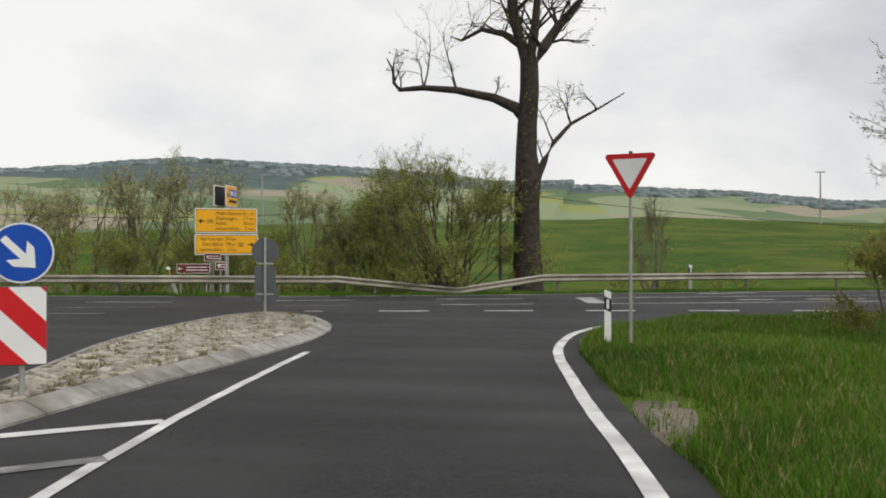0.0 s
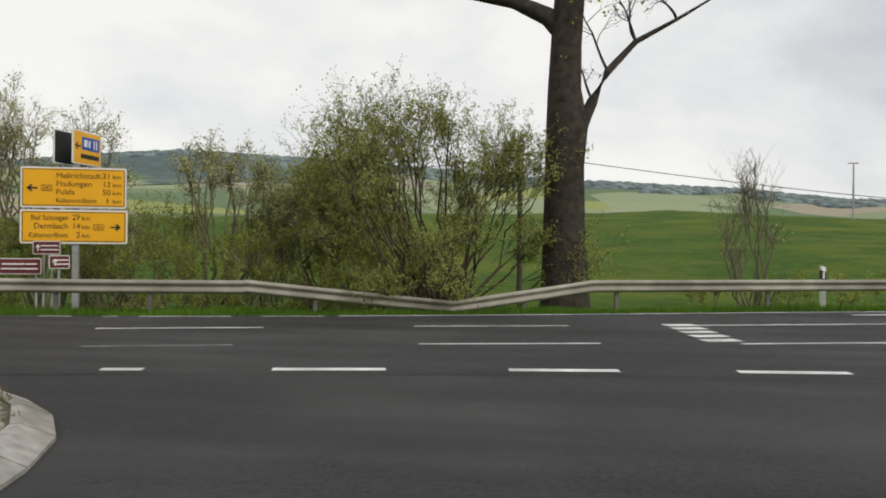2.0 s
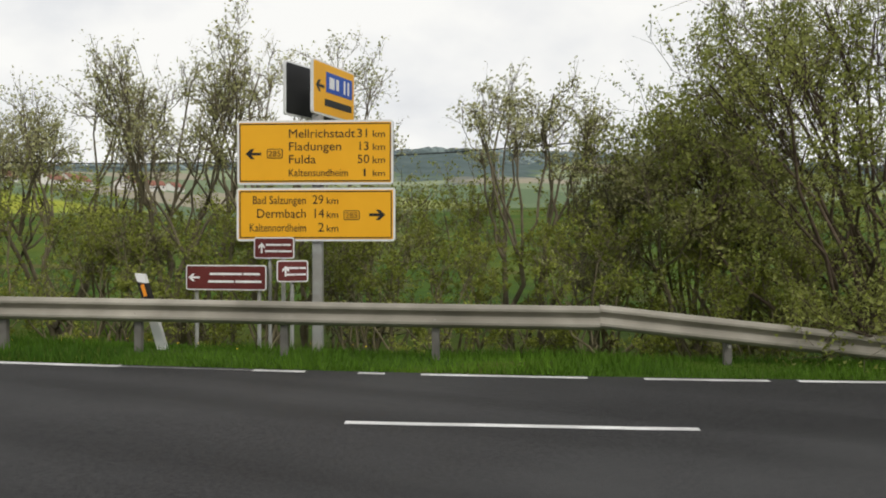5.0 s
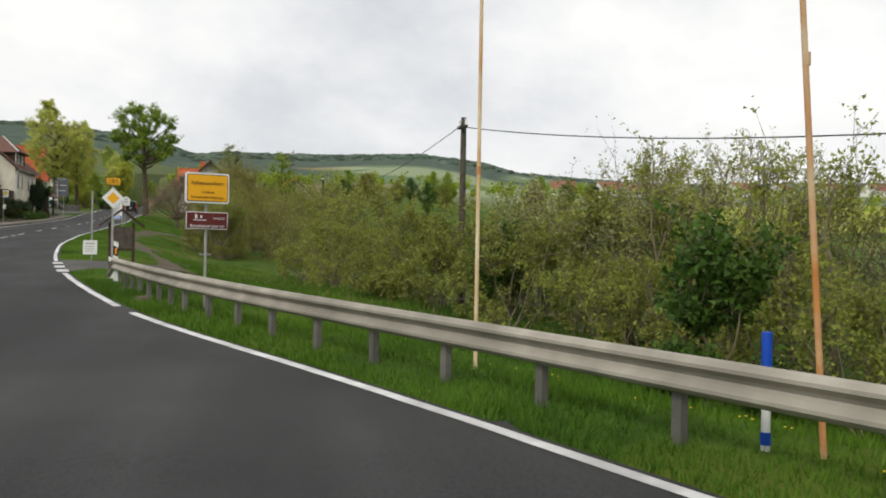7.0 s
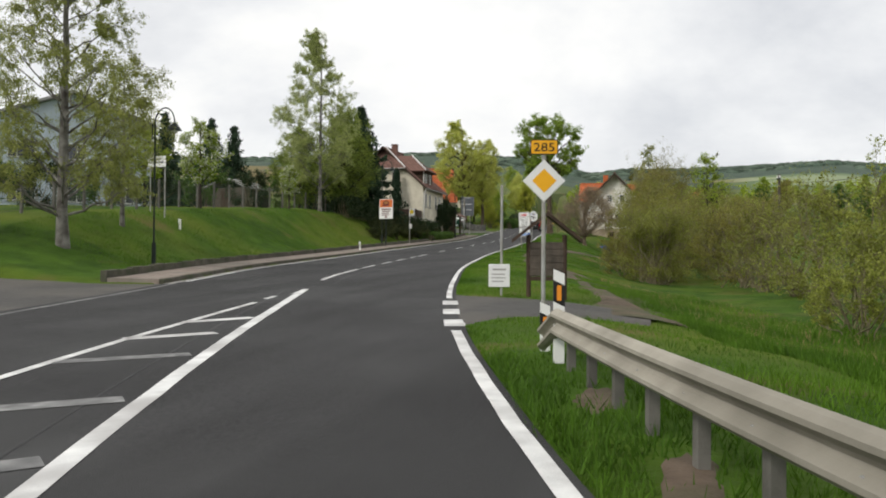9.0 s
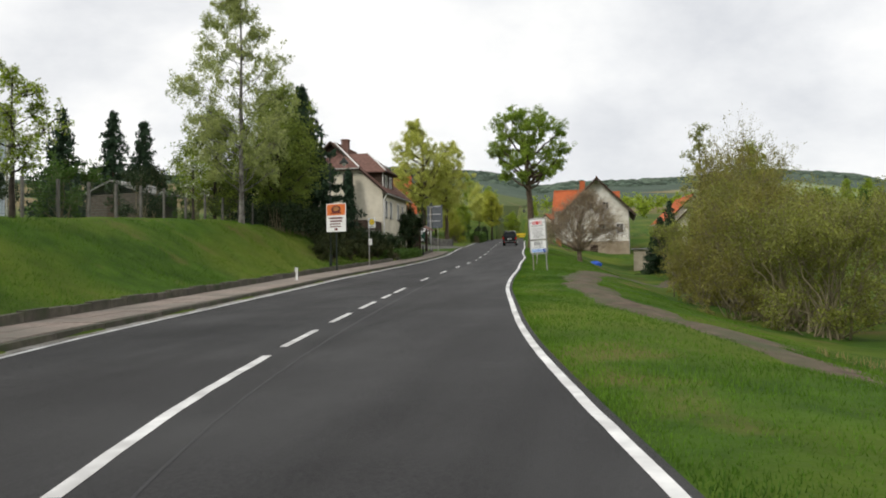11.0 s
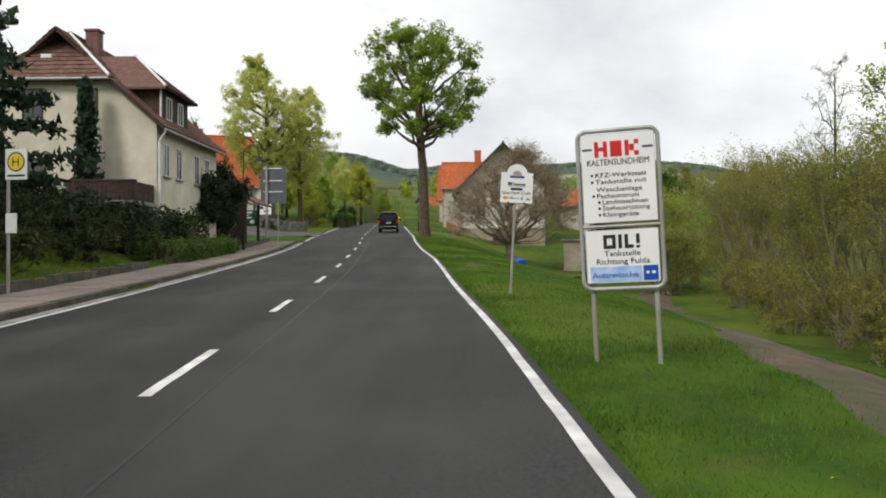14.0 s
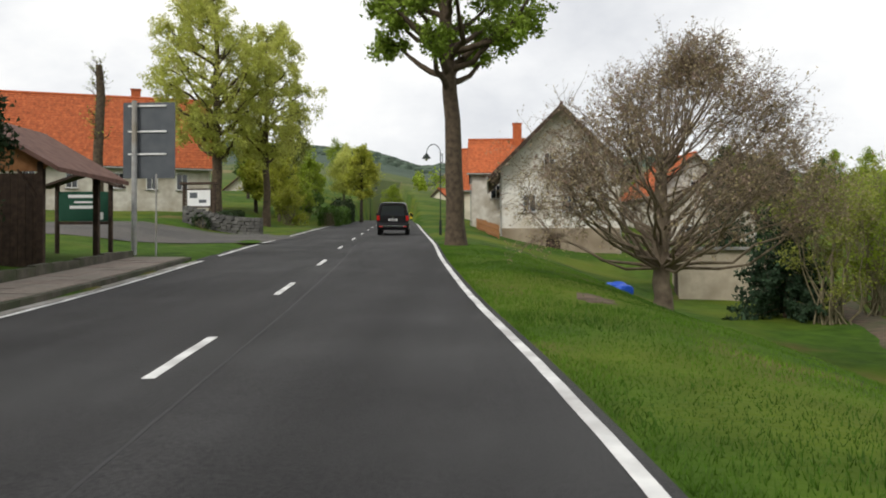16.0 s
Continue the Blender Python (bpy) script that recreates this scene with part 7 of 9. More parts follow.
def panel_board():
    x, y = -165.0, -13.4
    g = h(x, y)
    t = empty("information_board", pose(x, y, g, 0, 0, 85), "information board with a pale map on dark timber posts", "notice board")
    for s in (-1, 1):
        bm = bmesh.new()
        box(bm, s * 1.0 - 0.08, -0.08, -0.3, s * 1.0 + 0.08, 0.08, 2.5, 0.01)
        part("post", bm, "dark_wood", t)
    bm = bmesh.new()
    box(bm, -1.25, -0.15, 2.45, 1.25, 0.15, 2.6, 0.01)
    part("cap", bm, "dark_wood", t)
    bm = bmesh.new()
    box(bm, -0.85, -0.05, 1.0, 0.85, 0.05, 2.2, 0.01)
    b = part("frame", bm, "dark_wood", t)
    bm = bmesh.new()
    box(bm, -0.75, -0.06, 1.1, 0.75, -0.052, 2.1)
    part("map", bm, "sign_white", b)
    bars("picture_bar", "sign_back", b, [(-0.6, 1.6, -0.1, 1.95), (0.0, 1.3, 0.5, 1.5)], -0.06)


panel_board()


def white_notice():
    x, y = -43.4, 15.5
    t = empty("white_notice", pose(x, y, h(x, y), 0, 0, 100), "white paper notice on a board strapped to a thin pole", "notice")
    bm = bmesh.new()
    box(bm, -0.24, -0.02, 0.2, 0.24, 0.02, 0.72, 0.01)
    b = part("board", bm, "sign_white", t)
    bars("lettering_bar", "galv", b, [(-0.15, 0.58, 0.15, 0.62), (-0.17, 0.48, 0.13, 0.505), (-0.17, 0.4, 0.15, 0.42), (-0.17, 0.32, 0.1, 0.34)], -0.02)
    pole(t, 0.05, 0.06, -0.3, 2.5, 0.03)


white_notice()


def street_lamp(x, y, tall, yaw, label="dark iron street lamp with a curved arm and bell shade", foot=None):
    g = h(x, y) if foot is None else foot
    t = empty("street_lamp", pose(x, y, g, 0, 0, yaw), label, "street lamp", "village street lamps")
    bm = bmesh.new()
    cyl(bm, (0, 0, -0.3), (0, 0, 0.9), 0.085, 0.075, n=12)
    cyl(bm, (0, 0, 0.9), (0, 0, tall - 0.7), 0.033, 0.031, n=12)
    part("post", bm, "iron", t)
    cu = []
    for k in range(11):
        a = math.pi * (1 - k / 10)
        cu.append(np.array([0.42 + 0.42 * math.cos(a), 0, tall - 0.7 + 0.55 * math.sin(a)]))
    v, f = tube_mesh([([np.array([0, 0, tall - 1.3])] + cu, [0.03] * 12)], 8)
    quads_object("arm", v, f, "iron", t, True)
    bm = bmesh.new()
    cyl(bm, (0.84, 0, tall - 0.95), (0.84, 0, tall - 0.7), 0.24, 0.06, n=14)
    cyl(bm, (0.84, 0, tall - 1.0), (0.84, 0, tall - 0.95), 0.27, 0.24, n=14)
    shade = part("shade", bm, "iron", t)
    bm = bmesh.new()
    bmesh.ops.create_uvsphere(bm, u_segments=10, v_segments=6, radius=0.12, matrix=Matrix.Translation((0.84, 0, tall - 1.03)))
    part("bulb_glass", bm, "frame_white", shade)
    bm = bmesh.new()
    for z in (tall - 1.25, tall - 0.8):
        cyl(bm, (-0.12, 0, z), (0.0, 0, z), 0.018, n=6)
    cyl(bm, (-0.12, 0, tall - 1.3), (-0.12, 0, tall - 0.7), 0.022, n=8)
    part("scroll", bm, "iron", t)


street_lamp(-52.6, 0.9, 6.0, 85)
street_lamp(-124.6, -4.75, 5.6, 85)
street_lamp(-90.2, -2.56, 6.9, 85)
street_lamp(-163.5, 1.8, 5.6, 270)
street_lamp(-236, -12.2, 5.6, 85)


def far_sign():
    x, y = -62.5, -5.2
    g = h(x, y)
    t = empty("small_signboard", pose(x, y, g, 0, 0, 75), "small white signboard on two thin posts on the lawn", "sign")
    bm = bmesh.new()
    box(bm, -0.6, -0.02, 2.3, 0.6, 0.02, 2.85, 0.01)
    b = part("board", bm, "sign_white", t)
    bars("lettering_bar", "sign_back", b, [(-0.5, 2.66, 0.3, 2.73), (-0.5, 2.5, 0.45, 2.57)], -0.02)
    for s in (-0.5, 0.5):
        pole(t, s, 0.05, -0.3, 2.8, 0.03)


far_sign()


# ---- poles and wires ----
def wood_pole(x, y, tall, arm=0.0, label="dark wooden power pole with a short crossarm"):
    t = empty("power_pole", pose(x, y, h(x, y), 0, 0, 15), label, "power pole", "power poles")
    bm = bmesh.new()
    cyl(bm, (0, 0, -0.4), (0, 0, tall), 0.1, 0.075, n=12)
    part("pole", bm, "grey_wood", t)
    bm = bmesh.new()
    box(bm, -0.1, -0.14, tall - 0.32, 0.36, -0.06, tall - 0.24)
    part("crossarm", bm, "iron", t)
    for px in (-0.05, 0.33):
        bm = bmesh.new()
        cyl(bm, (px, -0.1, tall - 0.24), (px, -0.1, tall - 0.08), 0.035, 0.025, n=8)
        part("insulator", bm, "post_white", t)


WP = ((2.3, 38.4, 4.75), (-32.9, 27.0, 5.15))
wood_pole(2.3, 38.4, 4.75 - h(2.3, 38.4))
wood_pole(-32.9, 27.0, 5.2 - h(-32.9, 27.0))
wood_pole(62, 56, 5.5)
wood_pole(-82, 26, 6.5)


def wire(a, b, sag):
    pts = [np.array(a) * (1 - t) + np.array(b) * t - np.array([0, 0, 4 * sag * t * (1 - t)]) for t in np.linspace(0, 1, 25)]
    v, f = tube_mesh([(pts, [0.014] * 25)], 4)
    tagged(quads_object("overhead_wire", v, f, "wire"), "thin black overhead wire between wooden poles", "wire", "overhead wires")


wire((2.3, 38.3, 4.4), (-32.9, 26.9, 4.95), 1.5)
wire((2.3, 38.3, 4.5), (62, 56, h(62, 56) + 5.2), 2.0)
wire((-32.9, 26.9, 4.95), (-82, 26, h(-82, 26) + 6.2), 1.0)


def mast(x, y, tall, label):
    t = empty("mast", pose(x, y, h(x, y)), label, "mast")
    bm = bmesh.new()
    cyl(bm, (0, 0, -0.5), (0, 0, tall), 0.22, 0.12, n=10)
    part("pole", bm, "galv", t)
    bm = bmesh.new()
    box(bm, -0.9, -0.1, tall - 0.2, 0.9, 0.1, tall)
    part("crossarm", bm, "galv", t)


mast(51, 179, 17.2 - h(51, 179), "slim far mast with a short crossarm in the field")
mast(-60, 170, 10.5, "slim far mast with a short crossarm behind the shrubs")


def rusty_pole(x, y, tall, lean_x, lean_y, mat, label):
    g = h(x, y)
    t = empty("flag_pole", pose(x, y, g), label, "pole", "tall rusty poles")
    bm = bmesh.new()
    cyl(bm, (0, 0, -0.4), (lean_x, lean_y, tall), 0.027, 0.023, n=12)
    part("pole", bm, mat, t)
    for k in (0.52,):
        bm = bmesh.new()
        cyl(bm, (lean_x * k, lean_y * k, tall * k - 0.05), (lean_x * k, lean_y * k, tall * k + 0.05), 0.029, n=12)
        part("collar", bm, "rust", t)


rusty_pole(-15.55, 26.15, 5.9, -0.12, -0.36, "rust", "tall leaning rust-streaked orange pole behind the guardrail")
rusty_pole(-20.15, 24.45, 4.75, 0.0, 0.0, "pale_pole", "tall pale flaking pole with rust patches behind the guardrail")
t = empty("hydrant_marker", pose(-15.75, 25.75, 0.0, 0, 0, 30), "blue and white hydrant marker post behind the guardrail", "marker post")
bm = bmesh.new()
cyl(bm, (0, 0, -0.2), (0, 0, 0.95), 0.035, n=10)
part("post", bm, "post_white", t)
for z0, z1 in ((0.62, 1.0), (0.12, 0.22)):
    bm = bmesh.new()
    cyl(bm, (0, 0, z0), (0, 0, z1), 0.042, n=10)
    part("blue_band", bm, "blue_plastic", t)
for x, y, hh in ((-79.8, -0.7, 0.55), (-86.5, 15.5, 1.3), (-62, -3.6, 0.5)):
    t = empty("small_post", pose(x, y, h(x, y)), "small white plastic marker post in the grass", "post")
    bm = bmesh.new()
    cyl(bm, (0, 0, -0.15), (0, 0, hh), 0.05 if hh < 1 else 0.025, n=10)
    part("post", bm, "post_white" if hh < 1 else "grey_wood", t)
    bm = bmesh.new()
    box(bm, -0.09, -0.06, hh - 0.2, 0.09, -0.04, hh, 0.005)
    part("plate", bm, "sign_white", t)


# ---- timber shelter, fences, walls ----
def shelter():
    x, y = -132.6, -6.75
    g = h(x, y)
    t = empty("bus_shelter", pose(x, y, g, 0, 0, 90), "dark brown timber bus shelter with a warm wooden gable", "shelter")
    wv, ln, ev, ap = 3.6, 3.2, 2.75, 4.0
    for sx in (-wv, 0.0):
        for yy in (0.0, ln):
            bm = bmesh.new()
            box(bm, sx - 0.08, yy - 0.08, -0.3, sx + 0.08, yy + 0.08, ev, 0.01)
            part("post", bm, "dark_wood", t)
    for k in range(18):
        bm = bmesh.new()
        box(bm, -wv + 0.2 * k, -0.02, 0.05, -wv + 0.2 * k + 0.19, 0.02, ev - 0.3)
        part("board", bm, "dark_wood", t)
    for k in range(16):
        bm = bmesh.new()
        box(bm, -wv - 0.02, 0.2 * k, 0.05, -wv + 0.02, 0.2 * k + 0.19, ev - 0.1)
        part("board", bm, "dark_wood", t)
    part("gable", prism(bmesh.new(), [(-wv, ev - 0.25), (0.0, ev - 0.25), (0.35, ev), (-wv / 2, ap - 0.1), (-wv - 0.3, ev)], -0.06, -0.02), "warm_wood", t)
    c = -wv / 2
    for s in (-1, 1):
        part("roof", prism(bmesh.new(), [(c, ap), (c + s * (wv / 2 + 0.75), ev - 0.2), (c + s * (wv / 2 + 0.75), ev - 0.32), (c, ap - 0.12)], -0.6, ln + 0.5), "roof_brown", t)
    bm = bmesh.new()
    cyl(bm, (0.0, -0.02, 1.7), (-0.6, -0.02, ev - 0.2), 0.05, n=6)
    part("brace", bm, "dark_wood", t)


shelter()


def post_fence():
    t = empty("fence", pose(0, 0, 0), "green wire fence on weathered grey posts along the bank top", "fence", kind="structure")
    xs = np.arange(-52.0, -106, -2.6)
    pts = []
    for x in xs:
        y = float(along(SOUTH, x)) - 10.2
        g = h(x, y)
        bm = bmesh.new()
        box(bm, x - 0.055, y - 0.055, g - 0.3, x + 0.055, y + 0.055, g + 1.6, 0.012)
        part("post", bm, "old_post", t)
        pts.append(np.array([x, y, g]))
    out = []
    for a, b in zip(pts, pts[1:]):
        for k in range(12):
            z = np.array([0, 0, 0.15 + 0.13 * k])
            out.append(([a + z, b + z], [0.006, 0.006]))
        for s in np.linspace(0, 1, 15)[1:-1]:
            q = a + (b - a) * s
            out.append(([q + np.array([0, 0, 0.1]), q + np.array([0, 0, 1.6])], [0.005, 0.005]))
    v, f = tube_mesh(out, 3)
    quads_object("wire_mesh", v, f, "mesh_green", t)["kind"] = "stuff"


post_fence()


def garden_shed():
    x, y = -96.5, -19.5
    t = empty("garden_shed", pose(x, y, h(x, y), 0, 0, 78), "low garden shed with a pale grey sheet roof", "shed")
    bm = bmesh.new()
    box(bm, -2.4, 0, -0.4, 2.4, 3.4, 2.1, 0.01)
    part("wall", bm, "grey_wood", t)
    for s in (-1, 1):
        part("roof", prism(bmesh.new(), [(s * 2.8, 1.95), (0, 2.9), (0, 3.0), (s * 2.8, 2.05)], -0.3, 3.7), "concrete", t)
    bm = bmesh.new()
    box(bm, -0.5, -0.04, 0, 0.45, -0.002, 1.95)
    part("door", bm, "dark_wood", t)


garden_shed()


def stone_wall(a, b, tall, label):
    a, b = np.array(a), np.array(b)
    ln = float(np.hypot(*(b - a)))
    yaw = math.degrees(math.atan2(b[1] - a[1], b[0] - a[0]))
    t = empty("garden_wall", pose(a[0], a[1], 0, 0, 0, yaw), label, "wall", kind="structure")
    rng = random.Random(9)
    zs = [h(*(a + (b - a) * q)) for q in np.linspace(0, 1, 12)]
    z = -0.1
    while z < tall - 0.05:
        x, hh = 0.0, rng.uniform(0.18, 0.28)
        while x < ln:
            w = rng.uniform(0.3, 0.62)
            g = float(np.interp(x / ln, np.linspace(0, 1, 12), zs))
            bm = bmesh.new()
            box(bm, x + 0.01, rng.uniform(-0.03, 0.02), g + z + 0.01, min(x + w, ln) - 0.01, 0.4, g + z + hh, 0.025)
            part("stone", bm, "stone_wall", t)
            x += w
        z += hh


stone_wall((-163.6, -14.0), (-162.2, -8.8), 0.85, "low dry-stone garden wall of dark field stones")


def picket(a, b, tall, mat, label):
    a, b = np.array(a), np.array(b)
    ln = float(np.hypot(*(b - a)))
    yaw = math.degrees(math.atan2(b[1] - a[1], b[0] - a[0]))
    t = empty("picket_fence", pose(a[0], a[1], 0, 0, 0, yaw), label, "fence", kind="structure")
    for x in np.arange(0, ln, 0.16):
        g = h(*(a + (b - a) * x / ln))
        bm = bmesh.new()
        box(bm, x, -0.015, g + 0.08, x + 0.1, 0.015, g + tall)
        part("slat", bm, mat, t)
    for zz in (0.3, tall - 0.25):
        bm = bmesh.new()
        g0, g1 = h(*a), h(*b)
        cyl(bm, (0, 0.04, g0 + zz), (ln, 0.04, g1 + zz), 0.035, n=6)
        part("rail", bm, mat, t)


picket((-172, 5.4), (-190, 3.6), 1.0, "warm_wood", "brown timber fence along the front garden")
picket((-50.5, -5.0), (-48.0, -2.6), 1.5, "frame_white", "pale metal gate of vertical bars beside the lane")

# the gravel track below the road
TRACK = [(-40.4, 18.7), (-42.5, 18.6), (-46.5, 18.2), (-54, 17.1), (-60, 15.5), (-67, 13.2), (-74, 12.0), (-82, 11.2), (-90, 11.5), (-100, 13.2), (-112, 15.2), (-125, 17.0), (-138, 18.8), (-164, 24.5)]
tp = np.array(TRACK, float)
tseg = np.r_[0, np.cumsum(np.hypot(*np.diff(tp, axis=0).T))]
tq = np.stack([np.interp(np.arange(0, tseg[-1], 0.5), tseg, tp[:, c]) for c in (0, 1)], -1)
for _ in range(20):
    tq[1:-1] = (tq[:-2] + 2 * tq[1:-1] + tq[2:]) / 4
td = np.gradient(tq, axis=0)
td /= np.hypot(*td.T)[:, None]
tn = np.stack([-td[:, 1], td[:, 0]], -1)
offs = np.linspace(-1.0, 1.0, 9)
tw = (1 + 0.16 * np.sin(np.arange(len(tq)) * 0.37) + 0.1 * np.sin(np.arange(len(tq)) * 0.93 + 1))[None]
TX = tq[:, 0][None] + offs[:, None] * tn[:, 0][None] * tw
TY = tq[:, 1][None] + offs[:, None] * tn[:, 1][None] * tw
tagged(grid_mesh("gravel_track", TX, TY, height(TX, TY) + 0.05 - 0.11 * np.abs(offs)[:, None] ** 6 + 0.015 * np.cos(offs * 4)[:, None], "dirt"), "worn gravel track with grassy edges", "track", kind="structure")

t = empty("tarpaulin", pose(-152, 10.6, h(-152, 10.6)), "small heap under a bright blue tarpaulin on the grass", "tarpaulin")
bm = bmesh.new()
bmesh.ops.create_icosphere(bm, subdivisions=3, radius=1.0, matrix=Matrix.Diagonal((0.55, 0.75, 0.42, 1)))
for vv in bm.verts:
    vv.co += vv.co * 0.12 * math.sin(vv.co.x * 13 + vv.co.y * 9)
part("sheet", bm, "blue_plastic", t)
t = empty("barrier", pose(-262, -9.5, float(road_z(-262)), 0, 0, 90), "yellow road works barrier on the far road", "barrier")
for z in (0.3, 0.85):
    bm = bmesh.new()
    box(bm, -1.6, -0.05, z, 1.6, 0.05, z + 0.4, 0.02)
    part("board", bm, "barrier", t)
for s in (-1.3, 1.3):
    bm = bmesh.new()
    box(bm, s - 0.06, -0.3, 0, s + 0.06, 0.3, 1.3, 0.01)
    part("stand", bm, "galv", t)


# ---- far village in the valley ----
def far_house(x, y, length, width, tall, yaw, wall, roof):
    g = h(x, y)
    t = empty("far_house", pose(x, y, g, 0, 0, yaw), "far pale house with a reddish tiled roof in the valley", "house", "far village houses")
    bm = prism(bmesh.new(), [(-width / 2, -2), (width / 2, -2), (width / 2, tall * 0.62), (0, tall * 0.62 + width * 0.36), (-width / 2, tall * 0.62)], -length / 2, length / 2)
    part("wall", bm, wall, t)
    for s in (-1, 1):
        z0 = tall * 0.62 - 0.2
        bm = prism(bmesh.new(), [(s * (width / 2 + 0.4), z0), (0, z0 + width * 0.36 + 0.35), (0, z0 + width * 0.36 + 0.6), (s * (width / 2 + 0.4), z0 + 0.25)], -length / 2 - 0.4, length / 2 + 0.4)
        part("roof", bm, roof, t)
    n = max(2, int(length / 3.4))
    for s in (-1, 1):
        for k in range(n):
            bm = bmesh.new()
            yy = -length / 2 + length * (k + 0.5) / n
            box(bm, s * width / 2 - 0.06, yy - 0.6, tall * 0.22, s * width / 2 + 0.06, yy + 0.6, tall * 0.46)
            part("window", bm, "glass", t)
    bm = bmesh.new()
    box(bm, 0.3, length * 0.2, tall * 0.62 + width * 0.2, 1.1, length * 0.2 + 0.8, tall * 0.62 + width * 0.36 + 1.2)
    part("chimney", bm, "far_roof", t)


FAR = ((-425, 162, 12, 9, 6), (-402, 178, 15, 9, 6), (-430, 205, 12, 9, 5), (-440, 232, 13, 9, 5), (-431, 262, 20, 11, 5), (-445, 292, 12, 9, 5),
       (-452, 322, 16, 9, 5), (-440, 348, 22, 10, 5), (-455, 380, 20, 9, 5), (-448, 410, 24, 10, 5), (-462, 440, 30, 11, 5), (-440, 470, 38, 12, 6), (-470, 520, 14, 9, 5), (-488, 561, 16, 10, 5))
for k, (x, y, ln, wd, tall) in enumerate(FAR):
    far_house(x, y, ln, wd, tall, (-20, 12, -35, 60, -15, 25)[k % 6] if ln < 20 else 22, "far_wall", "far_roof")


# ---- woods on the far ridges ----
def far_woods():
    """Small uneven crowns over the wooded slopes, in one mesh."""
    rng = np.random.default_rng(77)
    n = 13000
    a = np.radians(rng.uniform(60, 215, n))
    r = 1500 - 520 * rng.random(n) ** 1.6
    x, y = -60 + r * np.cos(a), 15 + r * np.sin(a)
    patch = np.sin(a * 31) + np.sin(a * 13 + r * 0.012) + 0.7 * np.sin(a * 71 + r * 0.02)
    deg = np.degrees(a)
    west = np.interp(deg, (60, 90, 105, 125, 150, 170, 215), (1.6, 1.3, 0.2, 0.4, 0.8, 2.0, 2.0))
    ok = patch + west + (r - 1390) * 0.02 > 0.0
    x, y, m = x[ok], y[ok], int(ok.sum())
    z = height(x, y) - 1
    t, w = rng.uniform(3, 6, m), rng.uniform(6, 11, m)
    k = 4
    ang = np.arange(k) * 2 * np.pi / k + rng.random((m, 1)) * 6
    vs = []
    for f, s in ((-2.2, 0.9), (0.45, 1.0), (0.8, 0.66), (1.0, 0.15)):
        rr = w[:, None] * s * rng.uniform(0.75, 1.2, (m, k))
        vs.append(np.stack([x[:, None] + rr * np.cos(ang), y[:, None] + rr * np.sin(ang), z[:, None] + t[:, None] * f + 0 * rr], -1))
    v = np.stack(vs, 1)
    b = np.arange(m)[:, None, None] * 4 * k
    i, j = np.meshgrid(np.arange(3), np.arange(k), indexing="ij")
    q = (j + 1) % k
    f = np.stack([b + i * k + j, b + i * k + q, b + (i + 1) * k + q, b + (i + 1) * k + j], -1)
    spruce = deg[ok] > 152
    # the ridge crowns carry painted haze; the hill spruces keep plain dark green
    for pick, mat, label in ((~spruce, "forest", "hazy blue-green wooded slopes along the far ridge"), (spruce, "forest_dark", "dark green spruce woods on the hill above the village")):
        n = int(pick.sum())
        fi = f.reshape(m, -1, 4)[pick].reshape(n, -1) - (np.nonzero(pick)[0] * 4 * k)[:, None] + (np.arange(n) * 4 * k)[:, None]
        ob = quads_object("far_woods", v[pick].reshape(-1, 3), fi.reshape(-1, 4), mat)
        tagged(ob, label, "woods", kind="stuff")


far_woods()


def valley_trees():
    """Leafy crowns between and before the far houses, in one mesh of small clumps."""
    rng = np.random.default_rng(78)
    m, per = 190, 90
    a = np.radians(rng.uniform(128, 186, m))
    r = rng.uniform(255, 420, m)
    x, y = -60 + r * np.cos(a), 15 + r * np.sin(a)
    ok = (np.hypot(x + 215, y - 5) > 60) & ((y > 30) | (x < -300))
    x, y = x[ok], y[ok]
    z = height(x, y)
    t = rng.uniform(3.5, 8.5, len(x))
    s = rng.normal(0, 1, (len(x), per, 3))
    s /= np.linalg.norm(s, axis=2, keepdims=True)
    s *= rng.random((len(x), per, 1)) ** 0.4
    lump = 0.8 + 0.3 * np.sin(s[..., :1] * 5 + x[:, None, None]) * np.sin(s[..., 1:2] * 4)
    p = np.stack([x[:, None] + s[..., 0] * t[:, None] * 0.36 * lump[..., 0], y[:, None] + s[..., 1] * t[:, None] * 0.36 * lump[..., 0], z[:, None] + t[:, None] * (0.5 + 0.5 * s[..., 2] * lump[..., 0])], -1).reshape(-1, 3)
    v, f = leaves(rng, p, len(p), 0.55, 0.15)
    tagged(quads_object("valley_trees", v, f, "leaf_spring"), "scattered green trees in the valley before the far houses", "trees", kind="stuff")


valley_trees()


# ---- trees and bushes in their places ----
def on(x, y):
    return (x, y, h(x, y))


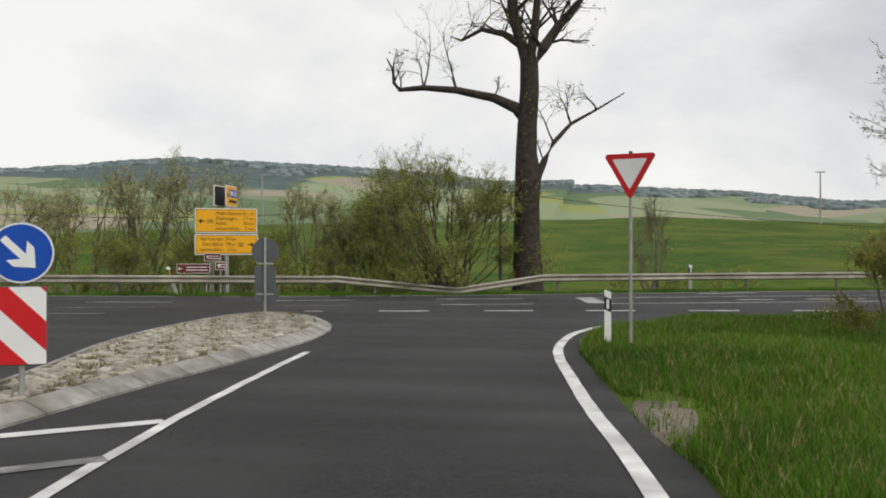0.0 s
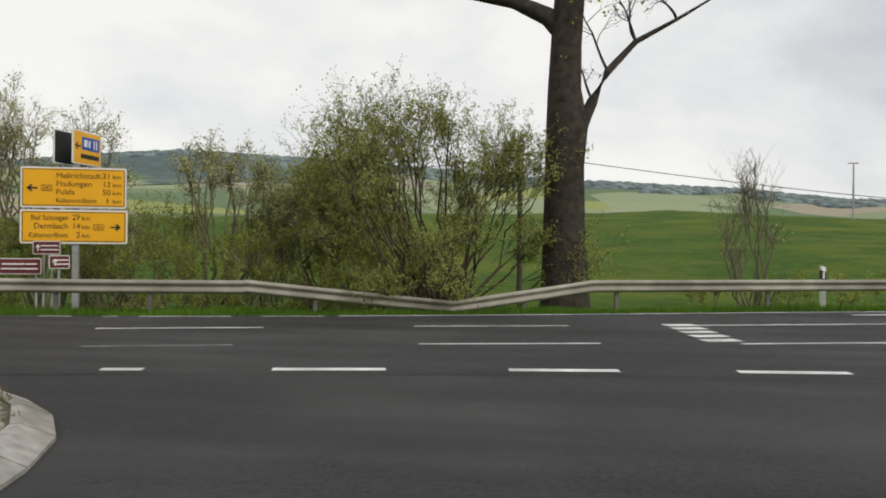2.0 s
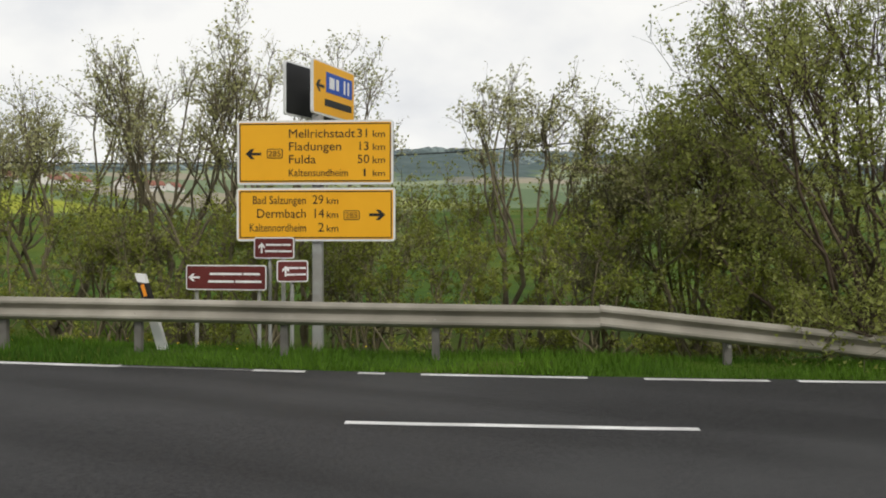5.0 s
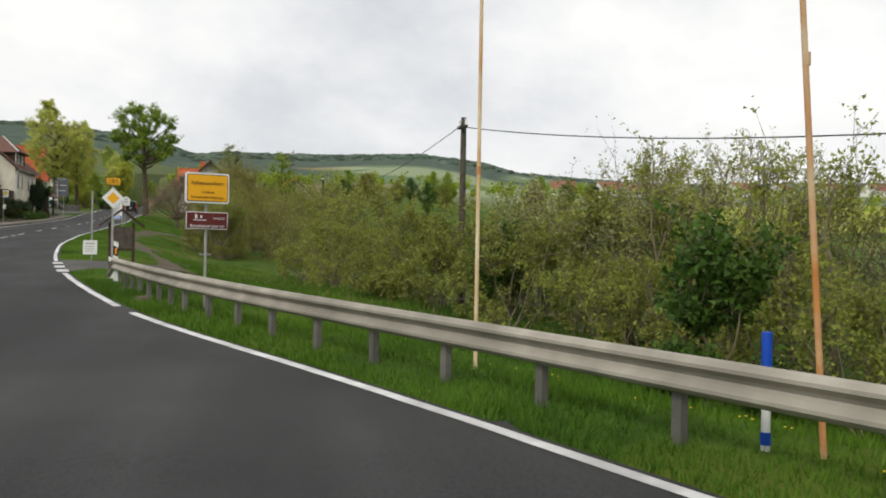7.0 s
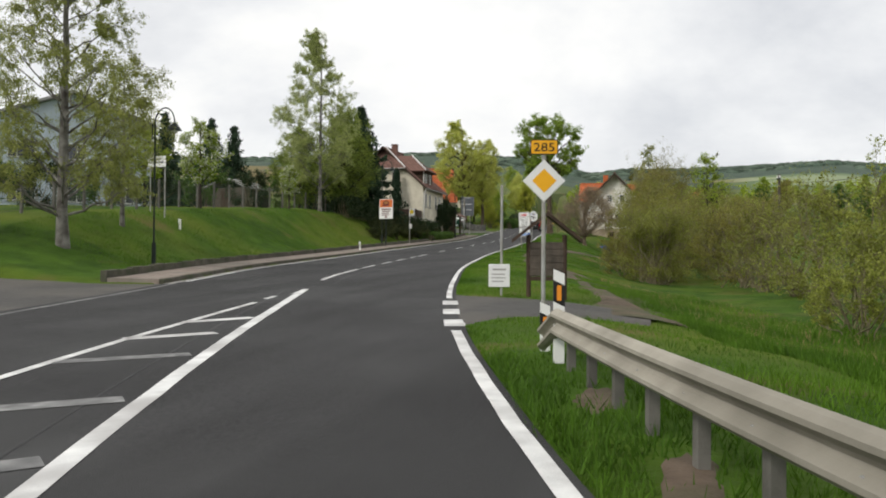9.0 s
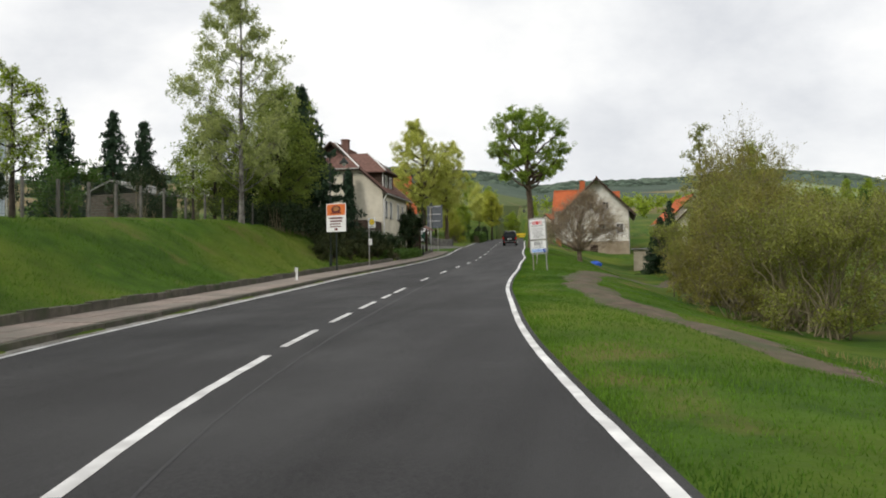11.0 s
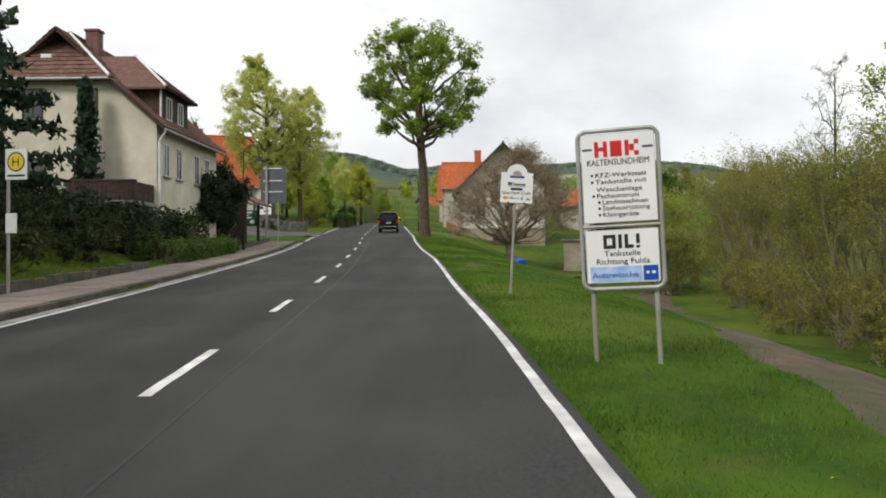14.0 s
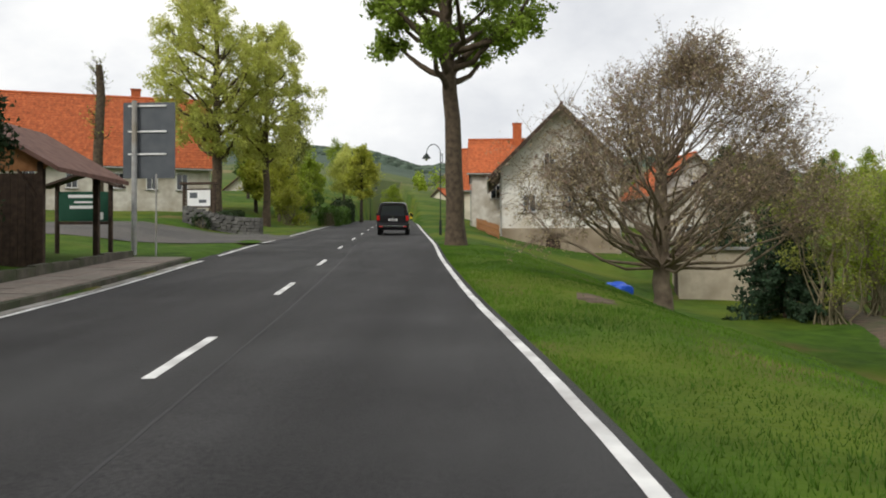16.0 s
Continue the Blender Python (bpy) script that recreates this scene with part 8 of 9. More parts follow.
# the old, nearly bare tree by the junction
def old_tree():
    at = on(3.8, 34.9)
    rng = np.random.default_rng(5)
    base = empty("tree", pose(*at), "tall old tree with dark bark and almost bare limbs", "tree")
    out, tips = [], []
    tr = [np.array(p) for p in ((0, 0, -0.4), (0.05, 0, 0.5), (0, 0, 2.5), (0.0, 0, 4.2), (0.06, 0, 5.3), (-0.02, 0, 6.3), (0.02, 0, 7.6), (0.12, 0, 9.2), (0.1, 0, 10.5))]
    out.append((tr, [0.95, 0.7, 0.6, 0.56, 0.6, 0.48, 0.44, 0.43, 0.4]))
    for pts, rad in ((((0.05, 0, 10.2), (-0.25, 0, 11.2), (-0.6, 0, 12.3), (-0.75, 0.1, 13.6), (-1.2, 0.1, 15.5)), (0.3, 0.25, 0.22, 0.16, 0.06)),
                     (((0.1, 0, 9.6), (0.7, 0, 10.9), (1.35, 0, 11.8), (2.3, 0, 12.9), (2.9, 0.1, 14.6)), (0.28, 0.24, 0.2, 0.14, 0.05)),
                     (((0.1, 0, 10.3), (0.35, -0.2, 11.6), (0.5, -0.3, 13.2), (0.6, -0.3, 15.5)), (0.26, 0.2, 0.15, 0.05))):
        pts = [np.array(p) for p in pts]
        out.append((pts, rad))
        for q, r in list(zip(pts, rad))[1:]:
            for _ in range(4):
                grow(rng, q, (rng.normal(0, 0.7), rng.normal(0, 0.5), 0.8), 2.4, r * 0.35, 2, out, tips, 0.3, 4, 0.5, 0.1, 0.75, 5)
    limb = [np.array(p) for p in ((0.0, 0, 7.8), (-0.5, 0, 8.35), (-1.45, 0, 8.8), (-3.1, 0.1, 9.2), (-4.6, 0.1, 9.36), (-5.7, 0.1, 9.3), (-5.95, 0.1, 9.6), (-6.0, 0.1, 10.2), (-6.3, 0.1, 10.75))]
    out.append((limb, [0.3, 0.26, 0.2, 0.16, 0.13, 0.1, 0.08, 0.06, 0.02]))
    high = [np.array(p) for p in ((-0.15, 0, 11.0), (-1.0, 0, 11.6), (-2.0, 0.1, 11.85), (-2.9, 0.1, 11.4), (-3.4, 0.1, 11.6))]
    out.append((high, [0.2, 0.15, 0.1, 0.06, 0.02]))
    twig = [np.array(p) for p in ((0.4, 0, 5.2), (0.75, 0.1, 6.0), (1.15, 0.1, 6.8), (1.9, 0.1, 7.6), (3.0, 0.2, 8.2), (4.2, 0.2, 8.9))]
    out.append((twig, [0.2, 0.15, 0.11, 0.08, 0.05, 0.02]))
    for q, ln in ((limb[3], 2.9), (limb[4], 1.6), (limb[3], 1.4), (limb[4], 2.3), (limb[5], 0.9), (limb[6], 0.9), (limb[7], 0.8), (high[2], 1.6), (high[3], 1.5), (high[1], 1.3), (twig[2], 1.9), (twig[3], 1.6), (twig[4], 1.0), (twig[1], 1.3), (twig[3], 1.5), (limb[2], 0.8)):
        grow(rng, q, (rng.normal(0, 0.4), rng.normal(0, 0.3), 1), ln, 0.045, 2, out, tips, 0.35, 5, 0.55, 0.1, 0.8, 5)
    v, f = tube_mesh(out, 10)
    quads_object("trunk", v, f, "bark", base, True)
    lv, lf = leaves(rng, [t[0] for t in tips], 900, 0.06, 0.06)
    quads_object("crown", lv, lf, "leaf_olive", base)


old_tree()
bush("willow_bush", on(0.5, 34.3), "large rounded willow bush coming into pale leaf", 11, 6.5, 9.2, "leaf_pale", 44000, 0.034, 52, 10, 5, 4, shift=(-1.2, 0.4), lobe=0.3, leaf_mat2="leaf_olive", low=0.25, jitter=1.6, bark="bark_warm", flat=0.72)
bush("willow_bush", on(-2.7, 35.2), "tangled willow bush with olive buds", 12, 5.9, 5.6, "leaf_pale", 8000, 0.05, 18, 10, 5, 3, leaf_mat2="leaf_olive")
# shrubs along the outer verge: x, y, height, width, leaves
SHRUBS = ((-8.8, 32.6, 3.6, 3.4, "leaf_grey", 2600), (-4.7, 33.4, 3.8, 3.2, "leaf_grey", 2600), (-13.4, 30.8, 3.0, 3.2, "leaf_grey", 2600),
          (-17.6, 28.6, 3.2, 2.4, "leaf_olive", 2400), (-18.9, 28.8, 3.6, 2.0, "leaf_olive", 2200), (-20.6, 27.6, 3.5, 2.2, "leaf_olive", 2400), (-21.6, 26.9, 3.7, 2.3, "leaf_olive", 2600), (-23.3, 26.4, 3.2, 2.4, "leaf_olive", 3000),
          (-25.1, 25.8, 3.7, 2.6, "leaf_olive", 3000), (-27.3, 25.2, 3.0, 2.6, "leaf_spring", 3600), (-29.9, 24.0, 2.5, 2.6, "leaf_spring", 4500), (-32.6, 23.6, 2.6, 3.0, "leaf_spring", 5200), (-35.3, 22.6, 2.7, 3.0, "leaf_spring", 5200), (-38.2, 22.4, 3.2, 3.0, "leaf_spring", 5000),
          (-41.5, 21.6, 3.4, 3.2, "leaf_olive", 4200), (-45, 21.8, 3.6, 3.4, "leaf_spring", 4500), (-49, 21.6, 4.0, 3.4, "leaf_olive", 4200), (-53.5, 21.4, 4.0, 3.6, "leaf_spring", 4500), (-58.5, 21.2, 4.2, 3.6, "leaf_olive", 4200), (-63.5, 20.6, 4.2, 3.6, "leaf_spring", 4500))
for k, (x, y, tall, wide, mat, n) in enumerate(SHRUBS):
    lab = {"leaf_grey": "tall bare roadside shrub with silvery buds", "leaf_olive": "roadside shrub of brown twigs and olive buds", "leaf_spring": "dense green roadside shrub in fresh leaf"}[mat]
    back = float(np.interp(x, (-64, -26, -19, -16), (2.6, 3.3, 1.6, 0.8)))
    bush("shrub", on(x, y + back), lab, 30 + k, tall * (1 + 0.045 * back), wide * 1.1, "leaf_thorn" if mat == "leaf_spring" else mat, int(n * (1.9 if mat == "leaf_grey" else 1.3)), 0.028 if mat == "leaf_grey" else 0.038 if mat == "leaf_olive" else 0.046, 16 if tall > 4 else 8, 8, 5, 3, bark="twig_grey" if mat == "leaf_grey" else "twig", low=0.22 if mat == "leaf_grey" else 0.05, lobe=0.5, thick=0.019 if mat == "leaf_grey" else None)
bush("elder_bush", on(-19.4, 27.2), "dense dark green leafy bush behind the guardrail", 61, 2.4, 2.0, "leaf_mid", 6500, 0.055, 9, 9, 4, 2, low=0.05)
bush("elder_bush", on(-29.6, 27.4), "dark green leafy bush among bare shrubs", 62, 2.4, 2.2, "leaf_mid", 4000, 0.05, 8, 8, 4, 2, low=0.05)
THICKET = [(-1.6 - 1.35 * k, 33.7 - 0.42 * k + 0.9 * (k % 2), 2.4 + 0.7 * ((k * 7) % 4) / 3 + 0.5 * (4 < k < 12), 3.4) for k in range(13)] + [(-20.6 - 1.9 * k, 29.3 - 0.52 * k + 0.7 * (k % 2), 1.9 + 0.3 * ((k * 5) % 3), 3.0) for k in range(14)]
THICKET += [(-1.9, 35.6, 4.2, 3.4), (-4.6, 35.0, 4.4, 3.4), (-7.4, 34.6, 4.0, 3.4), (-10.0, 34.4, 3.6, 3.4), (-13.2, 33.2, 3.4, 3.2)]
for k, (x, y, tall, wide) in enumerate(THICKET):
    bush("thicket", on(x, y), "low tangled thicket of brown twigs and buds", 80 + k, tall, wide, "leaf_olive", 4600, 0.033, 10, 8, 4, 3, low=0.05, flat=0.6)
for k in range(8):
    x = -19.2 - 1.75 * k
    y = 31.4 - 0.5 * k + 0.5 * (k % 2)
    bush("shrub", on(x, y), "twiggy roadside shrub with silvery buds", 120 + k, 3.3 + 0.3 * (k % 3), 3.2, "leaf_grey" if k % 3 else "leaf_olive", 4200, 0.034, 13, 8, 5, 3, bark="twig_grey", low=0.2, lobe=0.48, thick=0.012)


def willow(x, y, tall, wide, seed, stems, lean=0.0, budded=5200):
    """A small many-stemmed willow: thick crooked stems from one stool, forking into an open budded crown."""
    rng = np.random.default_rng(seed)
    base = empty("willow", pose(*on(x, y)), "open many-stemmed willow with crooked limbs and silvery buds", "tree")
    out, hubs, cent, radii = [], [], [], []
    for k in range(stems):
        a = k * 2.4 + rng.uniform(-0.5, 0.5)
        u = 0.25 + 0.75 * math.sqrt((k + 0.5) / stems)
        z1 = tall * (0.62 - 0.22 * u * rng.random())
        knee = np.array([0.5 * wide / 2 * u * math.cos(a) + lean * 0.4, 0.5 * wide / 2 * u * math.sin(a), z1 * 0.62])
        foot = np.array([0.16 * rng.normal(), 0.16 * rng.normal(), -0.15])
        r0 = 0.03 + 0.007 * tall * rng.uniform(0.7, 1.2)
        out.append(bowed(foot, knee, r0, r0 * 0.65, rng, 0.07))
        for j in range(4):
            b = a + rng.uniform(-1.0, 1.0)
            reach = wide / 2 * u * rng.uniform(0.6, 1.05)
            end = np.array([reach * math.cos(b) + lean, reach * math.sin(b), tall * rng.uniform(0.62, 0.97) * (1.02 - 0.2 * u)])
            out.append(bowed(knee, end, r0 * 0.5, 0.014, rng, 0.08))
            hubs.append(knee * 0.35 + end * 0.65)
            cent.append(end)
            radii.append(wide * rng.uniform(0.12, 0.19))
    mesh, places = crown_twigs(rng, np.array(hubs), np.array(cent), np.array(radii), 8, 5, 3, 0.013, 0.3)
    tv, tf = join_meshes([tube_mesh(out, 7)] + mesh)
    quads_object("trunk", tv, tf, "bark_willow", base, True)
    lv, lf = leaves(rng, places, budded, 0.036, 0.06)
    quads_object("crown", lv, lf, "leaf_grey", base)


for k, (x, y, tall, wide, stems, lean) in enumerate(((-18.5, 32.1, 6.0, 4.0, 4, 0.8), (-15.6, 32.0, 6.2, 4.6, 5, 0.3), (-12.6, 32.4, 7.0, 4.4, 6, 0.2), (-10.3, 33.2, 6.6, 4.4, 5, -0.2), (-6.0, 34.2, 6.0, 3.4, 4, 0.2), (-3.2, 34.6, 4.6, 3.6, 4, 0.0), (-26.0, 30.6, 4.3, 4.2, 5, 0.2))):
    willow(x, y, tall, wide, 500 + k, stems, lean)
bush("bare_shrub", on(9.3, 38.3), "slender leafless shrub behind the guardrail", 101, 5.4, 2.8, "leaf_grey", 260, 0.035, 14, 9, 5, 3, bark="twig_grey", low=0.3)
for k, (x, y) in enumerate(((10.4, 38.0), (11.8, 38.6), (13.4, 39.0), (8.2, 38.4))):
    bush("shrub", on(x, y), "low brownish shrub behind the guardrail", 105 + k, 1.5, 2.2, "leaf_olive", 1100, 0.04, 8, 8, 5, 2, low=0.05, flat=0.6)
bush("roadside_bush", on(12.9, 14.9), "dense brown-green bush in the grass beside the side road", 110, 2.3, 3.6, "leaf_hedge", 9000, 0.036, 18, 10, 5, 3, low=0.05, flat=0.7)

tree("bare_tree", on(13.4, 15.7), "small bare tree with thin upturned twigs", 111, 7.2, 2.6, 3.6, 0.12, "leaf_grey", 500, 0.035, 14, 0.36, thick=0.014, bark="twig_grey")

# ---- village trees ----
tree("lime_tree", on(-149, 3.3), "tall old lime tree with a rounded fresh green crown", 201, 17.3, 7.6, 10.8, 0.42, "leaf_lime", 36000, 0.105, 29, 0.26, bark="bark_warm", lean=(0.2, -0.5), per_lobe=9, sub=4, fine=2, leader=False, profile=lambda t: 0.8 + 0.5 * t if t < 0.5 else 1.05 - 0.6 * ((t - 0.5) / 0.5) ** 2, thick=0.022, jitter=1.3)
tree("lime_tree", on(-175.5, -15.6), "tall lime tree with a pale yellow-green spring crown", 202, 18.4, 4.0, 11.0, 0.42, "leaf_lemon", 52000, 0.095, 50, 0.34, bark="bark_warm", sub=3, profile=lambda t: min(1.0, 0.55 + 1.2 * t) * (1 if t < 0.45 else max(0.12, 1 - ((t - 0.45) / 0.6) ** 1.7)), shift=(0, -1.2), per_lobe=7, thick=0.012, jitter=1.7)
tree("lime_tree", on(-178.5, -12.6), "slim lime tree with mixed green spring leaves", 203, 16.2, 4.4, 8.8, 0.3, "leaf_lemon", 32000, 0.095, 34, 0.36, bark="bark_warm", sub=3, shift=(0, 0.5), per_lobe=7, thick=0.012, jitter=1.7)
tree("apple_tree", on(-134.6, 9.35), "old apple tree with tangled twigs and pinkish buds", 204, 7.8, 1.5, 10.4, 0.25, "leaf_bud", 26000, 0.034, 90, 0.25, limb=0.22, bark="apple_bark", profile=lambda t: (1.0 if t < 0.35 else max(0.25, 1 - ((t - 0.35) / 0.75) ** 1.3)), per_lobe=12, sub=6, fine=4, leaf_mat2="blossom", leader=False, rise=0.85, thick=0.013, droop=0.35, shift=(0, 0.9))
tree("birch", on(-50.5, -1.4), "birch with drooping twigs in thin spring leaf", 205, 12.8, 1.4, 8.4, 0.2, "leaf_birch", 78000, 0.04, 58, 0.29, limb=0.3, bark="bark_birch", profile=lambda t: 0.75 + 0.5 * t if t < 0.4 else 0.95 - 0.75 * (t - 0.4) / 0.6, per_lobe=9, sub=4, fine=3, droop=0.6, thick=0.009, jitter=1.4)
tree("birch", on(-91.2, -8.2), "tall birch with white trunk and airy pale leaves", 206, 15.2, 2.2, 8.6, 0.15, "leaf_silver", 46000, 0.06, 48, 0.28, limb=0.3, bark="bark_birch", profile=lambda t: 0.8 + 0.4 * t if t < 0.4 else 0.95 - 0.72 * (t - 0.4) / 0.6, per_lobe=8, sub=4, fine=3, droop=0.6, shift=(0, -0.6), thick=0.01, jitter=1.4)
tree("maple_tree", on(-99.5, -9.2), "broad leafy green tree beside dark conifers", 207, 9.8, 0.6, 7.4, 0.18, "leaf_maple", 34000, 0.075, 34, 0.38, per_lobe=9, jitter=2)
tree("birch", on(-57.0, -3.4), "young birch with thin olive spring leaves near the fence", 221, 7.4, 0.9, 4.6, 0.1, "leaf_birch", 16000, 0.04, 26, 0.36, limb=0.34, bark="bark_birch", droop=0.5, thick=0.009, jitter=3)
tree("garden_tree", on(-94.5, -11.4), "leafy garden tree under the tall birch", 222, 7.6, 0.4, 5.6, 0.12, "leaf_maple", 17000, 0.075, 24, 0.4, jitter=2)
conifer("spruce", on(-107.4, -10.4), "dark green spruce with drooping boughs by the house", 208, 11.6, 4.6, 18000)
conifer("spruce", on(-106.2, -11.8), "dark green spruce with drooping boughs by the house", 209, 10.6, 4.0, 14000)
conifer("spruce", on(-122, -35), "dark narrow spruce behind the garden fence", 210, 19.6 - h(-122, -35), 3.6, 9000)
conifer("spruce", on(-126, -34), "dark narrow spruce behind the garden fence", 211, 19.2 - h(-126, -34), 3.4, 9000)
conifer("spruce", on(-128, -41), "dark narrow spruce behind the garden fence", 212, 8.5, 3.4, 6000)
conifer("spruce", on(-136, -50), "wide dark spruce behind the garden fence", 213, 23 - h(-136, -50), 5.5, 12000)
conifer("spruce", on(-118, -30), "low dark spruce in the garden", 214, 6.5, 2.6, 3500)
conifer("cypress", on(-116.9, -9.6), "slim dark cypress against the cream house wall", 215, 6.6, 0.85, 5200)
conifer("spruce", on(-171.5, 20.6), "blue-grey spruce beside the garage", 216, 13.0 - h(-171.5, 20.6), 2.6, 6000)
tree("cherry_tree", on(-69.5, -6.8), "small white-blossoming garden tree", 217, 5.2, 1.2, 3.4, 0.1, "leaf_spring", 3600, 0.065, 14, 0.42, leaf_mat2="white_blossom", thick=0.014)
tree("cherry_tree", on(-86, -8.6), "small white-blossoming garden tree", 218, 3.6, 1.0, 2.2, 0.08, "leaf_spring", 1800, 0.06, 10, 0.45, leaf_mat2="white_blossom", thick=0.012)
tree("garden_tree", on(-72, -12), "young garden tree in fresh leaf behind the fence", 219, 5.4, 1.4, 3.4, 0.09, "leaf_spring", 4200, 0.07, 14, 0.42, thick=0.014)
tree("garden_tree", on(-212, -10.0), "bright green roadside tree in fresh leaf", 220, 9.3, 2.6, 5.0, 0.2, "leaf_yellow", 8000, 0.13, 18, 0.44)
tree("garden_tree", on(-230, -22), "tall pale yellow-green tree in the village", 221, 13.5, 3.0, 6.5, 0.25, "leaf_pale", 7000, 0.15, 18, 0.42)
for k, (x, y, tall, mat) in enumerate(((-192, -17, 6, "leaf_yellow"), (-203, -20, 8, "leaf_spring"), (-222, -26, 9, "leaf_mid"), (-246, -24, 9, "leaf_spring"), (-262, -30, 8, "leaf_mid"), (-252, 14, 7, "leaf_spring"), (-275, 12, 8, "leaf_mid"), (-188, -42, 10, "leaf_mid"), (-215, -45, 11, "leaf_spring"), (-165, -40, 9, "leaf_spring"))):
    tree("garden_tree", on(x, y), "village garden tree in spring leaf", 230 + k, tall, tall * 0.2, tall * 0.62, 0.18, mat, 4500, 0.14, 14, 0.44, per_lobe=7, fine=2)


for k, (x, y, tall, wide, mat) in enumerate(((-150, 19.5, 7.0, 5.0, "leaf_olive"), (-153, 23, 7.2, 5.4, "leaf_spring"), (-158, 25, 7.4, 5.6, "leaf_olive"), (-164, 27, 7.6, 5.6, "leaf_spring"), (-186, -12.6, 3.4, 3.6, "leaf_yellow"), (-194, -14, 4.4, 4.4, "leaf_spring"), (-200, -13.6, 3.0, 4.0, "leaf_mid"))):
    bush("garden_bush", on(x, y), "dense leafy garden bush in spring green", 330 + k, tall, wide, mat, 7000, 0.075, 20, 9, 5, 3, low=0.04, flat=0.65)
for k, (x, y, tall, mat) in enumerate(((-189.5, -14.2, 6.0, "leaf_yellow"), (-198, -16.5, 7.0, "leaf_yellow"), (-206, -14.8, 6.5, "leaf_spring"))):
    tree("garden_tree", on(x, y), "bright yellow-green garden tree in fresh leaf", 345 + k, tall, tall * 0.2, tall * 0.7, 0.12, mat, 6000, 0.11, 14, 0.46, bark="bark_warm")


for k, (x, y, tall, mat) in enumerate(((-236, -16, 7.5, "leaf_lemon"), (-258, -17, 8.5, "leaf_yellow"), (-280, -20, 9.5, "leaf_spring"), (-300, -26, 10, "leaf_lemon"), (-318, -18, 9, "leaf_spring"), (-240, 4, 6.5, "leaf_yellow"), (-268, 1, 7.5, "leaf_spring"), (-290, 4, 9, "leaf_lemon"), (-335, -34, 11, "leaf_spring"), (-345, -4, 9, "leaf_yellow"))):
    tree("garden_tree", on(x, y), "bright spring-green tree beside the far street", 430 + k, tall, tall * 0.18, tall * 0.68, 0.16, mat, 6000, 0.14, 16, 0.44, per_lobe=7, fine=2, bark="bark_warm", jitter=2)
for k, (x, y, tall, wide, mat) in enumerate(((-58, -11.5, 2.4, 3.4, "leaf_mid"), (-64, -13.2, 3.0, 4.0, "leaf_dark"), (-72, -15, 3.2, 4.6, "leaf_mid"), (-78.5, -15.6, 2.6, 4.0, "leaf_dark"), (-85, -15.4, 3.2, 4.6, "leaf_mid"), (-92, -14.8, 3.4, 4.6, "leaf_dark"), (-98, -14.6, 4.2, 4.6, "leaf_mid"), (-103, -14, 4.6, 4.6, "leaf_dark"))):
    bush("garden_bush", on(x, y), "dark green garden bush behind the wire fence", 360 + k, tall, wide, mat, 6000, 0.07, 14, 8, 4, 2, low=0.04, flat=0.6)


def pollard(x, y, tall, label, seed):
    rng = np.random.default_rng(seed)
    base = empty("pollard_trunk", pose(x, y, h(x, y)), label, "tree")
    out, tips = [([np.array([0, 0, -0.3]), np.array([0.1, 0, tall * 0.4]), np.array([-0.1, 0.1, tall * 0.8]), np.array([0, 0, tall])], [0.42, 0.34, 0.3, 0.22])], []
    for z in np.linspace(tall * 0.45, tall * 0.98, 26):
        a = rng.random() * 6.3
        grow(rng, (0, 0, z), (math.cos(a), math.sin(a), 0.8), 0.9, 0.05, 1, out, tips, 0.3, 3, 0.6, 0.2, 0.6, 4)
    v, f = tube_mesh(out, 8)
    quads_object("trunk", v, f, "bark_warm", base, True)
    lv, lf = leaves(rng, [t[0] for t in tips], 500, 0.07, 0.1)
    quads_object("crown", lv, lf, "leaf_olive", base)


for k, (x, y, tall, wide, mat) in enumerate(((-136, 19.6, 4.6, 5.0, "leaf_thorn"), (-141, 20.6, 4.4, 4.8, "leaf_hedge"))):
    bush("garden_bush", on(x, y), "dense olive bush beside the track beyond the apple tree", 460 + k, tall, wide, mat, 17000, 0.05, 22, 9, 5, 3, low=0.03, flat=0.6, jitter=1.6)
conifer("spruce", on(-152, 18.3), "dark green spruce beyond the apple tree", 470, 6.8, 2.7, 11000)
for k in range(18):
    x, y = -216 - 9 * (k % 9) - 3 * (k % 4), 34 + 5.5 * k * (0.5 + 0.5 * (k % 3 > 0))
    mat = ("leaf_thorn", "leaf_mid", "leaf_hedge", "leaf_spring")[k % 4]
    tree("garden_tree", on(x, y), "leafy tree among the houses below the road", 480 + k, 7 + 1.1 * (k % 4), 0.9, 6.4, 0.16, mat, 5200, 0.15, 16, 0.44, per_lobe=7, fine=2, bark="bark_warm", jitter=1.6)


pollard(-168, -21.2, 10.0, "bare pollarded trunk with short stubby shoots", 251)
pollard(-171, -31, 8.5, "bare pollarded trunk with short stubby shoots", 252)

hedge("hedge", (-95.0, -8.0), (-121.0, -6.4), 1.8, 1.8, "dark sloping clipped hedge below the cream house", 261, per_m=330, size=0.075)
hedge("shrub_bank", (-111, -4.4), (-122, -5.2), 0.8, 1.8, "low dark shrubs at the foot of the house garden", 262, "leaf_mid", 300)
for k in range(15):
    x = -96.0 - 1.75 * k
    bush("juniper", on(x, float(along(SOUTH, x)) - 4.1 - 0.5 * (k % 3)), "spreading dark brown-green juniper on the garden bank", 400 + k, 1.1 + 0.25 * (k % 3), 3.0, "leaf_juniper", 5200, 0.05, 14, 8, 4, 2, low=0.05, flat=0.5, bark="bark_warm")
hedge("hedge", (-187, -9.4), (-203, -10.6), 1.7, 1.6, "clipped green hedge along the far pavement", 263, "leaf_mid", 200, 0.1)
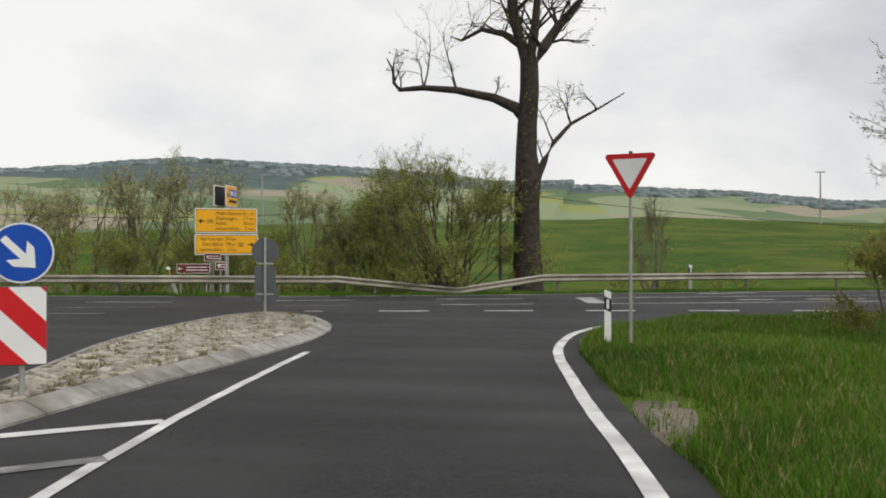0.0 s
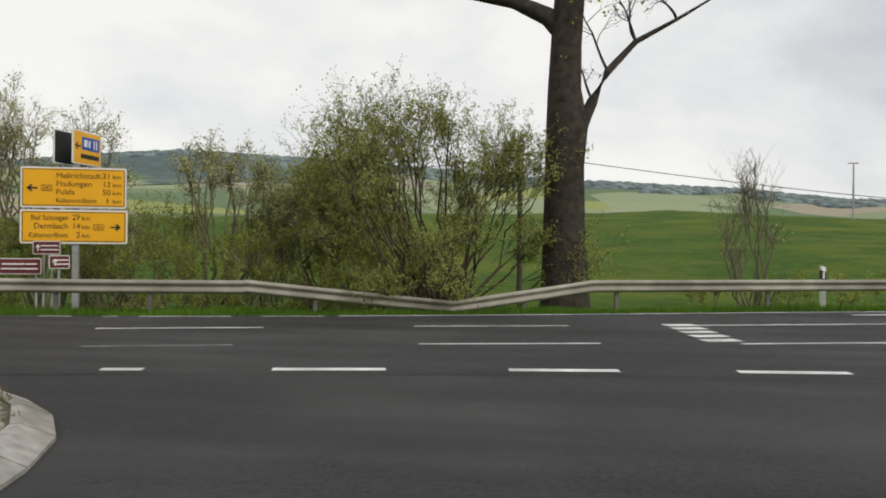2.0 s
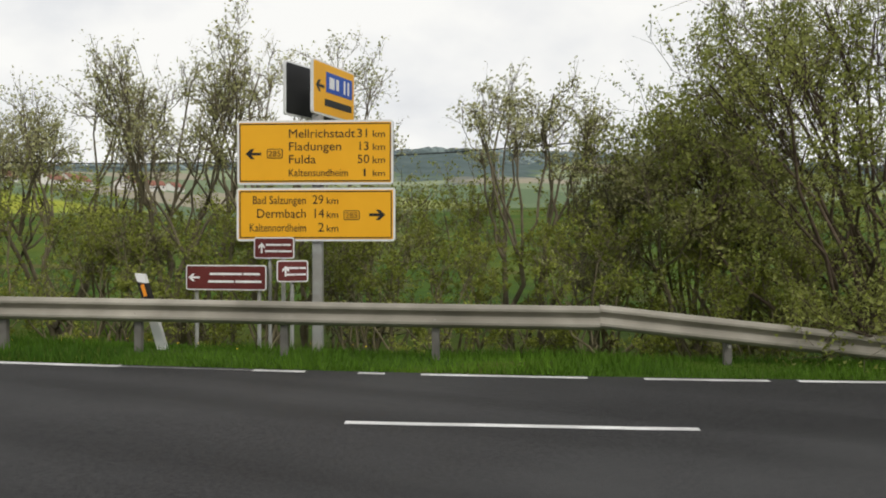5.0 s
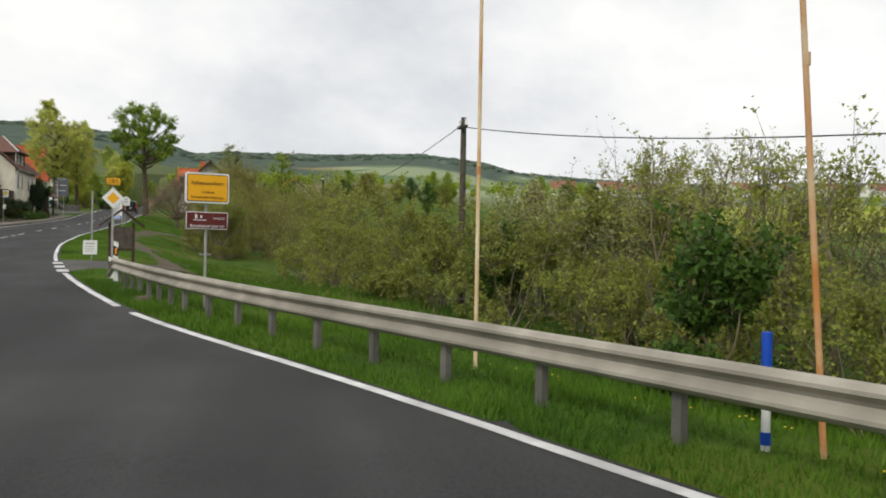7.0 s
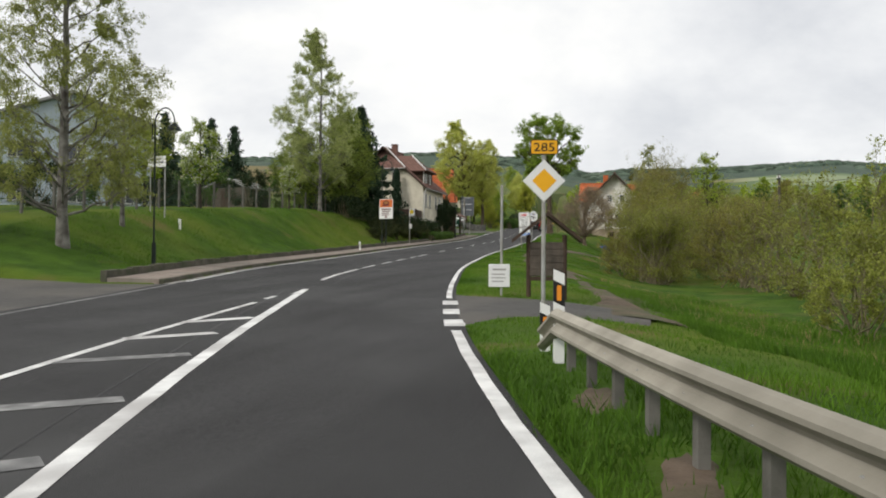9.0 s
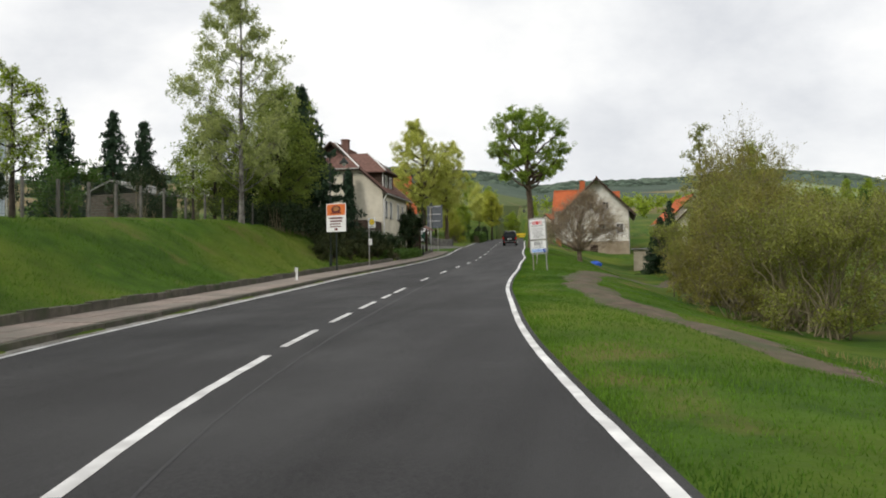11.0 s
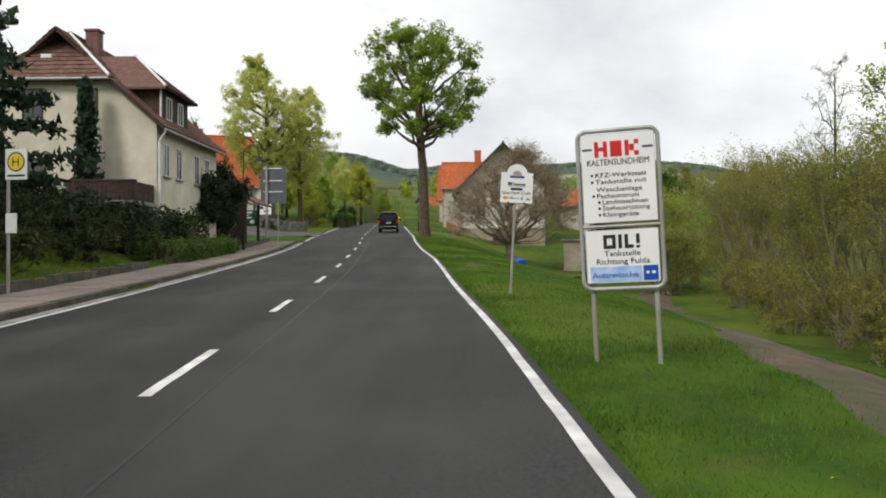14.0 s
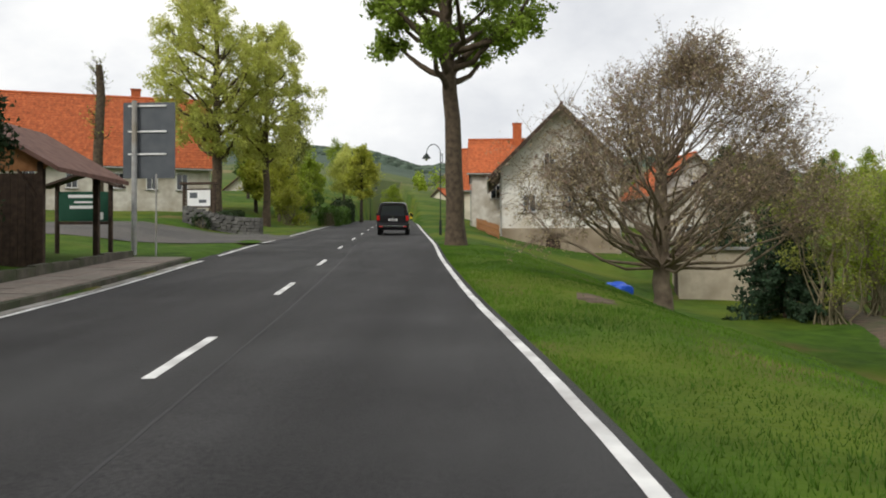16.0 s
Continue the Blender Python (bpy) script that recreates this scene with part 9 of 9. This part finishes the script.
hedge("hedge", (-206, -11.4), (-214, -12.2), 2.6, 2.2, "tall dark clipped hedge along the far pavement", 264, "leaf_dark", 160, 0.1)
hedge("hedge", (-162, -12.4), (-178, -14.6), 0.7, 0.9, "low clipped hedge before the farmhouse", 265, "leaf_dark", 200, 0.08)
bush("yew_bush", on(-128.5, -7.6), "large rounded very dark evergreen bush beside the pavement", 266, 4.7, 4.3, "leaf_dark", 34000, 0.075, 26, 9, 4, 2, low=0.05, flat=0.6)
bush("yew_bush", on(-125.0, -7.2), "rounded very dark evergreen bush beside the pavement", 267, 4.0, 3.6, "leaf_dark", 22000, 0.07, 20, 9, 4, 2, low=0.05, flat=0.6)
# hedgerow beyond the gravel track: x, y, height, width, leaves
HEDGEROW = ((-70.5, 18.8, 3.8, 4.1, "leaf_spring"), (-74.2, 18.6, 4.6, 4.6, "leaf_spring"), (-78, 18.4, 5.3, 4.6, "leaf_olive"), (-81, 18.2, 5.7, 4.4, "leaf_spring"), (-84.5, 18.0, 5.9, 4.4, "leaf_olive"), (-88.2, 18.4, 8.2, 5.1, "leaf_olive"), (-92, 18.8, 5.7, 4.6, "leaf_spring"), (-95.5, 19.4, 6.1, 4.9, "leaf_olive"),
            (-100, 19.8, 6.6, 5.1, "leaf_spring"), (-105, 20.2, 6.7, 5.4, "leaf_olive"), (-110.5, 20.8, 7.2, 5.6, "leaf_spring"), (-116.5, 21.6, 7.4, 5.9, "leaf_olive"), (-123, 22.4, 7.9, 6.1, "leaf_spring"), (-130, 23.2, 8.3, 6.6, "leaf_olive"), (-137, 24.4, 8.7, 6.8, "leaf_spring"), (-145, 26, 8.7, 6.8, "leaf_olive"), (-80, 23, 5.1, 5.4, "leaf_spring"), (-67, 23, 4.2, 5.1, "leaf_olive"))
for k, (x, y, tall, wide, mat) in enumerate(HEDGEROW):
    bush("shrub", on(x, y), "dense hedgerow shrub in yellow-green spring leaf beside the track" if mat == "leaf_spring" else "dense olive-budded hedgerow shrub beside the track", 270 + k, tall * 1.06, wide * 1.12, "leaf_hedge" if mat == "leaf_olive" else "leaf_thorn", int(21000 + 2600 * (tall - 4)), 0.04, 26, 9, 5, 3, low=0.03, flat=0.62, jitter=2.0, lobe=0.38)
for k, (x, y) in enumerate(((-76, 16.9), (-83, 16.4), (-90, 17.2), (-97.5, 17.9), (-103, 18.4), (-108, 19), (-113.5, 19.4), (-119, 20.2), (-126, 21))):
    bush("thicket", on(x, y), "low bare tangle of brown stems at the hedgerow foot", 290 + k, 2.7, 3.6, "leaf_hedge", 6500, 0.036, 14, 9, 5, 3, low=0.05, flat=0.6)
tree("ash_tree", on(-97, 17.8), "slender tree with upright limbs in thin spring leaf", 300, 10.4, 2.6, 3.4, 0.12, "leaf_birch", 5200, 0.06, 20, 0.4, rise=1.6, thick=0.012)
tree("ash_tree", on(-112, 23), "slender tree with upright limbs in thin spring leaf", 301, 11.5, 3, 5.0, 0.15, "leaf_spring", 6500, 0.075, 20, 0.4, rise=1.4, thick=0.014)
tree("ash_tree", on(-121, 24), "slender almost bare tree beside the track", 302, 12.5, 3, 4.4, 0.14, "leaf_pale", 900, 0.05, 20, 0.38, rise=1.4, thick=0.014)


# ---- grass along the verges ----
# bare or thin places in the grass: middle, half sizes, share of blades that stay
BARE = ((7.25, 5.7, 0.5, 1.5, 0.06), (-127.5, 6.7, 1.4, 0.7, 0.15), (-111.3, 7.3, 0.8, 0.5, 0.15), (-31.5, 18.6, 0.7, 0.3, 0.1), (-29.0, 19.3, 0.9, 0.25, 0.1))


def blades(name, region, count, seed, mat, label, tall=(0.07, 0.2), keep=None, swap=False):
    """Single bent blades scattered over a stretch of the plan, off the asphalt."""
    rng = np.random.default_rng(seed)
    x0, x1, lo, hi = region
    x = rng.uniform(x0, x1, count)
    off = lo + (hi - lo) * rng.random(count) ** 1.5
    y = keep(x, off)
    if swap:
        x, y = y, x
    ok = (asphalt_depth(x, y) < -0.02) & ~on_mouth(x, y)
    for cx, cy, ax, ay, keep_share in BARE:
        inside = ((x - cx) / ax) ** 2 + ((y - cy) / ay) ** 2 < 1 + 0.4 * np.sin(x * 9 + y * 7)
        ok &= ~inside | (rng.random(count) < keep_share)
    x, y = x[ok], y[ok]
    z = height(x, y) - 0.01
    n = len(x)
    a = rng.uniform(0, 2 * np.pi, n)
    patch = 0.65 + 0.5 * np.clip(0.5 + 0.5 * waves(x * 1.7, y * 1.9), 0, 1.3)
    t = rng.uniform(*tall, n) * patch
    w = 0.005 + 0.03 * t
    ux, uy = np.cos(a), np.sin(a)
    bx, by = rng.normal(0, 0.35, n) * t, rng.normal(0, 0.35, n) * t
    v = np.stack([np.stack([x - ux * w, y - uy * w, z], -1), np.stack([x + ux * w, y + uy * w, z], -1), np.stack([x + bx, y + by, z + t], -1)], 1)
    ob = quads_object(name, v.reshape(-1, 3), np.arange(n * 3).reshape(-1, 3), mat)
    return tagged(ob, label, "grass", kind="stuff")


def north_of(x, off):
    return along(NORTH, x) + 0.12 + off


def south_of(x, off):
    return along(SOUTH, x) - off


LAWN = "fresh green roadside grass of uneven height"
blades("grass", (-34, 30, 0.0, 4.5), 110000, 1, "blade", LAWN, (0.05, 0.17), north_of)
blades("grass", (-100, -34, 0.0, 6.5), 150000, 2, "blade", LAWN, (0.025, 0.085), north_of)
blades("grass", (-150, -100, 0.0, 8.0), 130000, 3, "blade", LAWN, (0.025, 0.085), north_of)
blades("grass", (-110, -50, 2.45, 8.5), 80000, 4, "blade", LAWN, (0.04, 0.13), south_of)
blades("dry_grass", (-62, -24, 5.6, 9.0), 5200, 5, "dry_blade", "pale dry grass stalks below the shrubs", (0.07, 0.2), north_of)
blades("grass", (-60, -14, 4.4, 9.0), 80000, 12, "blade", LAWN, (0.06, 0.2), north_of)


def beside_side_road(y, off):
    return np.interp(y, *zip(*SIDE_EAST)) + 0.3 + off


blades("grass", (1.5, 21.5, 0.0, 9.0), 90000, 9, "blade", LAWN, (0.06, 0.22), beside_side_road, True)
blades("dry_grass", (1.5, 21.5, 0.0, 9.0), 11000, 10, "dry_blade", "dry brown stalks in the long grass by the side road", (0.08, 0.22), beside_side_road, True)


# dandelions in the verge, and tufts between the island's cobbles
def scatter_flowers():
    rng = np.random.default_rng(15)
    x = np.concatenate([rng.normal(c, 1.3, n) for c, n in ((-79, 75), (-81.5, 65), (-72, 20), (-64, 20))] + [rng.uniform(-34, -6, 60)])
    off = np.concatenate([np.minimum(np.abs(rng.normal(0.6, 0.3, 180)), 1.1), rng.uniform(0.9, 2.4, 60)])
    y = along(NORTH, x) + 0.4 + off
    p = np.stack([x, y, height(x, y) + rng.uniform(0.06, 0.14, len(x))], -1)
    a = np.arange(4) * np.pi / 2
    s = rng.uniform(0.013, 0.022, len(x))
    v = p[:, None] + s[:, None, None] * np.stack([np.cos(a), np.sin(a), 0.35 * np.cos(a * 2)], -1)[None]
    ob = quads_object("dandelions", v.reshape(-1, 3), np.arange(len(x) * 4).reshape(-1, 4), "flower")
    tagged(ob, "scattered yellow dandelions in the roadside grass", "flowers", kind="stuff")


scatter_flowers()


def island_tufts():
    rng = np.random.default_rng(16)
    n = 15000
    y = rng.uniform(1.5, 18, n)
    e = np.interp(y, (0.6, 3, 6.5, 9, 12.5, 15, 16.8, 18), (0.55, 0.85, 0.95, 1.15, 1.25, 0.95, 0.3, -0.7)) - 0.42
    w = np.interp(y, (0.7, 2, 4.5, 7, 10, 13, 16, 18), (0.2, -0.1, -0.5, -1.1, -2, -2.5, -2.6, -2.4)) + 0.42
    x = w + (e - w) * rng.random(n)
    ok = (e > w) & (np.sin(x * 7 + y * 3) + np.sin(y * 5.3 - x * 4) + 0.6 * np.sin(x * 17 + y * 13) > 0.45)
    x, y = x[ok], y[ok]
    m = len(x)
    z = road_z(x) + 0.13
    t = rng.uniform(0.03, 0.09, m)
    a = rng.uniform(0, 6.3, m)
    ux, uy = np.cos(a) * 0.006, np.sin(a) * 0.006
    bx, by = rng.normal(0, 0.03, m), rng.normal(0, 0.03, m)
    v = np.stack([np.stack([x - ux, y - uy, z], -1), np.stack([x + ux, y + uy, z], -1), np.stack([x + ux + bx * 0.5, y + uy + by * 0.5, z + t * 0.6], -1), np.stack([x + bx, y + by, z + t], -1)], 1)
    ob = quads_object("moss_tufts", v.reshape(-1, 3), np.arange(m * 4).reshape(-1, 4), "dry_moss")
    tagged(ob, "brownish tufts of moss and grass between the cobbles", "grass", kind="stuff")


island_tufts()


def bare_patch(cx, cy, along_x, along_y, seed, mat, label):
    """A worn bare place in the grass, with an uneven rim."""
    a = np.linspace(0, 2 * np.pi, 25)[:-1]
    rad = 1 + np.random.default_rng(seed).normal(0, 0.14, 24)
    verts, faces = [], []
    for k, f in enumerate((1.0, 0.7, 0.35)):
        for j in range(24):
            x, y = cx + along_x * f * rad[j] * math.cos(a[j]), cy + along_y * f * rad[j] * math.sin(a[j])
            verts.append((x, y, h(x, y) + (-0.05, 0.012, 0.02)[k]))
    for k in range(2):
        for j in range(24):
            q = (j + 1) % 24
            faces.append((k * 24 + j, k * 24 + q, (k + 1) * 24 + q, (k + 1) * 24 + j))
    faces.append(tuple(range(48, 72)))
    tagged(mesh_object("bare_patch", verts, faces, mat, smooth=True), label, "bare ground", kind="structure")


bare_patch(7.25, 5.7, 0.4, 1.35, 21, "gravel", "bare gravel worn into the grass verge")
bare_patch(-127.5, 6.7, 1.2, 0.5, 22, "dirt", "bare brown earth in the grass verge")
bare_patch(-111.3, 7.3, 0.8, 0.5, 23, "dirt", "bare brown earth in the grass verge")
bare_patch(-31.5, 18.6, 0.7, 0.3, 24, "dirt", "bare brown earth beside the guardrail")
bare_patch(-29.0, 19.3, 0.9, 0.22, 25, "dirt", "bare brown earth beside the guardrail")
